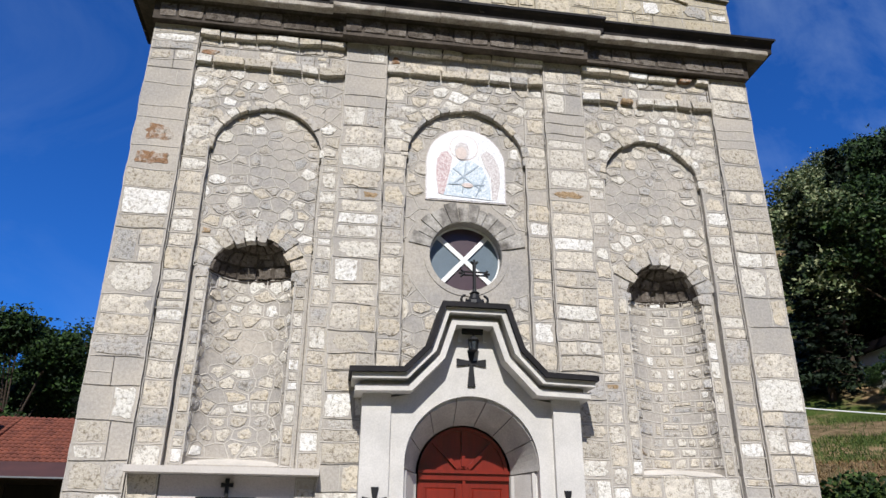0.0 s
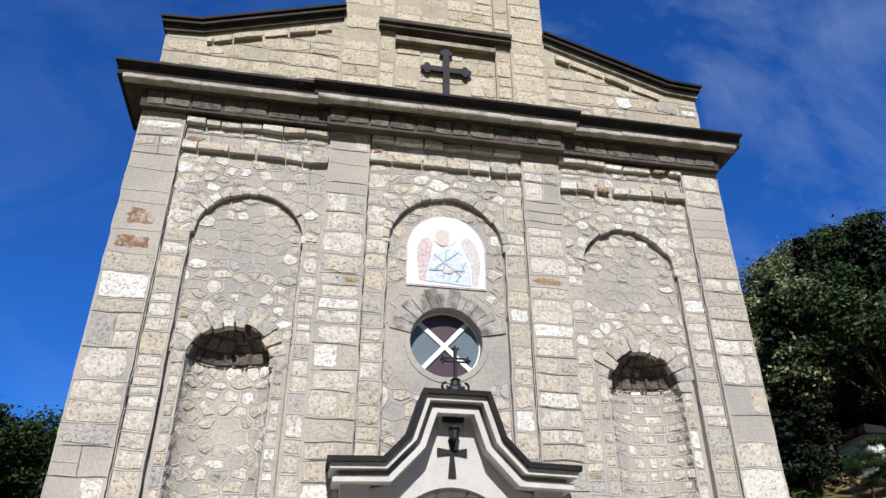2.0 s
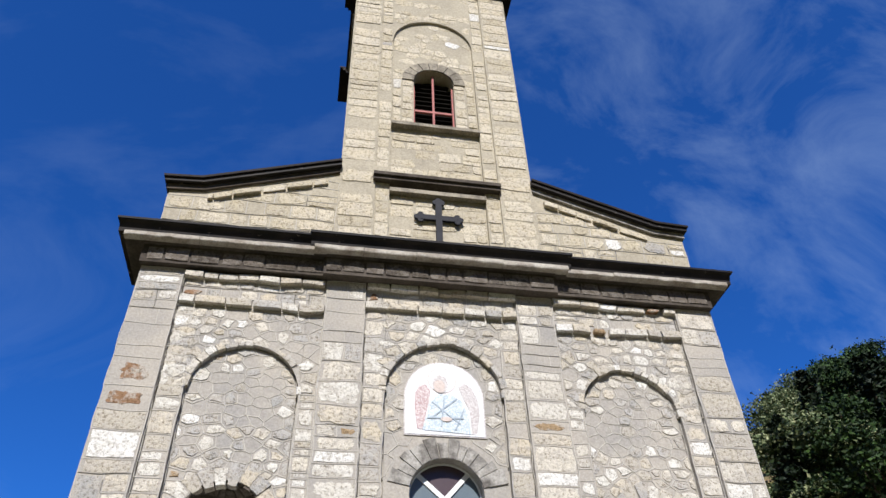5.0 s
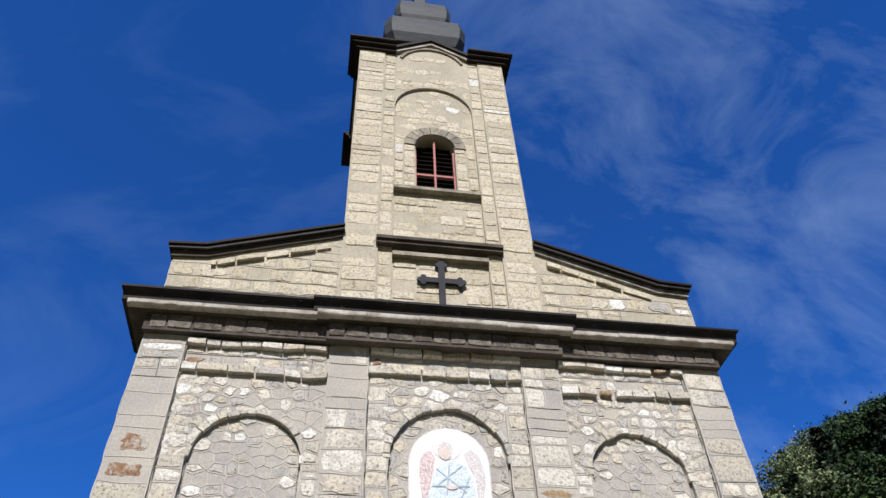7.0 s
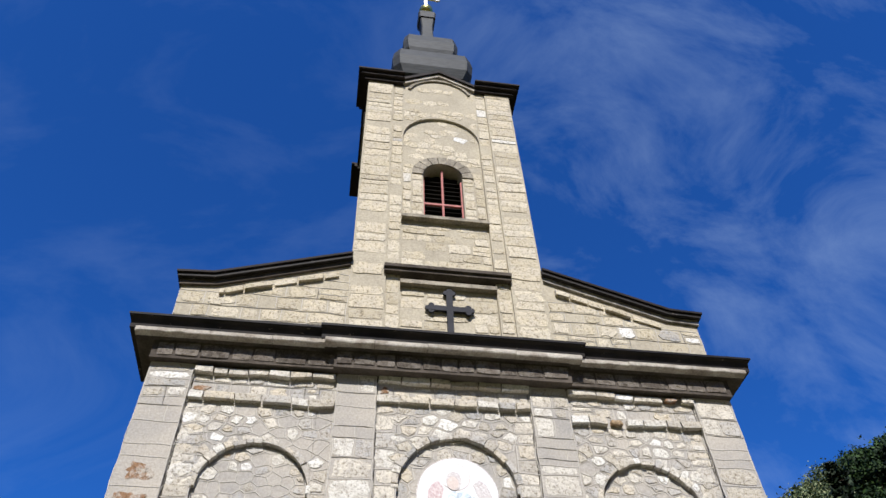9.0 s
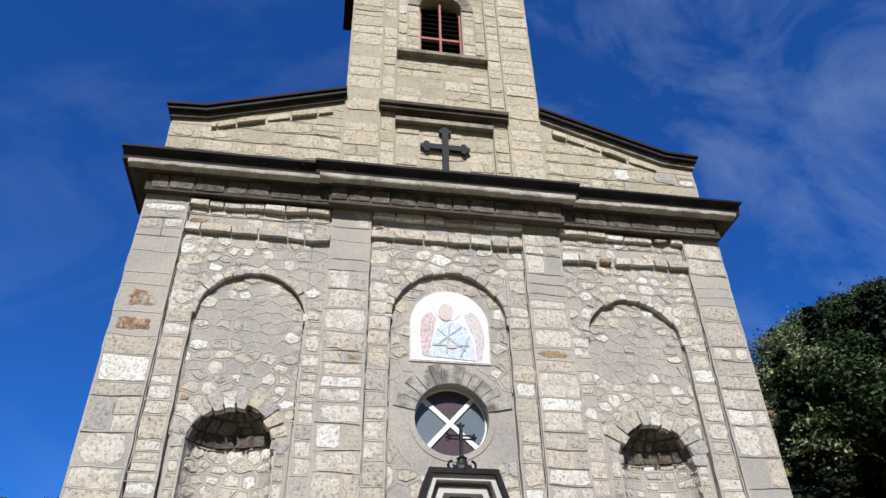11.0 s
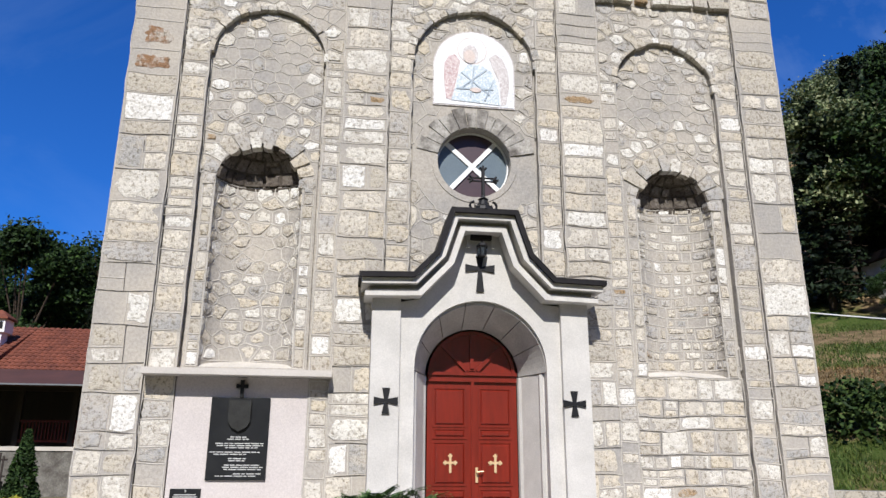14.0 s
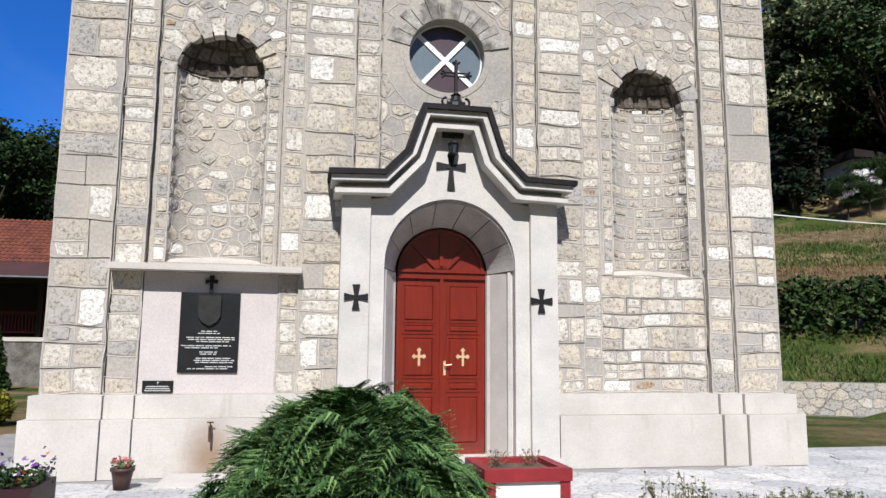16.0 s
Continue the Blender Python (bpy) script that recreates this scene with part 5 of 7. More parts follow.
for k in range(7):
    a0, a1 = 180 * k / 7 + 0.4, 180 * (k + 1) / 7 - 0.4
    bm = bmesh.new()
    rings = []
    for r, y in ((0.90, -0.20), (0.67, 0.44), (1.0, 0.44), (1.0, -0.20)):
        rings.append([bm.verts.new((x, y, z)) for x, z in arc(CX, P_SPR - 0.05, r, a0, a1, 5)])
    for p, q in zip(rings, rings[1:] + rings[:1]):
        for i in range(5):
            bm.faces.new((p[i], p[i + 1], q[i + 1], q[i]))
    for e in (0, 5):
        bm.faces.new([r[e] for r in rings])
    part("voussoir", bm, M_VOUSSOIR, portal, "splayed grey arch stone")
bm = bmesh.new()
box(bm, CX - 1.06, CX + 1.06, -0.55, 0.60, G - 0.05, 0.45)
soften(bm, 0.015, 2)
part("threshold", bm, M_CONCRETE, portal, "worn pale stone threshold")
# small stepped frame in the head of the gable
for sx in (-1, 1):
    bm = bmesh.new()
    x0, x1 = sorted((CX + sx * 0.15, CX + sx * 0.20))
    box(bm, x0, x1, -0.30, -0.24, 4.68, 4.87)
    soften(bm, 0.006, 1)
    part("head_frame", bm, M_PORTAL, portal)
# black strip that paints the shade below the inner moulding
bm = bmesh.new()
box(bm, CX - 0.149, CX + 0.149, -0.34, -0.25, 4.79, 4.87)
part("head_shade_strip", bm, M_BLACK, portal)


def flared_cross(bm, cx, cz, arm_up, arm_dn, arm_w, t, y0, y1):
    """A cross whose arms widen towards their ends, in one outline."""
    w = t * 2.1
    prism(bm, [(cx + x, cz + z) for x, z in ((t, t), (arm_w, w), (arm_w, -w), (t, -t), (w, -arm_dn), (-w, -arm_dn), (-t, -t), (-arm_w, -w), (-arm_w, w), (-t, t), (-w, arm_up), (w, arm_up))], y0, y1)


bm = bmesh.new()
flared_cross(bm, CX - 0.01, 4.385, 0.17, 0.33, 0.205, 0.026, -0.275, -0.245)
part("gable_cross", bm, M_BLACK, portal, "black iron cross with flared arms")
for x in (-1.27, 1.24):
    bm = bmesh.new()
    flared_cross(bm, CX + x, 2.56, 0.165, 0.165, 0.155, 0.024, -0.352, -0.328)
    part("pier_cross", bm, M_BLACK, portal, "black iron cross pattee")
# finial: scrolled foot and openwork iron cross on the hood
F_Y, F_Z = -0.5, 5.61
bm = bmesh.new()
lathe(bm, ((0.15, 0), (0.14, 0.05), (0.09, 0.09), (0.06, 0.16), (0.075, 0.18), (0.035, 0.21), (0.02, 0.25)), (CX, F_Y, 5.135), 12)
for sx in (-1, 1):
    for q in range(9):
        a, b = (q * 38 + 90) * math.pi / 180, ((q + 1) * 38 + 90) * math.pi / 180
        ra, rb = 0.075 - 0.007 * q, 0.068 - 0.007 * q
        rod(bm, (CX + sx * (0.13 - ra * math.cos(a)), F_Y, 5.21 + ra * math.sin(a)), (CX + sx * (0.13 - rb * math.cos(b)), F_Y, 5.21 + rb * math.sin(b)), 0.018)
rod(bm, (CX, F_Y, 5.3), (CX, F_Y, F_Z + 0.17), 0.026)
for dz in (-0.024, 0.024):
    rod(bm, (CX - 0.17, F_Y, F_Z + dz), (CX + 0.17, F_Y, F_Z + dz), 0.013)
for dx, dz in ((-0.16, 0), (0.16, 0), (0, 0.15)):
    for k in (-1, 0, 1):
        a = math.atan2(dz, dx) + k * 1.0
        rod(bm, (CX + dx * 0.9, F_Y, F_Z + dz * 0.9), (CX + dx + 0.06 * math.cos(a), F_Y, F_Z + dz + 0.06 * math.sin(a)), 0.018)
part("finial_cross", bm, M_BLACK, portal, "openwork black iron cross on a scrolled foot")

# lantern hanging in the gable
lantern = empty("lantern", (CX, -0.375, 4.5), "small black iron lantern hanging in the portal gable", "lantern")
bm = bmesh.new()
lathe(bm, ((0.075, 4.66), (0.085, 4.675), (0.06, 4.71), (0.03, 4.73)), (CX, -0.375, 0), 6)
part("cap", bm, M_BLACK, lantern)
bm = bmesh.new()
for k in range(6):
    a = k * math.pi / 3
    rod(bm, (CX + 0.055 * math.cos(a), -0.375 + 0.055 * math.sin(a), 4.54), (CX + 0.07 * math.cos(a), -0.375 + 0.07 * math.sin(a), 4.66), 0.008, 5)
lathe(bm, ((0.03, 4.515), (0.06, 4.53), (0.06, 4.545)), (CX, -0.375, 0), 6)
part("cage", bm, M_BLACK, lantern)
m_glass, gn, gl, gb = nodes_of("smoky_glass")
gb.inputs["Base Color"].default_value = (0.10, 0.12, 0.14, 1)
gb.inputs["Roughness"].default_value = 0.08
gb.inputs["Transmission Weight"].default_value = 0.6
bm = bmesh.new()
lathe(bm, ((0.048, 4.545), (0.062, 4.655)), (CX, -0.375, 0), 6)
part("glass", bm, m_glass, lantern, "smoky glass")
bm = bmesh.new()
rod(bm, (CX, -0.375, 4.72), (CX, -0.375, 4.80), 0.01)
rod(bm, (CX, -0.375, 4.80), (CX, -0.30, 4.80), 0.012)
part("bracket", bm, M_BLACK, lantern)

# ---- door ----
door = empty("double_door", (CX, 0.45, 0.45), "closed red varnished double door with a fan-shaped top panel", "door")
for sx in (-1, 1):
    x0, x1 = sorted((CX + sx * 0.006, CX + sx * D_HALF))
    bm = bmesh.new()
    box(bm, x0, x1, 0.44, 0.52, 0.45, 2.90)
    leaf = part("door_leaf", bm, M_RED, door)
    for z0, z1 in ((0.60, 1.24), (1.33, 1.44), (1.52, 2.06), (2.14, 2.24), (2.30, 2.80)):
        bm = bmesh.new()
        vs = box(bm, x0 + 0.10, x1 - 0.10, 0.418, 0.45, z0, z1)
        for v in vs:
            if v.co.y < 0.43:
                v.co.x += 0.035 if v.co.x < (x0 + x1) / 2 else -0.035
                v.co.z += 0.03 if v.co.z < (z0 + z1) / 2 else -0.03
        part("door_panel", bm, M_RED, leaf)
        bm = bmesh.new()
        for a, b, c, d in ((x0 + 0.075, x1 - 0.075, z1, z1 + 0.025), (x0 + 0.075, x1 - 0.075, z0 - 0.025, z0), (x0 + 0.075, x0 + 0.1, z0, z1), (x1 - 0.1, x1 - 0.075, z0, z1)):
            box(bm, a, b, 0.428, 0.445, c, d)
        part("panel_moulding", bm, M_RED, leaf)
    bm = bmesh.new()
    budded_cross(bm, CX + sx * 0.315, 1.80, 0.09, 0.13, 0.068, 0.016, 0.405, 0.438)
    part("brass_cross", bm, M_GOLD, leaf, "brass cross ornament")
bm = bmesh.new()
box(bm, CX - D_HALF, CX + D_HALF, 0.40, 0.52, 2.90, 2.985)
soften(bm, 0.012, 2)
transom = part("transom", bm, M_RED, door)
bm = bmesh.new()
box(bm, CX - D_HALF, CX + D_HALF, 0.37, 0.46, 2.987, 3.03)
soften(bm, 0.012, 2)
part("transom_moulding", bm, M_RED, transom)
bm = bmesh.new()
prism(bm, [(CX + x, z) for x, z in arc(0, 2.99, D_HALF - 0.005, 0, 180, 24)], 0.47, 0.52)
fan = part("fan_panel", bm, M_RED, door, "red half-round panel with radial ribs")
for k in range(1, 4):
    a = math.pi * k / 4
    bm = bmesh.new()
    p, q = Vector((CX + 0.10 * math.cos(a), 0.46, 2.99 + 0.10 * math.sin(a))), Vector((CX + 0.62 * math.cos(a), 0.46, 2.99 + 0.62 * math.sin(a)))
    n = Vector((-math.sin(a), 0, math.cos(a))) * 0.027
    prism(bm, [((p + n).x, (p + n).z), ((q + n).x, (q + n).z), ((q - n).x, (q - n).z), ((p - n).x, (p - n).z)], 0.432, 0.472)
    part("fan_rib", bm, M_RED, fan)
ring_piece("fan_hub", CX, 2.99, 0.075, 0.105, 0, 180, 0.45, 0.472, M_RED, fan)
ring_piece("fan_rim", CX, 2.99, 0.585, D_HALF - 0.004, 0, 180, 0.44, 0.472, M_RED, fan)
bm = bmesh.new()
box(bm, CX - 0.022, CX + 0.022, 0.405, 0.442, 0.45, 2.90)
soften(bm, 0.008, 1)
part("meeting_strip", bm, M_RED, door)
bm = bmesh.new()
box(bm, CX + 0.038, CX + 0.072, 0.425, 0.442, 1.54, 1.74)
rod(bm, (CX + 0.055, 0.43, 1.68), (CX + 0.055, 0.37, 1.68), 0.012)
rod(bm, (CX + 0.055, 0.375, 1.68), (CX + 0.145, 0.375, 1.69), 0.009)
part("door_handle", bm, M_GOLD, door, "brass lever handle and lock plate")

# ---- round window ----
round_window = empty("round_window", (CX, 0.35, OC_Z), "round window with a white diagonal cross bar", "window")
m_pane_a = surface("wired_grey_glass", (0.13, 0.17, 0.20), (0.11, 0.145, 0.17), 0.3, coarse=4, fine=90, amount=0.5, bump=0.1, depth=0.003, spec=0.6)
m_pane_b = surface("wired_purple_glass", (0.055, 0.028, 0.035), (0.045, 0.022, 0.03), 0.35, coarse=4, fine=90, amount=0.5, bump=0.1, depth=0.003, spec=0.6)
for k in range(4):
    bm = bmesh.new()
    prism(bm, [(CX, OC_Z)] + arc(CX, OC_Z, OC_R - 0.02, -42 + 90 * k, 48 + 90 * k, 10), 0.33, 0.345)
    part("pane", bm, m_pane_a if k % 2 == 0 else m_pane_b, round_window, "wired grey glass" if k % 2 == 0 else "wired purple glass")
for a in (48, 138):
    d = Vector((math.cos(radians(a)), 0, math.sin(radians(a))))
    n = Vector((-d.z, 0, d.x)) * 0.035
    c = Vector((CX, 0, OC_Z))
    bm = bmesh.new()
    p, q = c + d * (OC_R - 0.02), c - d * (OC_R - 0.02)
    prism(bm, [((p + n).x, (p + n).z), ((q + n).x, (q + n).z), ((q - n).x, (q - n).z), ((p - n).x, (p - n).z)], 0.305 + 0.004 * (a > 90), 0.34)
    part("glazing_bar", bm, M_WHITE, round_window)
bm = bmesh.new()
prism(bm, arc(CX, OC_Z, OC_R - 0.002, 0, 360, 40)[:-1] , 0.36, 0.40)
part("blind", bm, M_DARK, round_window)
bm = bmesh.new()
outer, innr = arc(CX, OC_Z, OC_R - 0.003, 0, 360, 40)[:-1], arc(CX, OC_Z, OC_R - 0.022, 0, 360, 40)[:-1]
fo = [[bm.verts.new((x, y, z)) for x, z in ring] for ring, y in ((outer, 0.36), (outer, 0.29), (innr, 0.29), (innr, 0.36))]
for a, b in zip(fo, fo[1:]):
    for i in range(40):
        bm.faces.new((a[i], a[(i + 1) % 40], b[(i + 1) % 40], b[i]))
part("window_frame", bm, M_WHITE, round_window)
# render round the opening and grey voussoirs over it
rv = random.Random(23)
a0 = 12.0
while a0 < 164:
    wd = rv.uniform(9.5, 17.0)
    ring_piece("voussoir", CX, OC_Z, OC_R + 0.005, OC_R + rv.uniform(0.24, 0.40), a0 + 0.5, min(a0 + wd, 170) - 0.5, Y_FIELD - rv.uniform(0.008, 0.026), Y_FIELD + 0.1, M_SOOTARCH, church)
    a0 += wd
ring_piece("window_collar", CX, OC_Z, OC_R + 0.002, OC_R + 0.09, 171, 371, Y_FIELD - 0.01, Y_FIELD + 0.1, M_MORTAR, church)

# ---- mosaic ----
mosaic = empty("mosaic_panel", (CX, 0.1, 7.08), "arched white mosaic panel with blue and maroon shapes", "mosaic")


def tesserae(name, colour, second):
    m, n, l, b = nodes_of(name)
    tc = n.new("ShaderNodeTexCoord")
    v = n.new("ShaderNodeTexVoronoi")
    v.inputs["Scale"].default_value = 55.0
    l.new(tc.outputs["Object"], v.inputs["Vector"])
    cell = ramp_node(n, ((0.2, second), (0.75, colour)))
    l.new(v.outputs["Color"], cell.inputs["Fac"])
    v2 = n.new("ShaderNodeTexVoronoi")
    v2.feature = "DISTANCE_TO_EDGE"
    v2.inputs["Scale"].default_value = 55.0
    l.new(tc.outputs["Object"], v2.inputs["Vector"])
    grout = ramp_node(n, ((0.02, (0.6, 0.6, 0.58)), (0.09, (1, 1, 1))))
    l.new(v2.outputs["Distance"], grout.inputs["Fac"])
    l.new(mix_node(n, l, 1.0, cell.outputs["Color"], grout.outputs["Color"], "MULTIPLY"), b.inputs["Base Color"])
    b.inputs["Roughness"].default_value = 0.45
    bump_node(n, l, b, v2.outputs["Distance"], 0.2, 0.004)
    return m


MO_WHITE = tesserae("white_tesserae", (0.78, 0.78, 0.80), (0.66, 0.66, 0.70))
MO_BLUE = tesserae("blue_tesserae", (0.40, 0.50, 0.58), (0.68, 0.71, 0.74))
MO_NAVY = tesserae("grey_blue_tesserae", (0.26, 0.33, 0.40), (0.42, 0.48, 0.54))
MO_MAROON = tesserae("maroon_tesserae", (0.40, 0.25, 0.25), (0.66, 0.58, 0.57))
MO_BROWN = tesserae("brown_tesserae", (0.44, 0.38, 0.37), (0.66, 0.63, 0.62))
MO_SKIN = tesserae("pale_rose_tesserae", (0.62, 0.52, 0.47), (0.54, 0.43, 0.38))


def mosaic_shape(name, pts, y, mat, label=""):
    bm = bmesh.new()
    prism(bm, [(CX + x, z) for x, z in pts], y, y + 0.03)
    return part(name, bm, mat, mosaic, label)


mosaic_shape("border", [(-0.645, 7.05)] + [(0.645, 7.05)] + [(0.645, 7.72)] + arc(0, 7.72, 0.645, 0, 180, 24)[1:], 0.1120, MO_BROWN)
mosaic_shape("background", [(-0.625, 7.07), (0.625, 7.07), (0.625, 7.72)] + arc(0, 7.72, 0.625, 0, 180, 24)[1:], 0.1050, MO_WHITE, "white mosaic ground")
# plain coloured shapes
mosaic_shape("disc_ring", arc(-0.03, 8.02, 0.235, 0, 360, 28)[:-1], 0.1025, MO_SKIN)
mosaic_shape("disc", arc(-0.03, 8.02, 0.222, 0, 360, 28)[:-1], 0.1000, MO_WHITE)
mosaic_shape("wing_shape", [(-0.44, 7.16), (-0.33, 7.14), (-0.30, 7.40), (-0.25, 7.62), (-0.22, 7.82), (-0.30, 7.94), (-0.40, 7.90), (-0.47, 7.76), (-0.48, 7.50)], 0.0995, MO_MAROON)
mosaic_shape("wing_shape", [(0.42, 7.10), (0.50, 7.12), (0.56, 7.44), (0.54, 7.70), (0.46, 7.90), (0.34, 7.99), (0.24, 7.90), (0.30, 7.72), (0.40, 7.50)], 0.0995, MO_BROWN)
mosaic_shape("robe_shape", [(-0.36, 7.14), (0.40, 7.10), (0.38, 7.40), (0.28, 7.66), (0.10, 7.78), (-0.10, 7.76), (-0.24, 7.60), (-0.30, 7.36)], 0.0965, MO_BLUE)
mosaic_shape("oval_shape", [(-0.06 + 0.125 * math.cos(a * math.pi / 9), 7.95 + 0.165 * math.sin(a * math.pi / 9)) for a in range(18)], 0.0935, MO_BROWN)
mosaic_shape("oval_shape", [(-0.075 + 0.09 * math.cos(a * math.pi / 9), 7.91 + 0.115 * math.sin(a * math.pi / 9)) for a in range(18)], 0.0905, MO_SKIN)
for k, (x0, z0, x1, z1) in enumerate(((-0.2, 7.62, 0.24, 7.26), (0.2, 7.7, -0.22, 7.34), (0.0, 7.74, -0.06, 7.2), (-0.28, 7.34, 0.3, 7.36), (0.3, 7.5, 0.16, 7.16))):
    d = Vector((x1 - x0, 0, z1 - z0)).normalized()
    n = Vector((-d.z, 0, d.x)) * 0.011
    mosaic_shape("fold_line", [(x0 + n.x, z0 + n.z), (x1 + n.x, z1 + n.z), (x1 - n.x, z1 - n.z), (x0 - n.x, z0 - n.z)], 0.0895 - 0.001 * k, MO_NAVY)
mosaic_shape("oval_shape", [(0.02 + 0.09 * math.cos(a * math.pi / 6), 7.33 + 0.04 * math.sin(a * math.pi / 6)) for a in range(12)], 0.0835, MO_SKIN)

# ---- memorial ----
m_panel = surface("pinkish_pebbledash", (0.58, 0.53, 0.505), (0.53, 0.48, 0.46), 0.85, coarse=1.5, fine=75, amount=0.55, bump=0.4, depth=0.006, spec=0.2)
memorial = empty("wall_memorial", (CX - 3.1, 0.0, 1.31), "pale pebbledash memorial panel under a projecting concrete slab", "memorial")
bm = bmesh.new()
box(bm, -4.0, -2.30, 0.06, 0.16, 1.31, 2.86)
part("panel", bm, m_panel, memorial)
bm = bmesh.new()
box(bm, -4.40, -2.02, -0.20, 0.14, 2.865, 2.945)
soften(bm, 0.008, 1)
part("slab", bm, M_CONCRETE, memorial, "thin projecting concrete slab")
M_GRANITE = surface("polished_black_granite", (0.020, 0.021, 0.023), (0.014, 0.015, 0.017), 0.28, coarse=5, fine=90, amount=0.5, bump=0.02)
M_RELIEF = surface("dark_bronze", (0.05, 0.05, 0.048), None, 0.45, 0.6, coarse=8, fine=40, amount=0.5, bump=0.2)
M_LETTER = surface("pale_engraving", (0.55, 0.55, 0.53), None, 0.7, amount=0.3)
plaque = empty("memorial_plaque", (-3.17, -0.02, 1.57), "polished black granite plaque with engraved lines and bronze relief", "plaque")
bm = bmesh.new()
box(bm, -3.535, -2.795, 0.035, 0.06, 1.575, 2.60)
soften(bm, 0.004, 1)
part("slab", bm, M_GRANITE, plaque)
bm = bmesh.new()
prism(bm, [(-3.31, 2.56), (-3.03, 2.56), (-3.03, 2.30), (-3.08, 2.22), (-3.17, 2.17), (-3.26, 2.22), (-3.31, 2.30)], -0.003, 0.034)
soften(bm, 0.012, 2, 30)
part("relief", bm, M_RELIEF, plaque, "plain shield-shaped bronze relief")
bm = bmesh.new()
prism(bm, [(-3.165 + x, 2.70 + z) for x, z in ((-0.022, -0.10), (0.022, -0.10), (0.022, 0.025), (0.075, 0.018), (0.075, 0.072), (0.022, 0.065), (0.028, 0.125), (-0.028, 0.125), (-0.022, 0.065), (-0.075, 0.072), (-0.075, 0.018), (-0.022, 0.025))], 0.02, 0.06)
part("cross", bm, M_BLACK, plaque, "small black cross")
row_z = 2.13
rm = random.Random(3)
for wdt, off in ((0.20, 0), (0.27, 0), (0.0, 0), (0.60, 0.02), (0.58, 0.03), (0.40, 0.05), (0.0, 0), (0.62, -0.03), (0.42, -0.08), (0.0, 0), (0.22, 0), (0.20, 0.0), (0.0, 0), (0.46, 0.08), (0.50, 0.08), (0.46, 0.08), (0.0, 0), (0.34, 0.14), (0.5, 0.0)):
    row_z -= 0.0265
    if wdt:
        bm = bmesh.new()
        xa = -3.165 + off - wdt / 2
        while xa < -3.165 + off + wdt / 2 - 0.02:
            xb = min(xa + rm.uniform(0.03, 0.11), -3.165 + off + wdt / 2)
            box(bm, xa, xb, 0.033, 0.036, row_z - 0.006, row_z + 0.006)
            xa = xb + 0.014
        part("engraved_line", bm, M_LETTER, plaque)
small = empty("small_plaque", (-3.75, -0.02, 1.32), "small black granite plaque with engraved lines", "plaque")
bm = bmesh.new()
box(bm, -3.94, -3.57, 0.04, 0.06, 1.325, 1.475)
part("slab", bm, M_GRANITE, small)
for k in range(3):
    bm = bmesh.new()
    box(bm, -3.91 + 0.01 * k, -3.60 - 0.012 * k, 0.038, 0.041, 1.345 + 0.026 * k, 1.358 + 0.026 * k)
    part("engraved_line", bm, M_LETTER, small)
bm = bmesh.new()
flared_cross(bm, -3.755, 1.452, 0.014, 0.02, 0.012, 0.003, 0.038, 0.041)
part("cross", bm, M_LETTER, small)

# ---- tower window ----
bell_window = empty("belfry_window", (CX, 0.3, W_BOT), "arched belfry window with faded red wooden frame", "window")
m_redframe = surface("faded_red_paint", (0.42, 0.13, 0.11), (0.30, 0.09, 0.08), 0.7, coarse=5, fine=40, amount=0.5, bump=0.1)
for a, b, c, d in ((-0.465, -0.430, W_BOT, W_SPRING), (0.430, 0.465, W_BOT, W_SPRING), (-0.024, 0.024, W_BOT, W_SPRING + 0.42), (-0.425, 0.425, 14.98, 15.04), (-0.415, 0.415, W_BOT, W_BOT + 0.05)):
    bm = bmesh.new()
    box(bm, CX + a, CX + b, 0.21 + (0.003 if b - a > 0.5 else 0), 0.26, c, d)
    part("glazing_bar", bm, m_redframe, bell_window)
for k in range(12):
    bm = bmesh.new()
    z = W_BOT + 0.12 + k * 0.16
    prism(bm, [(CX - 0.45, z), (CX + 0.45, z), (CX + 0.45, z + 0.02), (CX - 0.45, z + 0.02)], 0.34, 0.44)
    part("louvre", bm, M_DARK, bell_window)
bm = bmesh.new()
prism(bm, [(CX - W_HALF, W_BOT), (CX + W_HALF, W_BOT)] + arc(CX, W_SPRING, W_HALF - 0.003, 0, 180, 16), 0.46, 0.50)
part("backing", bm, M_DARK, bell_window)
bm = bmesh.new()
box(bm, CX - 0.97, CX + 0.97, -0.05, 0.2, 14.17, 14.26)
soften(bm, 0.02, 2)
part("window_ledge", bm, M_TOWERARCH, church)
for k in range(9):
    a0 = 180 * k / 9
    ring_piece("voussoir", CX, W_SPRING, W_HALF + 0.005, W_HALF + 0.27, a0 + 0.8, a0 + 19.2, 0.06, 0.3, M_TOWERARCH, church)
ring_piece("arch_moulding", CX, 19.45, 0.83, 0.91, 18, 162, -0.02, 0.06, M_TOWERARCH, church)
# stepped ledge at the tower's foot
for z0, z1, o in ((12.44, 12.52, 0.16), (12.36, 12.44, 0.11)):
    bm = bmesh.new()
    box(bm, CX - 1.30, CX + 1.27, -o, 0.1, z0, z1)
    soften(bm, 0.015, 1)
    part("tower_ledge", bm, M_FRIEZE, church)
bm = bmesh.new()
box(bm, CX - 0.97, CX + 0.97, -0.04, 0.1, 12.12, 12.22)
part("tower_ledge", bm, M_TOWERARCH, church)

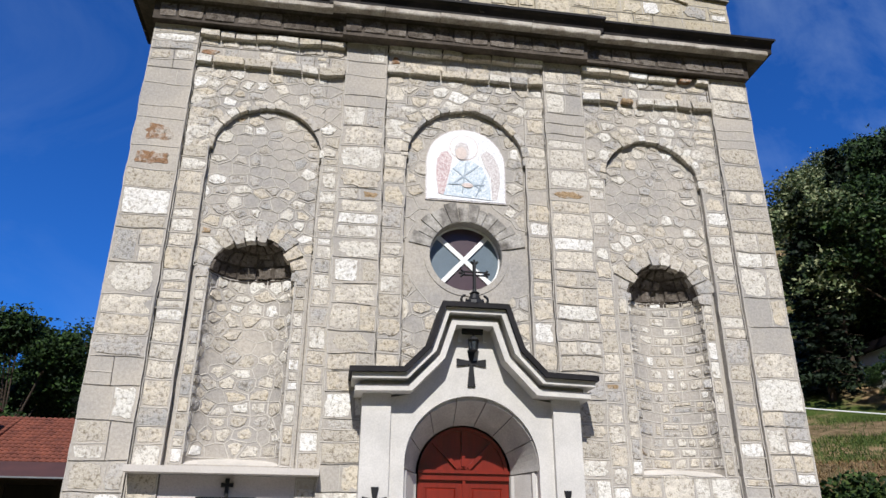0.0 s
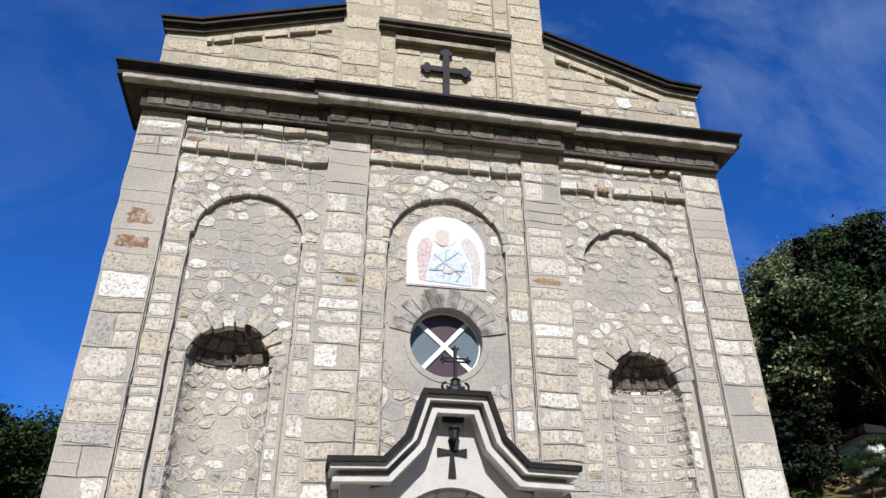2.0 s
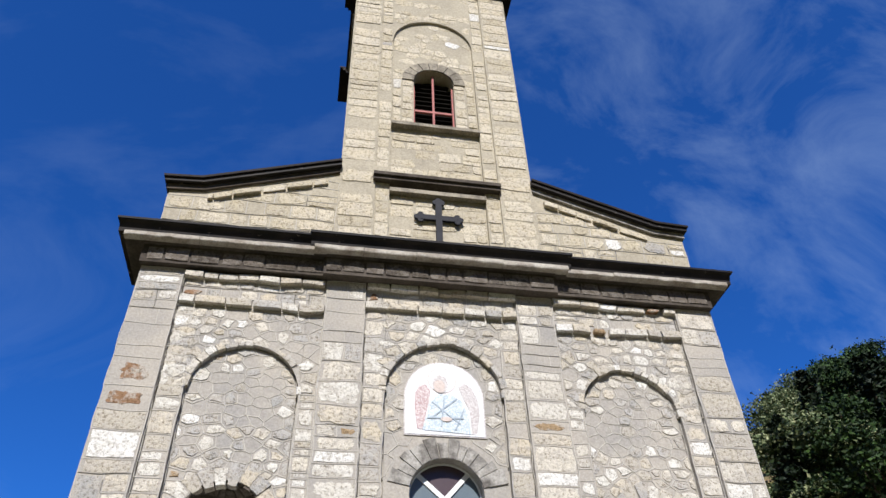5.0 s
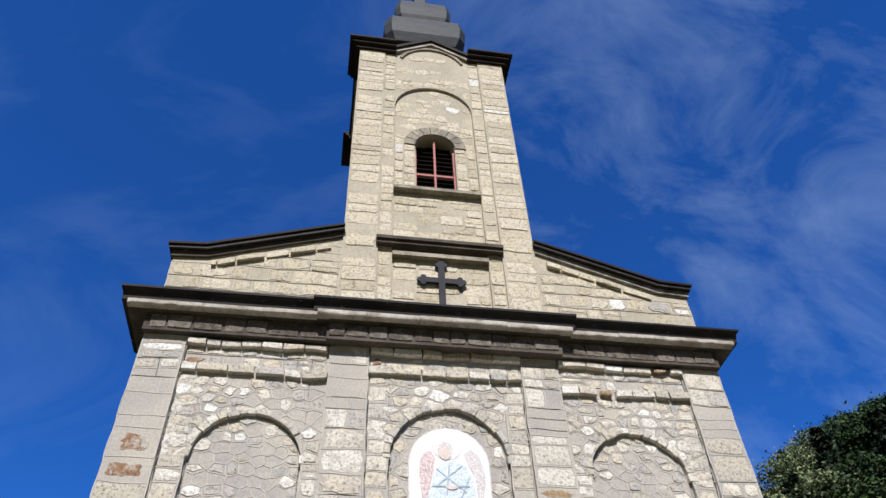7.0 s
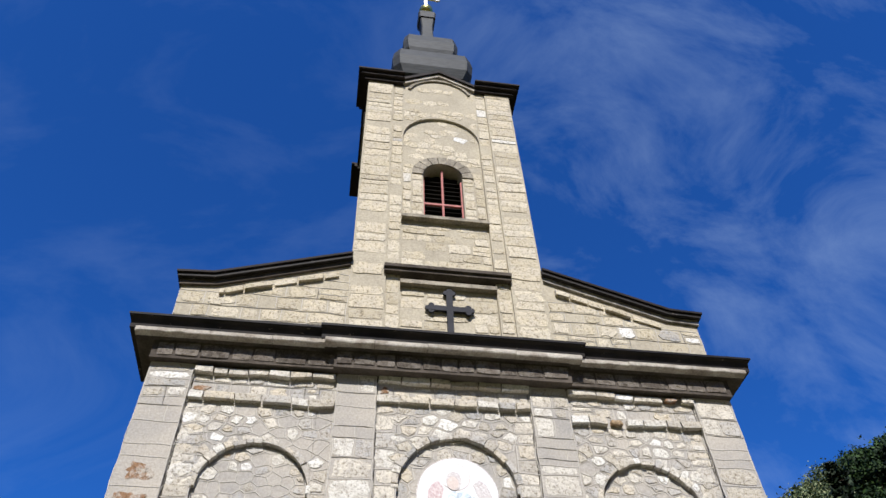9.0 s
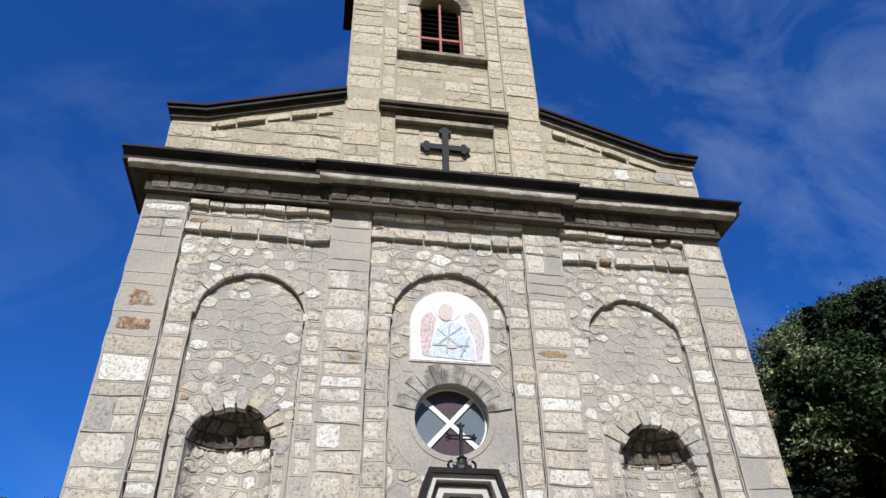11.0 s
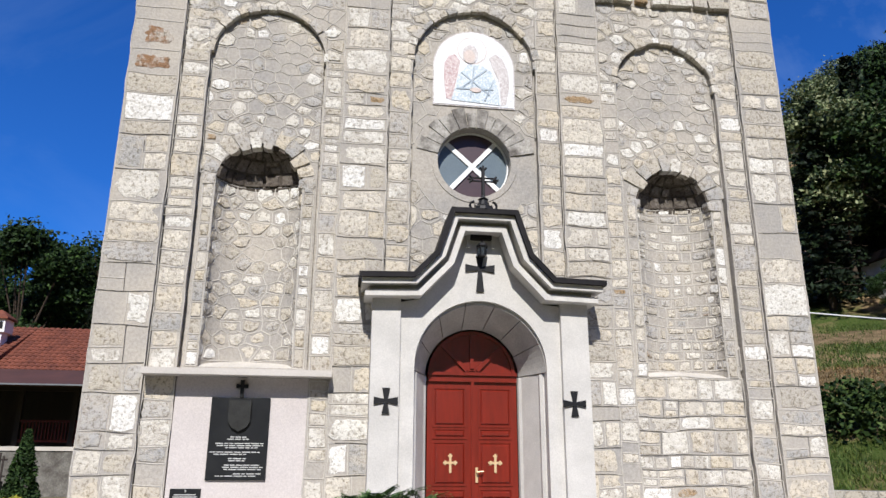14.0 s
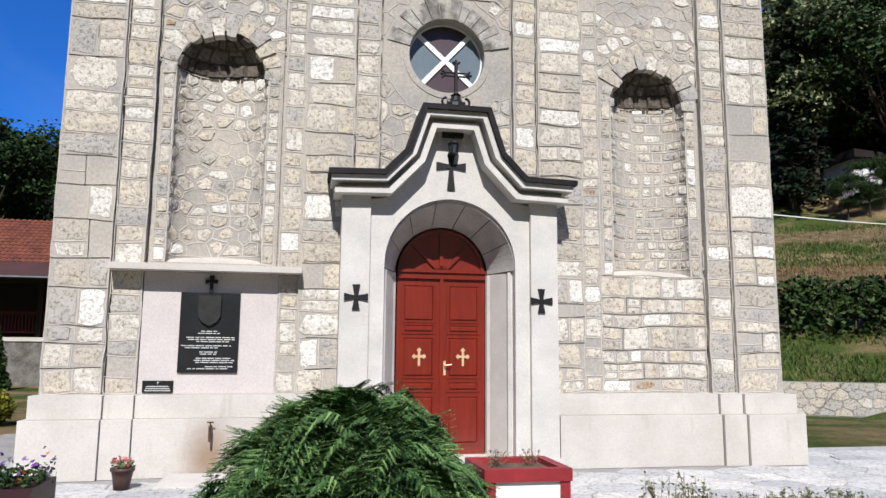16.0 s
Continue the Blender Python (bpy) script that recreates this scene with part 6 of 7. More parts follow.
# ---- stones ----
STONE_STOPS = ((0.0, (0.57, 0.51, 0.415)), (0.2, (0.62, 0.57, 0.485)), (0.4, (0.48, 0.435, 0.36)), (0.55, (0.65, 0.62, 0.56)), (0.70, (0.58, 0.54, 0.47)), (0.84, (0.55, 0.485, 0.38)), (0.92, (0.42, 0.385, 0.33)))
WHITE_STOPS = ((0.0, (0.74, 0.72, 0.68)), (0.4, (0.67, 0.645, 0.59)), (0.7, (0.62, 0.585, 0.52)))
GREY_STOPS = ((0.0, (0.42, 0.40, 0.375)), (0.35, (0.37, 0.358, 0.338)), (0.7, (0.46, 0.435, 0.40)))
RUST_STOPS = ((0.0, (0.26, 0.15, 0.085)), (0.5, (0.34, 0.24, 0.14)))
TOWER_STOPS = ((0.0, (0.52, 0.455, 0.335)), (0.25, (0.57, 0.50, 0.375)), (0.5, (0.46, 0.40, 0.29)), (0.7, (0.59, 0.525, 0.405)))
# the last kind is darkened for shade: frieze and niche hoods
ISLAND = [rubble_material("limestone", STONE_STOPS, False), rubble_material("white_limestone", WHITE_STOPS, False, 0.25), rubble_material("grey_stone", GREY_STOPS, False), rubble_material("rusty_stone", RUST_STOPS, False, 0.9), rubble_material("tower_limestone", TOWER_STOPS, False, 0.35), rubble_material("soot_and_shade_frieze_stone", ((0.0, (0.14, 0.118, 0.10)), (0.5, (0.085, 0.07, 0.058))), False, 0.2)]
PIECE = [rubble_material("limestone_block", STONE_STOPS, True), rubble_material("white_limestone_block", WHITE_STOPS, True, 0.25), rubble_material("grey_stone_block", GREY_STOPS, True), rubble_material("rusty_stone_block", RUST_STOPS, True, 0.9), rubble_material("tower_limestone_block", TOWER_STOPS, True, 0.35), rubble_material("soot_and_shade_block", ((0.0, (0.14, 0.118, 0.10)), (0.5, (0.085, 0.07, 0.058))), True, 0.2)]
rng = random.Random(7)
# stones that stand out: (x, z)
WHITES = ((-4.80, 6.44), (-1.78, 5.73), (1.57, 5.21), (-4.62, 5.25), (-2.85, 4.75), (-1.70, 6.0), (3.75, 4.70), (-4.72, 2.55), (1.1, 4.95), (-4.0, 5.6), (2.9, 1.95), (-3.95, 7.05))
RUSTS = ((-4.75, 7.55), (1.76, 7.29), (-1.2, 9.45), (-4.3, 9.4), (2.9, 1.42), (-1.66, 7.05), (3.75, 9.72))

GREYS = ((-4.7, 8.9), (-4.7, 8.6), (4.7, 8.9), (4.7, 8.55), (-2.5, 8.8), (-2.3, 8.6), (-1.65, 8.95), (-1.65, 9.3), (1.65, 8.9), (1.62, 8.6), (4.15, 4.9), (-4.15, 3.6), (-4.7, 4.4), (-1.65, 8.3), (4.7, 3.7))


# stretches smoothed over with grey cement: x from and to, z from and to, share of hidden stones
CEMENT = ((-3.95, -2.3, 7.0, 7.95, 0.72), (-2.95, -2.0, 7.9, 9.05, 0.85), (-5.1, -4.4, 8.35, 9.2, 0.9), (-2.05, -1.35, 8.2, 9.35, 0.8), (2.3, 3.9, 6.9, 7.7, 0.7), (4.35, 5.1, 8.3, 9.05, 0.9), (1.3, 2.0, 8.3, 9.1, 0.7), (-1.0, 1.0, 6.5, 7.1, 0.5), (-1.0, 1.0, 4.2, 5.4, 0.3), (2.0, 4.35, 7.7, 8.3, 0.3), (-5.1, -4.4, 3.4, 4.6, 0.35), (4.0, 5.1, 5.0, 6.6, 0.35))


def wobble(u, v, amp):
    return u + amp * noise.noise(Vector((u * 2.3, v * 2.3, 3.1))), v + amp * noise.noise(Vector((u * 2.3, v * 2.3, 9.7)))


def courses(x0, x1, z0, z1, hmin, hmax, wmin, wmax):
    """Rectangular blocks in courses of uneven height."""
    cells, z = [], z0
    while z < z1 - 0.02:
        h = rng.uniform(hmin, hmax)
        if z + h > z1 - hmin * 0.7:
            h = z1 - z
        x = x0
        while x < x1 - 0.02:
            w = rng.uniform(wmin, wmax)
            if x + w > x1 - wmin * 0.7:
                w = x1 - x
            if h > 1.3 * hmin and w > wmin and rng.random() < 0.18:
                s = h * rng.uniform(0.4, 0.6)
                cells.append([(x, z), (x + w, z), (x + w, z + s), (x, z + s)])
                cells.append([(x, z + s), (x + w, z + s), (x + w, z + h), (x, z + h)])
            else:
                cells.append([(x, z), (x + w, z), (x + w, z + h), (x, z + h)])
            x += w
        z += h
    return cells


def clip_half(poly, px, pz, nx, nz):
    out = []
    for i, a in enumerate(poly):
        b = poly[(i + 1) % len(poly)]
        da, db = (a[0] - px) * nx + (a[1] - pz) * nz, (b[0] - px) * nx + (b[1] - pz) * nz
        if da <= 0:
            out.append(a)
        if (da < 0 < db) or (db < 0 < da):
            t = da / (da - db)
            out.append((a[0] + (b[0] - a[0]) * t, a[1] + (b[1] - a[1]) * t))
    return out


def rubble(x0, x1, z0, z1, sx, sz):
    """Irregular many-sided cells filling a rectangle."""
    nx, nz = max(1, round((x1 - x0) / sx)), max(1, round((z1 - z0) / sz))
    dx, dz = (x1 - x0) / nx, (z1 - z0) / nz
    seeds = {}
    for j in range(-1, nz + 1):
        for i in range(-1, nx + 1):
            seeds[i, j] = (x0 + (i + 0.5 + 0.5 * (j % 2) - 0.25 + rng.uniform(-0.36, 0.36)) * dx, z0 + (j + 0.5 + rng.uniform(-0.3, 0.3)) * dz)
    cells = []
    k = dx / dz
    for j in range(nz):
        for i in range(nx):
            sxp, szp = seeds[i, j]
            poly = [(x0, z0), (x1, z0), (x1, z1), (x0, z1)]
            for dj in (-2, -1, 0, 1, 2):
                for di in (-2, -1, 0, 1, 2):
                    o = seeds.get((i + di, j + dj))
                    if o and (di or dj) and -1 < i + di < nx and -1 < j + dj < nz:
                        # distances are measured with the height stretched, so that stones lie flat
                        mx, mz = (sxp + o[0]) / 2, (szp + o[1]) / 2
                        poly = clip_half(poly, mx, mz, o[0] - sxp, (o[1] - szp) * k * k * 0.8)
                        if len(poly) < 3:
                            break
                if len(poly) < 3:
                    break
            if len(poly) >= 3:
                cells.append(poly)
    return cells


def push_out(cells, cx, cz, r, upper_only=False):
    """Keeps cells outside a round opening; with upper_only the opening goes on straight down."""
    out = []
    for c in cells:
        mx, mz = sum(p[0] for p in c) / len(c), sum(p[1] for p in c) / len(c)

        def inside(x, z):
            if upper_only and z < cz:
                return abs(x - cx) < r
            return math.hypot(x - cx, z - cz) < r
        if inside(mx, mz):
            continue
        q = []
        for x, z in refine(c, 0.08):
            if inside(x, z):
                if upper_only and z < cz:
                    x = cx + math.copysign(r, x - cx)
                else:
                    d = math.hypot(x - cx, z - cz) or 1
                    x, z = cx + (x - cx) * r / d, cz + (z - cz) * r / d
            if not q or math.hypot(q[-1][0] - x, q[-1][1] - z) > 0.01:
                q.append((x, z))
        if len(q) >= 3:
            out.append(q)
    return out


def keep_in(cells, cx, cz, r):
    """Keeps cells under a round arch."""
    out = []
    for c in cells:
        mx, mz = sum(p[0] for p in c) / len(c), sum(p[1] for p in c) / len(c)
        if mz > cz and math.hypot(mx - cx, mz - cz) > r:
            continue
        q = []
        for x, z in refine(c, 0.08):
            d = math.hypot(x - cx, z - cz)
            if z > cz and d > r:
                x, z = cx + (x - cx) * r / d, cz + (z - cz) * r / d
            if not q or math.hypot(q[-1][0] - x, q[-1][1] - z) > 0.01:
                q.append((x, z))
        if len(q) >= 3:
            out.append(q)
    return out


def refine(c, step):
    q = []
    for i, a in enumerate(c):
        b = c[(i + 1) % len(c)]
        n = max(1, int(math.hypot(b[0] - a[0], b[1] - a[1]) / step))
        for k in range(n):
            q.append((a[0] + (b[0] - a[0]) * k / n, a[1] + (b[1] - a[1]) * k / n))
    return q


def flat(y):
    return lambda u, v, h: (u, y - h, v)


STONES, RIB_V, RIB_F, RIB_SEEN = [], [], [], set()


def lay(cells, to3d, amp=0.018, inset=(0.012, 0.024), high=(0.004, 0.014), ragged=(0.12, 0.52), bare=0.1, mix=(0.73, 0.10, 0.165, 0.005), tower_tone=False, ribs=True, rib_h=0.007, soot_shade=False, tight=False, deep=0.004):
    for c in cells:
        fine = [wobble(u, v, amp) for u, v in refine(c, 0.075)]
        n = len(fine)
        us, vs = [p[0] for p in fine], [p[1] for p in fine]
        cu, cv = sum(us) / n, sum(vs) / n
        hu, hv = (max(us) - min(us)) / 2, (max(vs) - min(vs)) / 2
        if ribs:
            for i in range(n):
                a, b = fine[i], fine[(i + 1) % n]
                key = tuple(sorted(((round(a[0], 2), round(a[1], 2)), (round(b[0], 2), round(b[1], 2)))))
                ln = math.hypot(b[0] - a[0], b[1] - a[1])
                if key in RIB_SEEN or ln < 0.012:
                    continue
                RIB_SEEN.add(key)
                w = rng.uniform(0.006, 0.010)
                nu, nv = -(b[1] - a[1]) / ln * w, (b[0] - a[0]) / ln * w
                k = len(RIB_V)
                for p in (a, b):
                    RIB_V.append(to3d(p[0] + nu, p[1] + nv, -0.002))
                    RIB_V.append(to3d(p[0] + nu * 0.6, p[1] + nv * 0.6, rib_h))
                    RIB_V.append(to3d(p[0] - nu * 0.6, p[1] - nv * 0.6, rib_h))
                    RIB_V.append(to3d(p[0] - nu, p[1] - nv, -0.002))
                for j in range(3):
                    RIB_F.append((k + j, k + j + 1, k + 4 + j + 1, k + 4 + j))
        kind = rng.choices((0, 1, 2, 3), mix)[0]
        for wx, wz in WHITES:
            if abs(wx - cu) < hu and abs(wz - cv) < hv:
                kind = 1
        for wx, wz in RUSTS:
            if abs(wx - cu) < hu and abs(wz - cv) < hv:
                kind = 3
        slab = any(abs(wx - cu) < hu and abs(wz - cv) < hv for wx, wz in GREYS)
        if slab:
            kind = 2
        plain = bare
        for bx0, bx1, bz0, bz1, share in CEMENT:
            if bx0 < cu < bx1 and bz0 < cv < bz1 and not tight:
                plain, slab = max(bare, share), False
        if kind in (0, 2) and not slab and rng.random() < plain:
            continue
        if tower_tone and kind == 0:
            kind = 4
        if soot_shade:
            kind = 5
        if hu < 0.035 or hv < 0.03:
            continue
        d = min(rng.uniform(*inset), 0.3 * min(hu, hv))
        h = rng.uniform(*high)
        bite = 0.0 if slab else rng.uniform(*ragged)
        if kind == 3:
            d, bite = 0.36 * min(hu, hv), max(bite, 0.42)
        rounding = 0.06 + 1.1 * bite
        seed = rng.uniform(0, 90)
        rings = []
        for dd, hh in ((d, -deep), (d + 0.006, h)):
            fu, fv = max(0.2, 1 - dd / hu), max(0.2, 1 - dd / hv)
            ring = []
            for u, v in fine:
                a = math.atan2((v - cv) / hv, (u - cu) / hu)
                f = 1 - bite * (0.42 + 0.9 * noise.noise(Vector((math.cos(a) * 1.3, math.sin(a) * 1.3, seed))) + 0.6 * noise.noise(Vector((math.cos(a) * 3.5, math.sin(a) * 3.5, seed))))
                rr = math.hypot((u - cu) / hu, (v - cv) / hv)
                f *= min(1.0, (max(rr, 0.3)) ** -rounding) * (1 + 0.05 * noise.noise(Vector((u * 23, v * 23, 2.0))))
                if tight:
                    f = 1.0
                ring.append(to3d(cu + (u - cu) * fu * f, cv + (v - cv) * fv * f, hh + (0.006 * noise.noise(Vector((u * 6, v * 6, 1.0))) if hh > 0 else 0)))
            rings.append(ring)
        verts = [p for r in rings for p in r] + [to3d(cu, cv, h + 0.004)]
        faces = []
        for i in range(n):
            i2 = (i + 1) % n
            faces.append((i, i2, n + i2, n + i))
            faces.append((n + i, n + i2, 2 * n))
        STONES.append((kind, verts, faces))


def niche_map(sx):
    def f(s, v, h):
        a = math.pi / 2 - s / NR
        r = NR - h
        return (CX + sx * NX + r * math.cos(a), Y_FIELD + N_DEEP * r * math.sin(a), v)
    return f


BAND1, BAND2 = (9.10, 9.24), (9.64, 9.76)
for sx in (-1, 1):
    def span(a, b):
        return sorted((CX + sx * a, CX + sx * b))
    big = dict(amp=0.035, inset=(0.006, 0.018), high=(0.001, 0.010), ragged=(0.02, 0.34), bare=0.08, mix=(0.78, 0.09, 0.125, 0.005))
    lay(courses(*span(4.37, 5.06), 1.32, 9.78, 0.20, 0.52, 0.30, 0.72), flat(Y_PIL), **big)
    lay(courses(*span(3.97, 4.35), 1.32, 9.08, 0.18, 0.40, 0.3, 0.5), flat(Y_STEP), **big)
    lay(courses(*span(1.34, 1.99), 1.32 if sx > 0 else 1.32, 9.78, 0.19, 0.44, 0.26, 0.66), flat(Y_PIL), **big)
    lay(courses(*span(0.98, 1.32), 4.2, 9.08, 0.20, 0.42, 0.3, 0.4), flat(Y_STEP), **big)
    low = 1.32 if sx > 0 else 2.96
    lay(courses(*span(2.01, 2.27), low, 7.6, 0.16, 0.34, 0.2, 0.3), flat(Y_STEP), **big)
    if sx < 0:
        lay(courses(*span(2.01, 2.25), 1.32, 2.84, 0.16, 0.40, 0.2, 0.3), flat(Y_STEP), **big)
    # field round the niche
    fld = rubble(*span(2.29, 3.95), 3.0, 8.45, 0.25, 0.175)
    fld = keep_in(push_out(fld, CX + sx * NX, N_SPRING, NR + 0.17, True), CX + sx * NX, A_SPRING, AR - 0.02)
    fld = [c for c in fld if not (min(p[1] for p in c) < N_SPRING and abs(sum(p[0] for p in c) / len(c) - CX - sx * NX) < NR)]
    up = [c for c in fld if 6.95 < sum(p[1] for p in c) / len(c) < 7.85]
    lay([c for c in fld if c not in up], flat(Y_FIELD), bare=0.14, mix=(0.58, 0.2, 0.2, 0.02))
    lay(up, flat(Y_FIELD), bare=0.28, mix=(0.20, 0.07, 0.72, 0.01))
    if sx > 0:
        lay(courses(*span(2.29, 3.95), 1.32, 3.0, 0.16, 0.34, 0.18, 0.50), flat(Y_FIELD), amp=0.035, inset=(0.010, 0.020), ragged=(0.02, 0.22), high=(0.001, 0.010), bare=0.02, mix=(0.72, 0.20, 0.06, 0.02))
    # jamb stones beside the niche and voussoirs over it
    for js in (-1, 1):
        a, b = sorted((CX + sx * NX + js * (NR + 0.005), CX + sx * NX + js * (NR + 0.16)))
        lay(courses(a, b, 3.0, N_SPRING, 0.16, 0.32, 0.1, 0.3), flat(Y_FIELD), inset=(0.008, 0.014), ragged=(0.0, 0.2), bare=0.05)
    nv = 12
    vcells = []
    for k in range(nv):
        a0, a1 = -6 + 192 * k / nv, -6 + 192 * (k + 1) / nv
        vcells.append(arc(CX + sx * NX, N_SPRING, NR + rng.uniform(0.16, 0.30), a0, a1, 2) + arc(CX + sx * NX, N_SPRING, NR - rng.uniform(0.0, 0.11), a1, a0, 2))
    lay(vcells, flat(Y_FIELD), amp=0.012, inset=(0.004, 0.010), high=(0.004, 0.03), ragged=(0.0, 0.22), bare=0.0, mix=(0.55, 0.05, 0.39, 0.01), deep=0.13, ribs=False)
    # lining of the niche
    half = NR * math.pi / 2
    lining = courses(-half, half, N_FLOOR + 0.13, N_SPRING + 0.06, 0.12, 0.23, 0.14, 0.40) if sx > 0 else rubble(-half, half, N_FLOOR + 0.13, N_SPRING + 0.06, 0.26, 0.18)
    lay(lining, niche_map(sx), amp=0.035, bare=0.16, high=(0.004, 0.022), inset=(0.012, 0.030), mix=(0.66, 0.16, 0.17, 0.01))

    # dome stones: soot colour made darker to paint the shade inside the hood
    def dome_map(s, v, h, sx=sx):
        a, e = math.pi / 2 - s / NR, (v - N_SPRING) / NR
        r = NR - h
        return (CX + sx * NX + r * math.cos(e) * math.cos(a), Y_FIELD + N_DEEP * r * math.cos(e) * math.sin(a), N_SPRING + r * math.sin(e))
    lay(courses(-half, half, N_SPRING + 0.07, N_SPRING + 0.72, 0.18, 0.26, 0.16, 0.32), dome_map, amp=0.03, bare=0.0, ribs=False, inset=(0.004, 0.012), high=(0.005, 0.055), ragged=(0.0, 0.25), soot_shade=True)
    # spandrel over the blind arch
    sp = push_out(rubble(*span(2.01, 4.35), 7.6, 9.08, 0.27, 0.19), CX + sx * NX, A_SPRING, AR + 0.01, True)
    lay(sp, flat(Y_STEP), bare=0.12, mix=(0.62, 0.15, 0.21, 0.02))
    # string courses and the row between them
    for z0, z1 in (BAND1, BAND2):
        lay(courses(*span(2.01, 4.35), z0, z1, 0.14, 0.2, 0.25, 0.55), flat(Y_STEP), amp=0.05, ribs=False, inset=(0.001, 0.003), ragged=(0.0, 0.035), high=(0.075, 0.11), bare=0.0, mix=(0.74, 0.10, 0.11, 0.05))
    # uneven stones along the edge of the blind arch
    k = 0.0
    edge = []
    while k < 180:
        k2 = min(180.0, k + rng.uniform(7, 17))
        edge.append(arc(CX + sx * NX, A_SPRING, AR + rng.uniform(0.05, 0.13), k, k2, 2) + arc(CX + sx * NX, A_SPRING, AR - rng.uniform(0.0, 0.05), k2, k, 2))
        k = k2
    lay(edge, flat(Y_STEP), amp=0.01, inset=(0.001, 0.006), high=(0.002, 0.025), ragged=(0.0, 0.14), bare=0.0, mix=(0.55, 0.08, 0.36, 0.01), deep=0.075, ribs=False)
    lay(courses(*span(2.01, 4.35), BAND1[1], BAND2[0], 0.17, 0.26, 0.22, 0.45), flat(Y_STEP), bare=0.06)
    # gables beside the tower
    cells = [c for c in courses(*span(1.96, PX - 0.01), 10.32, 12.4, 0.20, 0.36, 0.28, 0.6)
             if max(p[1] for p in c) < 11.60 + max(0.0, (PX - 0.6 - max(abs(p[0] - CX) for p in c)) * 0.345)]
    lay(cells, flat(P_Y), amp=0.035, bare=0.12, ragged=(0.05, 0.4), high=(0.002, 0.012), tower_tone=True, mix=(0.95, 0.03, 0.01, 0.01))
    # a course of rough stones that follows the slope
    xa, cells = 2.15, []
    while xa < PX - 0.75:
        xb = min(xa + rng.uniform(0.25, 0.6), PX - 0.7)
        za, zb = (12.13 - (q - 2.2) * 0.338 for q in (xa, xb))
        cells.append(side(sx, ((xa, za), (xb, zb), (xb, zb + 0.13), (xa, za + 0.13))))
        xa = xb
    lay(cells, flat(P_Y), amp=0.02, ribs=False, inset=(0.001, 0.005), ragged=(0.0, 0.12), high=(0.04, 0.09), bare=0.0, tower_tone=True, mix=(0.96, 0.0, 0.02, 0.02))
    # tower
    tw = dict(amp=0.03, tower_tone=True, mix=(0.985, 0.01, 0.005, 0.0), inset=(0.003, 0.010), high=(0.001, 0.018), ragged=(0.0, 0.22), bare=0.10, ribs=False)
    lay(courses(*span(1.27, 1.94), 10.32, 19.86, 0.24, 0.42, 0.5, 0.7), flat(-0.02), **tw)
    lay(courses(*span(0.98, 1.25), 10.32, 19.86, 0.22, 0.38, 0.26, 0.3), flat(0.03), **tw)
    lay(courses(*span(W_HALF + 0.28, 0.96), W_BOT, W_SPRING, 0.22, 0.38, 0.2, 0.3), flat(0.10), **tw)
    lay(courses(*span(W_HALF + 0.01, W_HALF + 0.27), W_BOT, W_SPRING, 0.22, 0.38, 0.2, 0.3), flat(0.10), **tw)
# middle field
mid = push_out(rubble(CX - 0.96, CX + 0.96, 4.3, 8.75, 0.28, 0.21), CX, OC_Z, OC_R + 0.38)
mid = keep_in(mid, CX, C_SPRING, CR - 0.02)
mid = [c for c in mid if not (7.05 < sum(p[1] for p in c) / len(c) < 8.30 and abs(sum(p[0] for p in c) / len(c) - CX) < 0.66 and math.hypot(sum(p[0] for p in c) / len(c) - CX, max(0, sum(p[1] for p in c) / len(c) - 7.72)) < 0.70)]
lay(mid, flat(Y_FIELD), bare=0.1)
sp = push_out(rubble(CX - 1.32, CX + 1.32, 7.75, 9.26, 0.29, 0.19), CX, C_SPRING, CR + 0.01, True)
sp = [c for c in sp if sum(p[1] for p in c) / len(c) > 9.06 or abs(sum(p[0] for p in c) / len(c) - CX) < 0.97]
lay(sp, flat(Y_STEP), bare=0.1)
for z0, z1 in ((9.27, 9.41), (9.68, 9.80)):
    lay(courses(CX - 1.32, CX + 1.32, z0, z1, 0.12, 0.2, 0.25, 0.5), flat(Y_STEP), amp=0.05, ribs=False, inset=(0.001, 0.003), ragged=(0.0, 0.035), high=(0.075, 0.11), bare=0.0, mix=(0.76, 0.10, 0.12, 0.02))
lay(courses(CX - 1.32, CX + 1.32, 9.41, 9.68, 0.2, 0.3, 0.2, 0.45), flat(Y_STEP), bare=0.05)
k, edge = 0.0, []
while k < 180:
    k2 = min(180.0, k + rng.uniform(6, 15))
    edge.append(arc(CX, C_SPRING, CR + rng.uniform(0.05, 0.13), k, k2, 2) + arc(CX, C_SPRING, CR - rng.uniform(0.0, 0.05), k2, k, 2))
    k = k2
lay(edge, flat(Y_STEP), amp=0.01, inset=(0.001, 0.006), high=(0.002, 0.025), ragged=(0.0, 0.14), bare=0.0, mix=(0.6, 0.08, 0.31, 0.01), deep=0.075, ribs=False)
# frieze stones under the cornice, its shade put into their dark colour
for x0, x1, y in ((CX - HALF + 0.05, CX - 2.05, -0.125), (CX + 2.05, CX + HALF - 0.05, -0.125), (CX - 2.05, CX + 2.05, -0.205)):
    lay(courses(x0, x1, 9.84, 10.13, 0.27, 0.3, 0.28, 0.6), flat(y), amp=0.03, ribs=False, inset=(0.008, 0.016), high=(0.004, 0.016), ragged=(0.0, 0.1), bare=0.0, soot_shade=True)
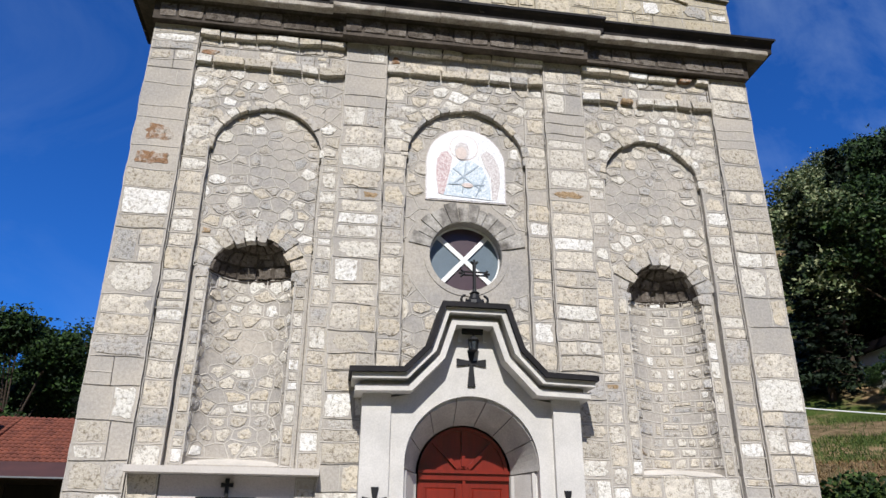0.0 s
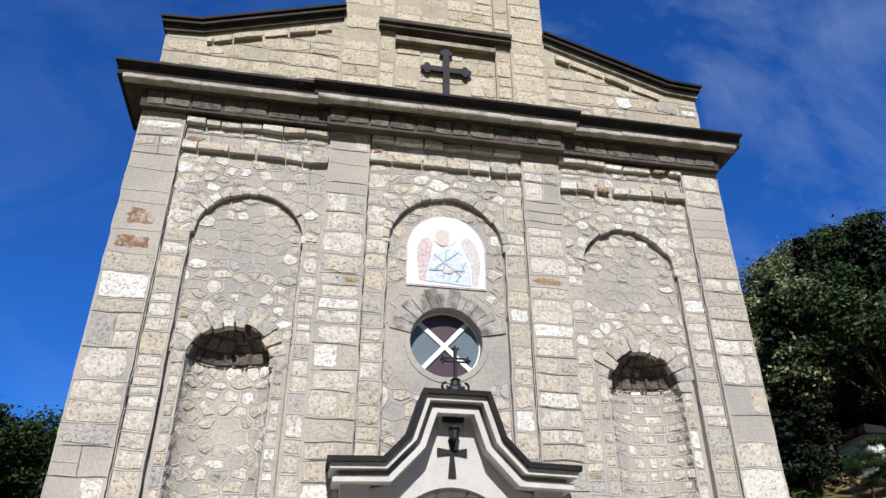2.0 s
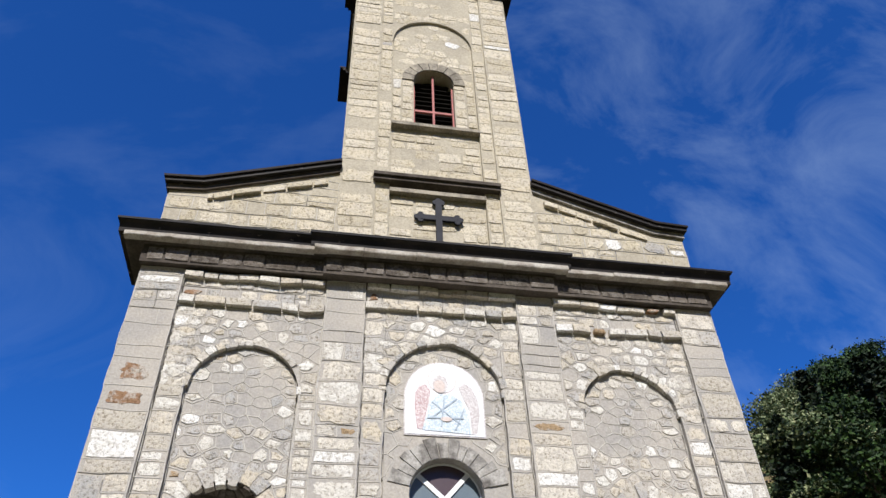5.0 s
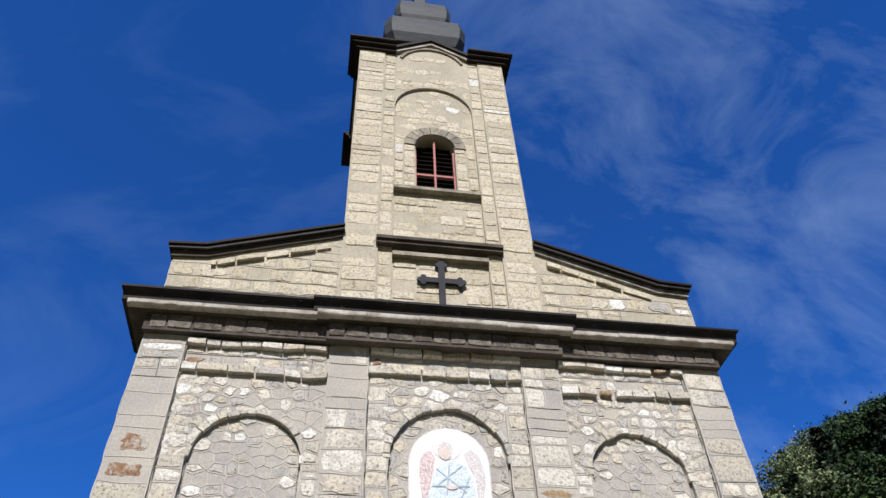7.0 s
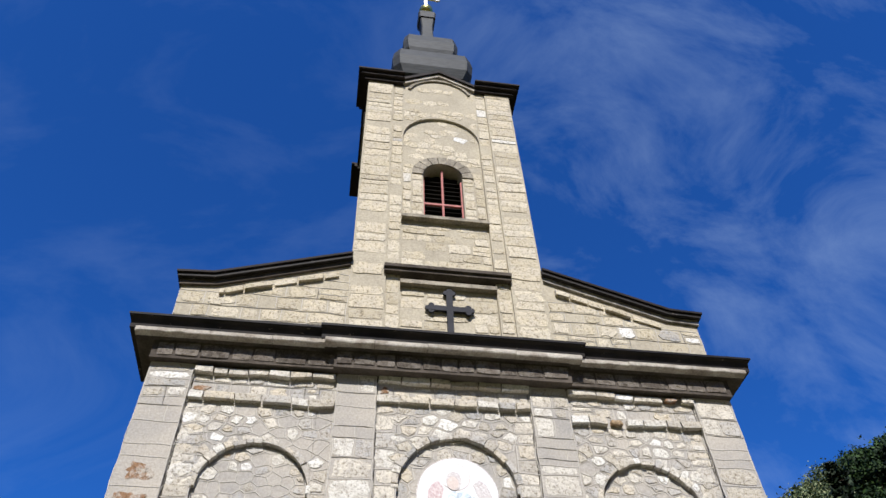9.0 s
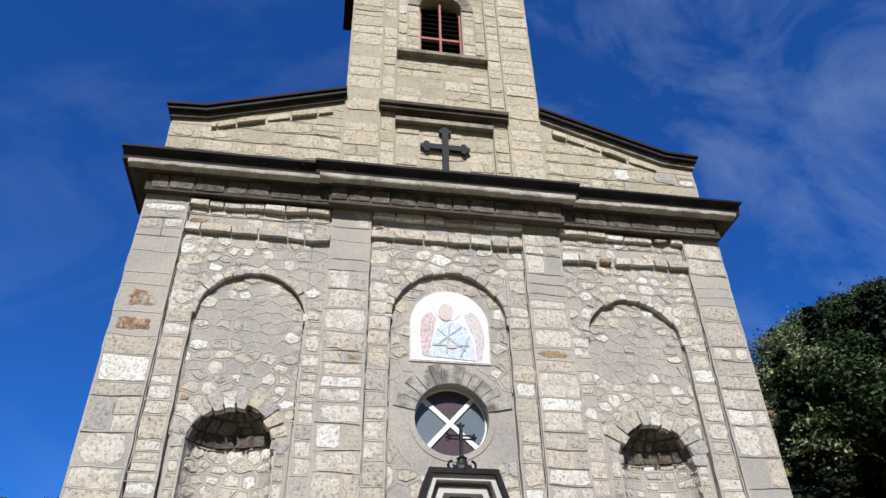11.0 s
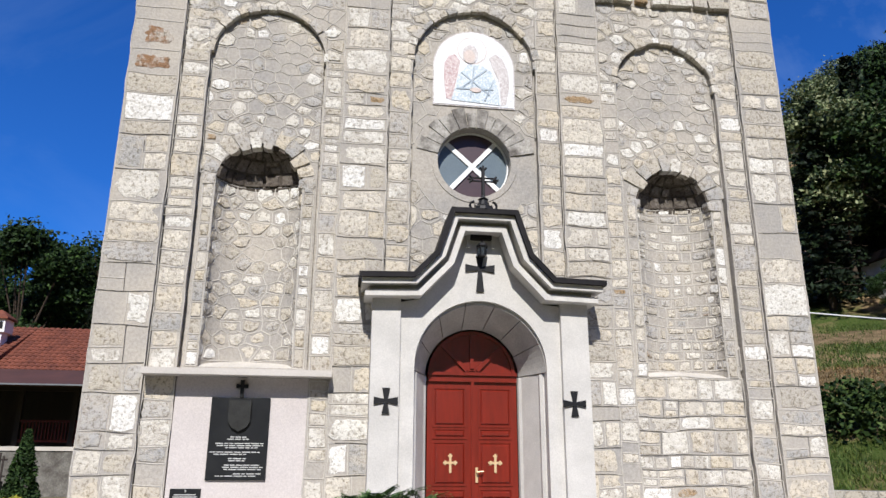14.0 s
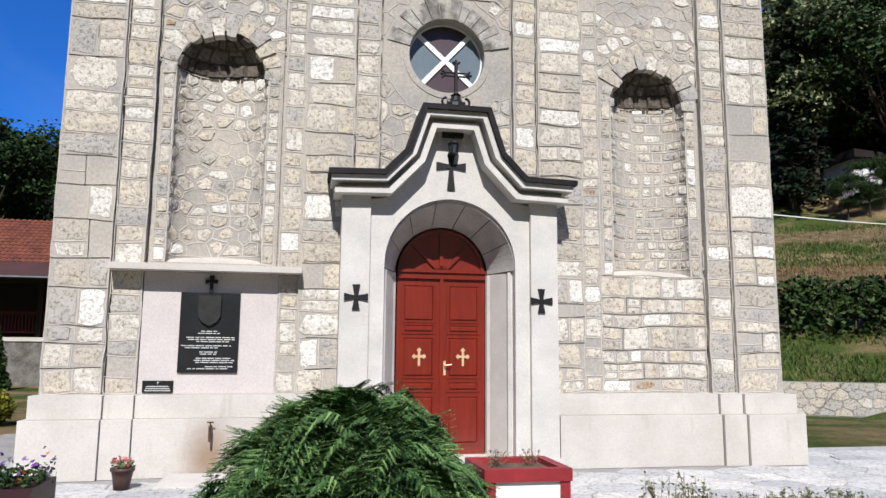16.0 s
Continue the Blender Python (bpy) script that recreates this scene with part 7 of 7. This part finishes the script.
# tower middle
lay([c for c in courses(CX - 0.96, CX + 0.96, 10.32, 12.10, 0.20, 0.36, 0.28, 0.6)], flat(0.10), **tw)
lay(courses(CX - 0.96, CX + 0.96, 12.53, 14.12, 0.16, 0.32, 0.28, 0.6), flat(0.10), **tw)
over = keep_in(push_out(rubble(CX - 0.96, CX + 0.96, W_SPRING, 18.4, 0.34, 0.22), CX, W_SPRING, W_HALF + 0.28), CX, 17.42, 0.95)
plain_tw = dict(tw, bare=0.55, high=(0.0, 0.008))
lay(over, flat(0.10), **plain_tw)
lay(push_out(rubble(CX - 0.96, CX + 0.96, 17.5, 19.9, 0.36, 0.22), CX, 17.42, 0.98, True), flat(0.03), **plain_tw)

# the nearest, in the lower part of the facade, singly; the rest joined
count, rest = 0, [[], [], []]
for kind, verts, faces in STONES:
    low = max(v[2] for v in verts) < 4.05 and verts[-1][1] < 0.2
    if low and count < 300:
        me = bpy.data.meshes.new("stone")
        me.from_pydata(verts, [], faces)
        me.materials.append(PIECE[kind])
        ob = new("stone", me)
        ob.parent = wall
        count += 1
    else:
        k = len(rest[0])
        rest[0].extend(verts)
        rest[1].extend(tuple(i + k for i in f) for f in faces)
        rest[2].extend([kind] * len(faces))
me = bpy.data.meshes.new("stonework")
me.from_pydata(rest[0], [], rest[1])
for m in ISLAND:
    me.materials.append(m)
me.polygons.foreach_set("material_index", rest[2])
ob = new("stonework", me)
ob.parent = wall
tagged(ob, "porous limestone rubble stones set in mortar", kind="stuff")
me = bpy.data.meshes.new("mortar_pointing")
me.from_pydata(RIB_V, [], RIB_F)
me.materials.append(M_RIB)
ob = new("mortar_pointing", me)
ob.parent = wall
tagged(ob, "raised mortar pointing", kind="stuff")

# ---- flagstones ----
flag_no = 0
for c in rubble(-7.1, 8.5, -4.6, 1.3, 0.62, 0.45):
    mx, my = sum(p[0] for p in c) / len(c), sum(p[1] for p in c) / len(c)
    if -5.35 < mx < 5.25 and my > -0.42 or flag_no >= 300:
        continue
    fine = [wobble(u, v, 0.04) for u, v in refine(c, 0.2)]
    n = len(fine)
    cu, cv = sum(p[0] for p in fine) / n, sum(p[1] for p in fine) / n
    verts = []
    top = G + rng.uniform(0.0, 0.008)
    for k, z in ((0.97, G - 0.012), (0.955, top)):
        verts += [(cu + (u - cu) * k, cv + (v - cv) * k, z) for u, v in fine]
    faces = [tuple(range(n, 2 * n))] + [(i, (i + 1) % n, n + (i + 1) % n, n + i) for i in range(n)]
    me = bpy.data.meshes.new("flagstone")
    me.from_pydata(verts, [], faces)
    me.materials.append(M_FLAG)
    ob = new("flagstone", me)
    ob.parent = pavement
    flag_no += 1
# ---- stones of the retaining wall ----
length = (WALL_B - WALL_A).length
for c in rubble(0, length, G, G + 0.84, 0.36, 0.21):
    fine = [wobble(u, v, 0.02) for u, v in refine(c, 0.15)]
    n = len(fine)
    cu, cv = sum(p[0] for p in fine) / n, sum(p[1] for p in fine) / n
    verts = []
    for k, h in ((0.955, -0.01), (0.92, 0.014)):
        for u, v in fine:
            p = WALL_A + along * (cu + (u - cu) * k) + out * h
            verts.append((p.x, p.y, cv + (v - cv) * k))
    faces = [tuple(range(n, 2 * n))] + [(i, (i + 1) % n, n + (i + 1) % n, n + i) for i in range(n)]
    me = bpy.data.meshes.new("stone")
    me.from_pydata(verts, [], faces)
    me.materials.append(M_WALLSTONE)
    ob = new("stone", me)
    ob.parent = low_wall
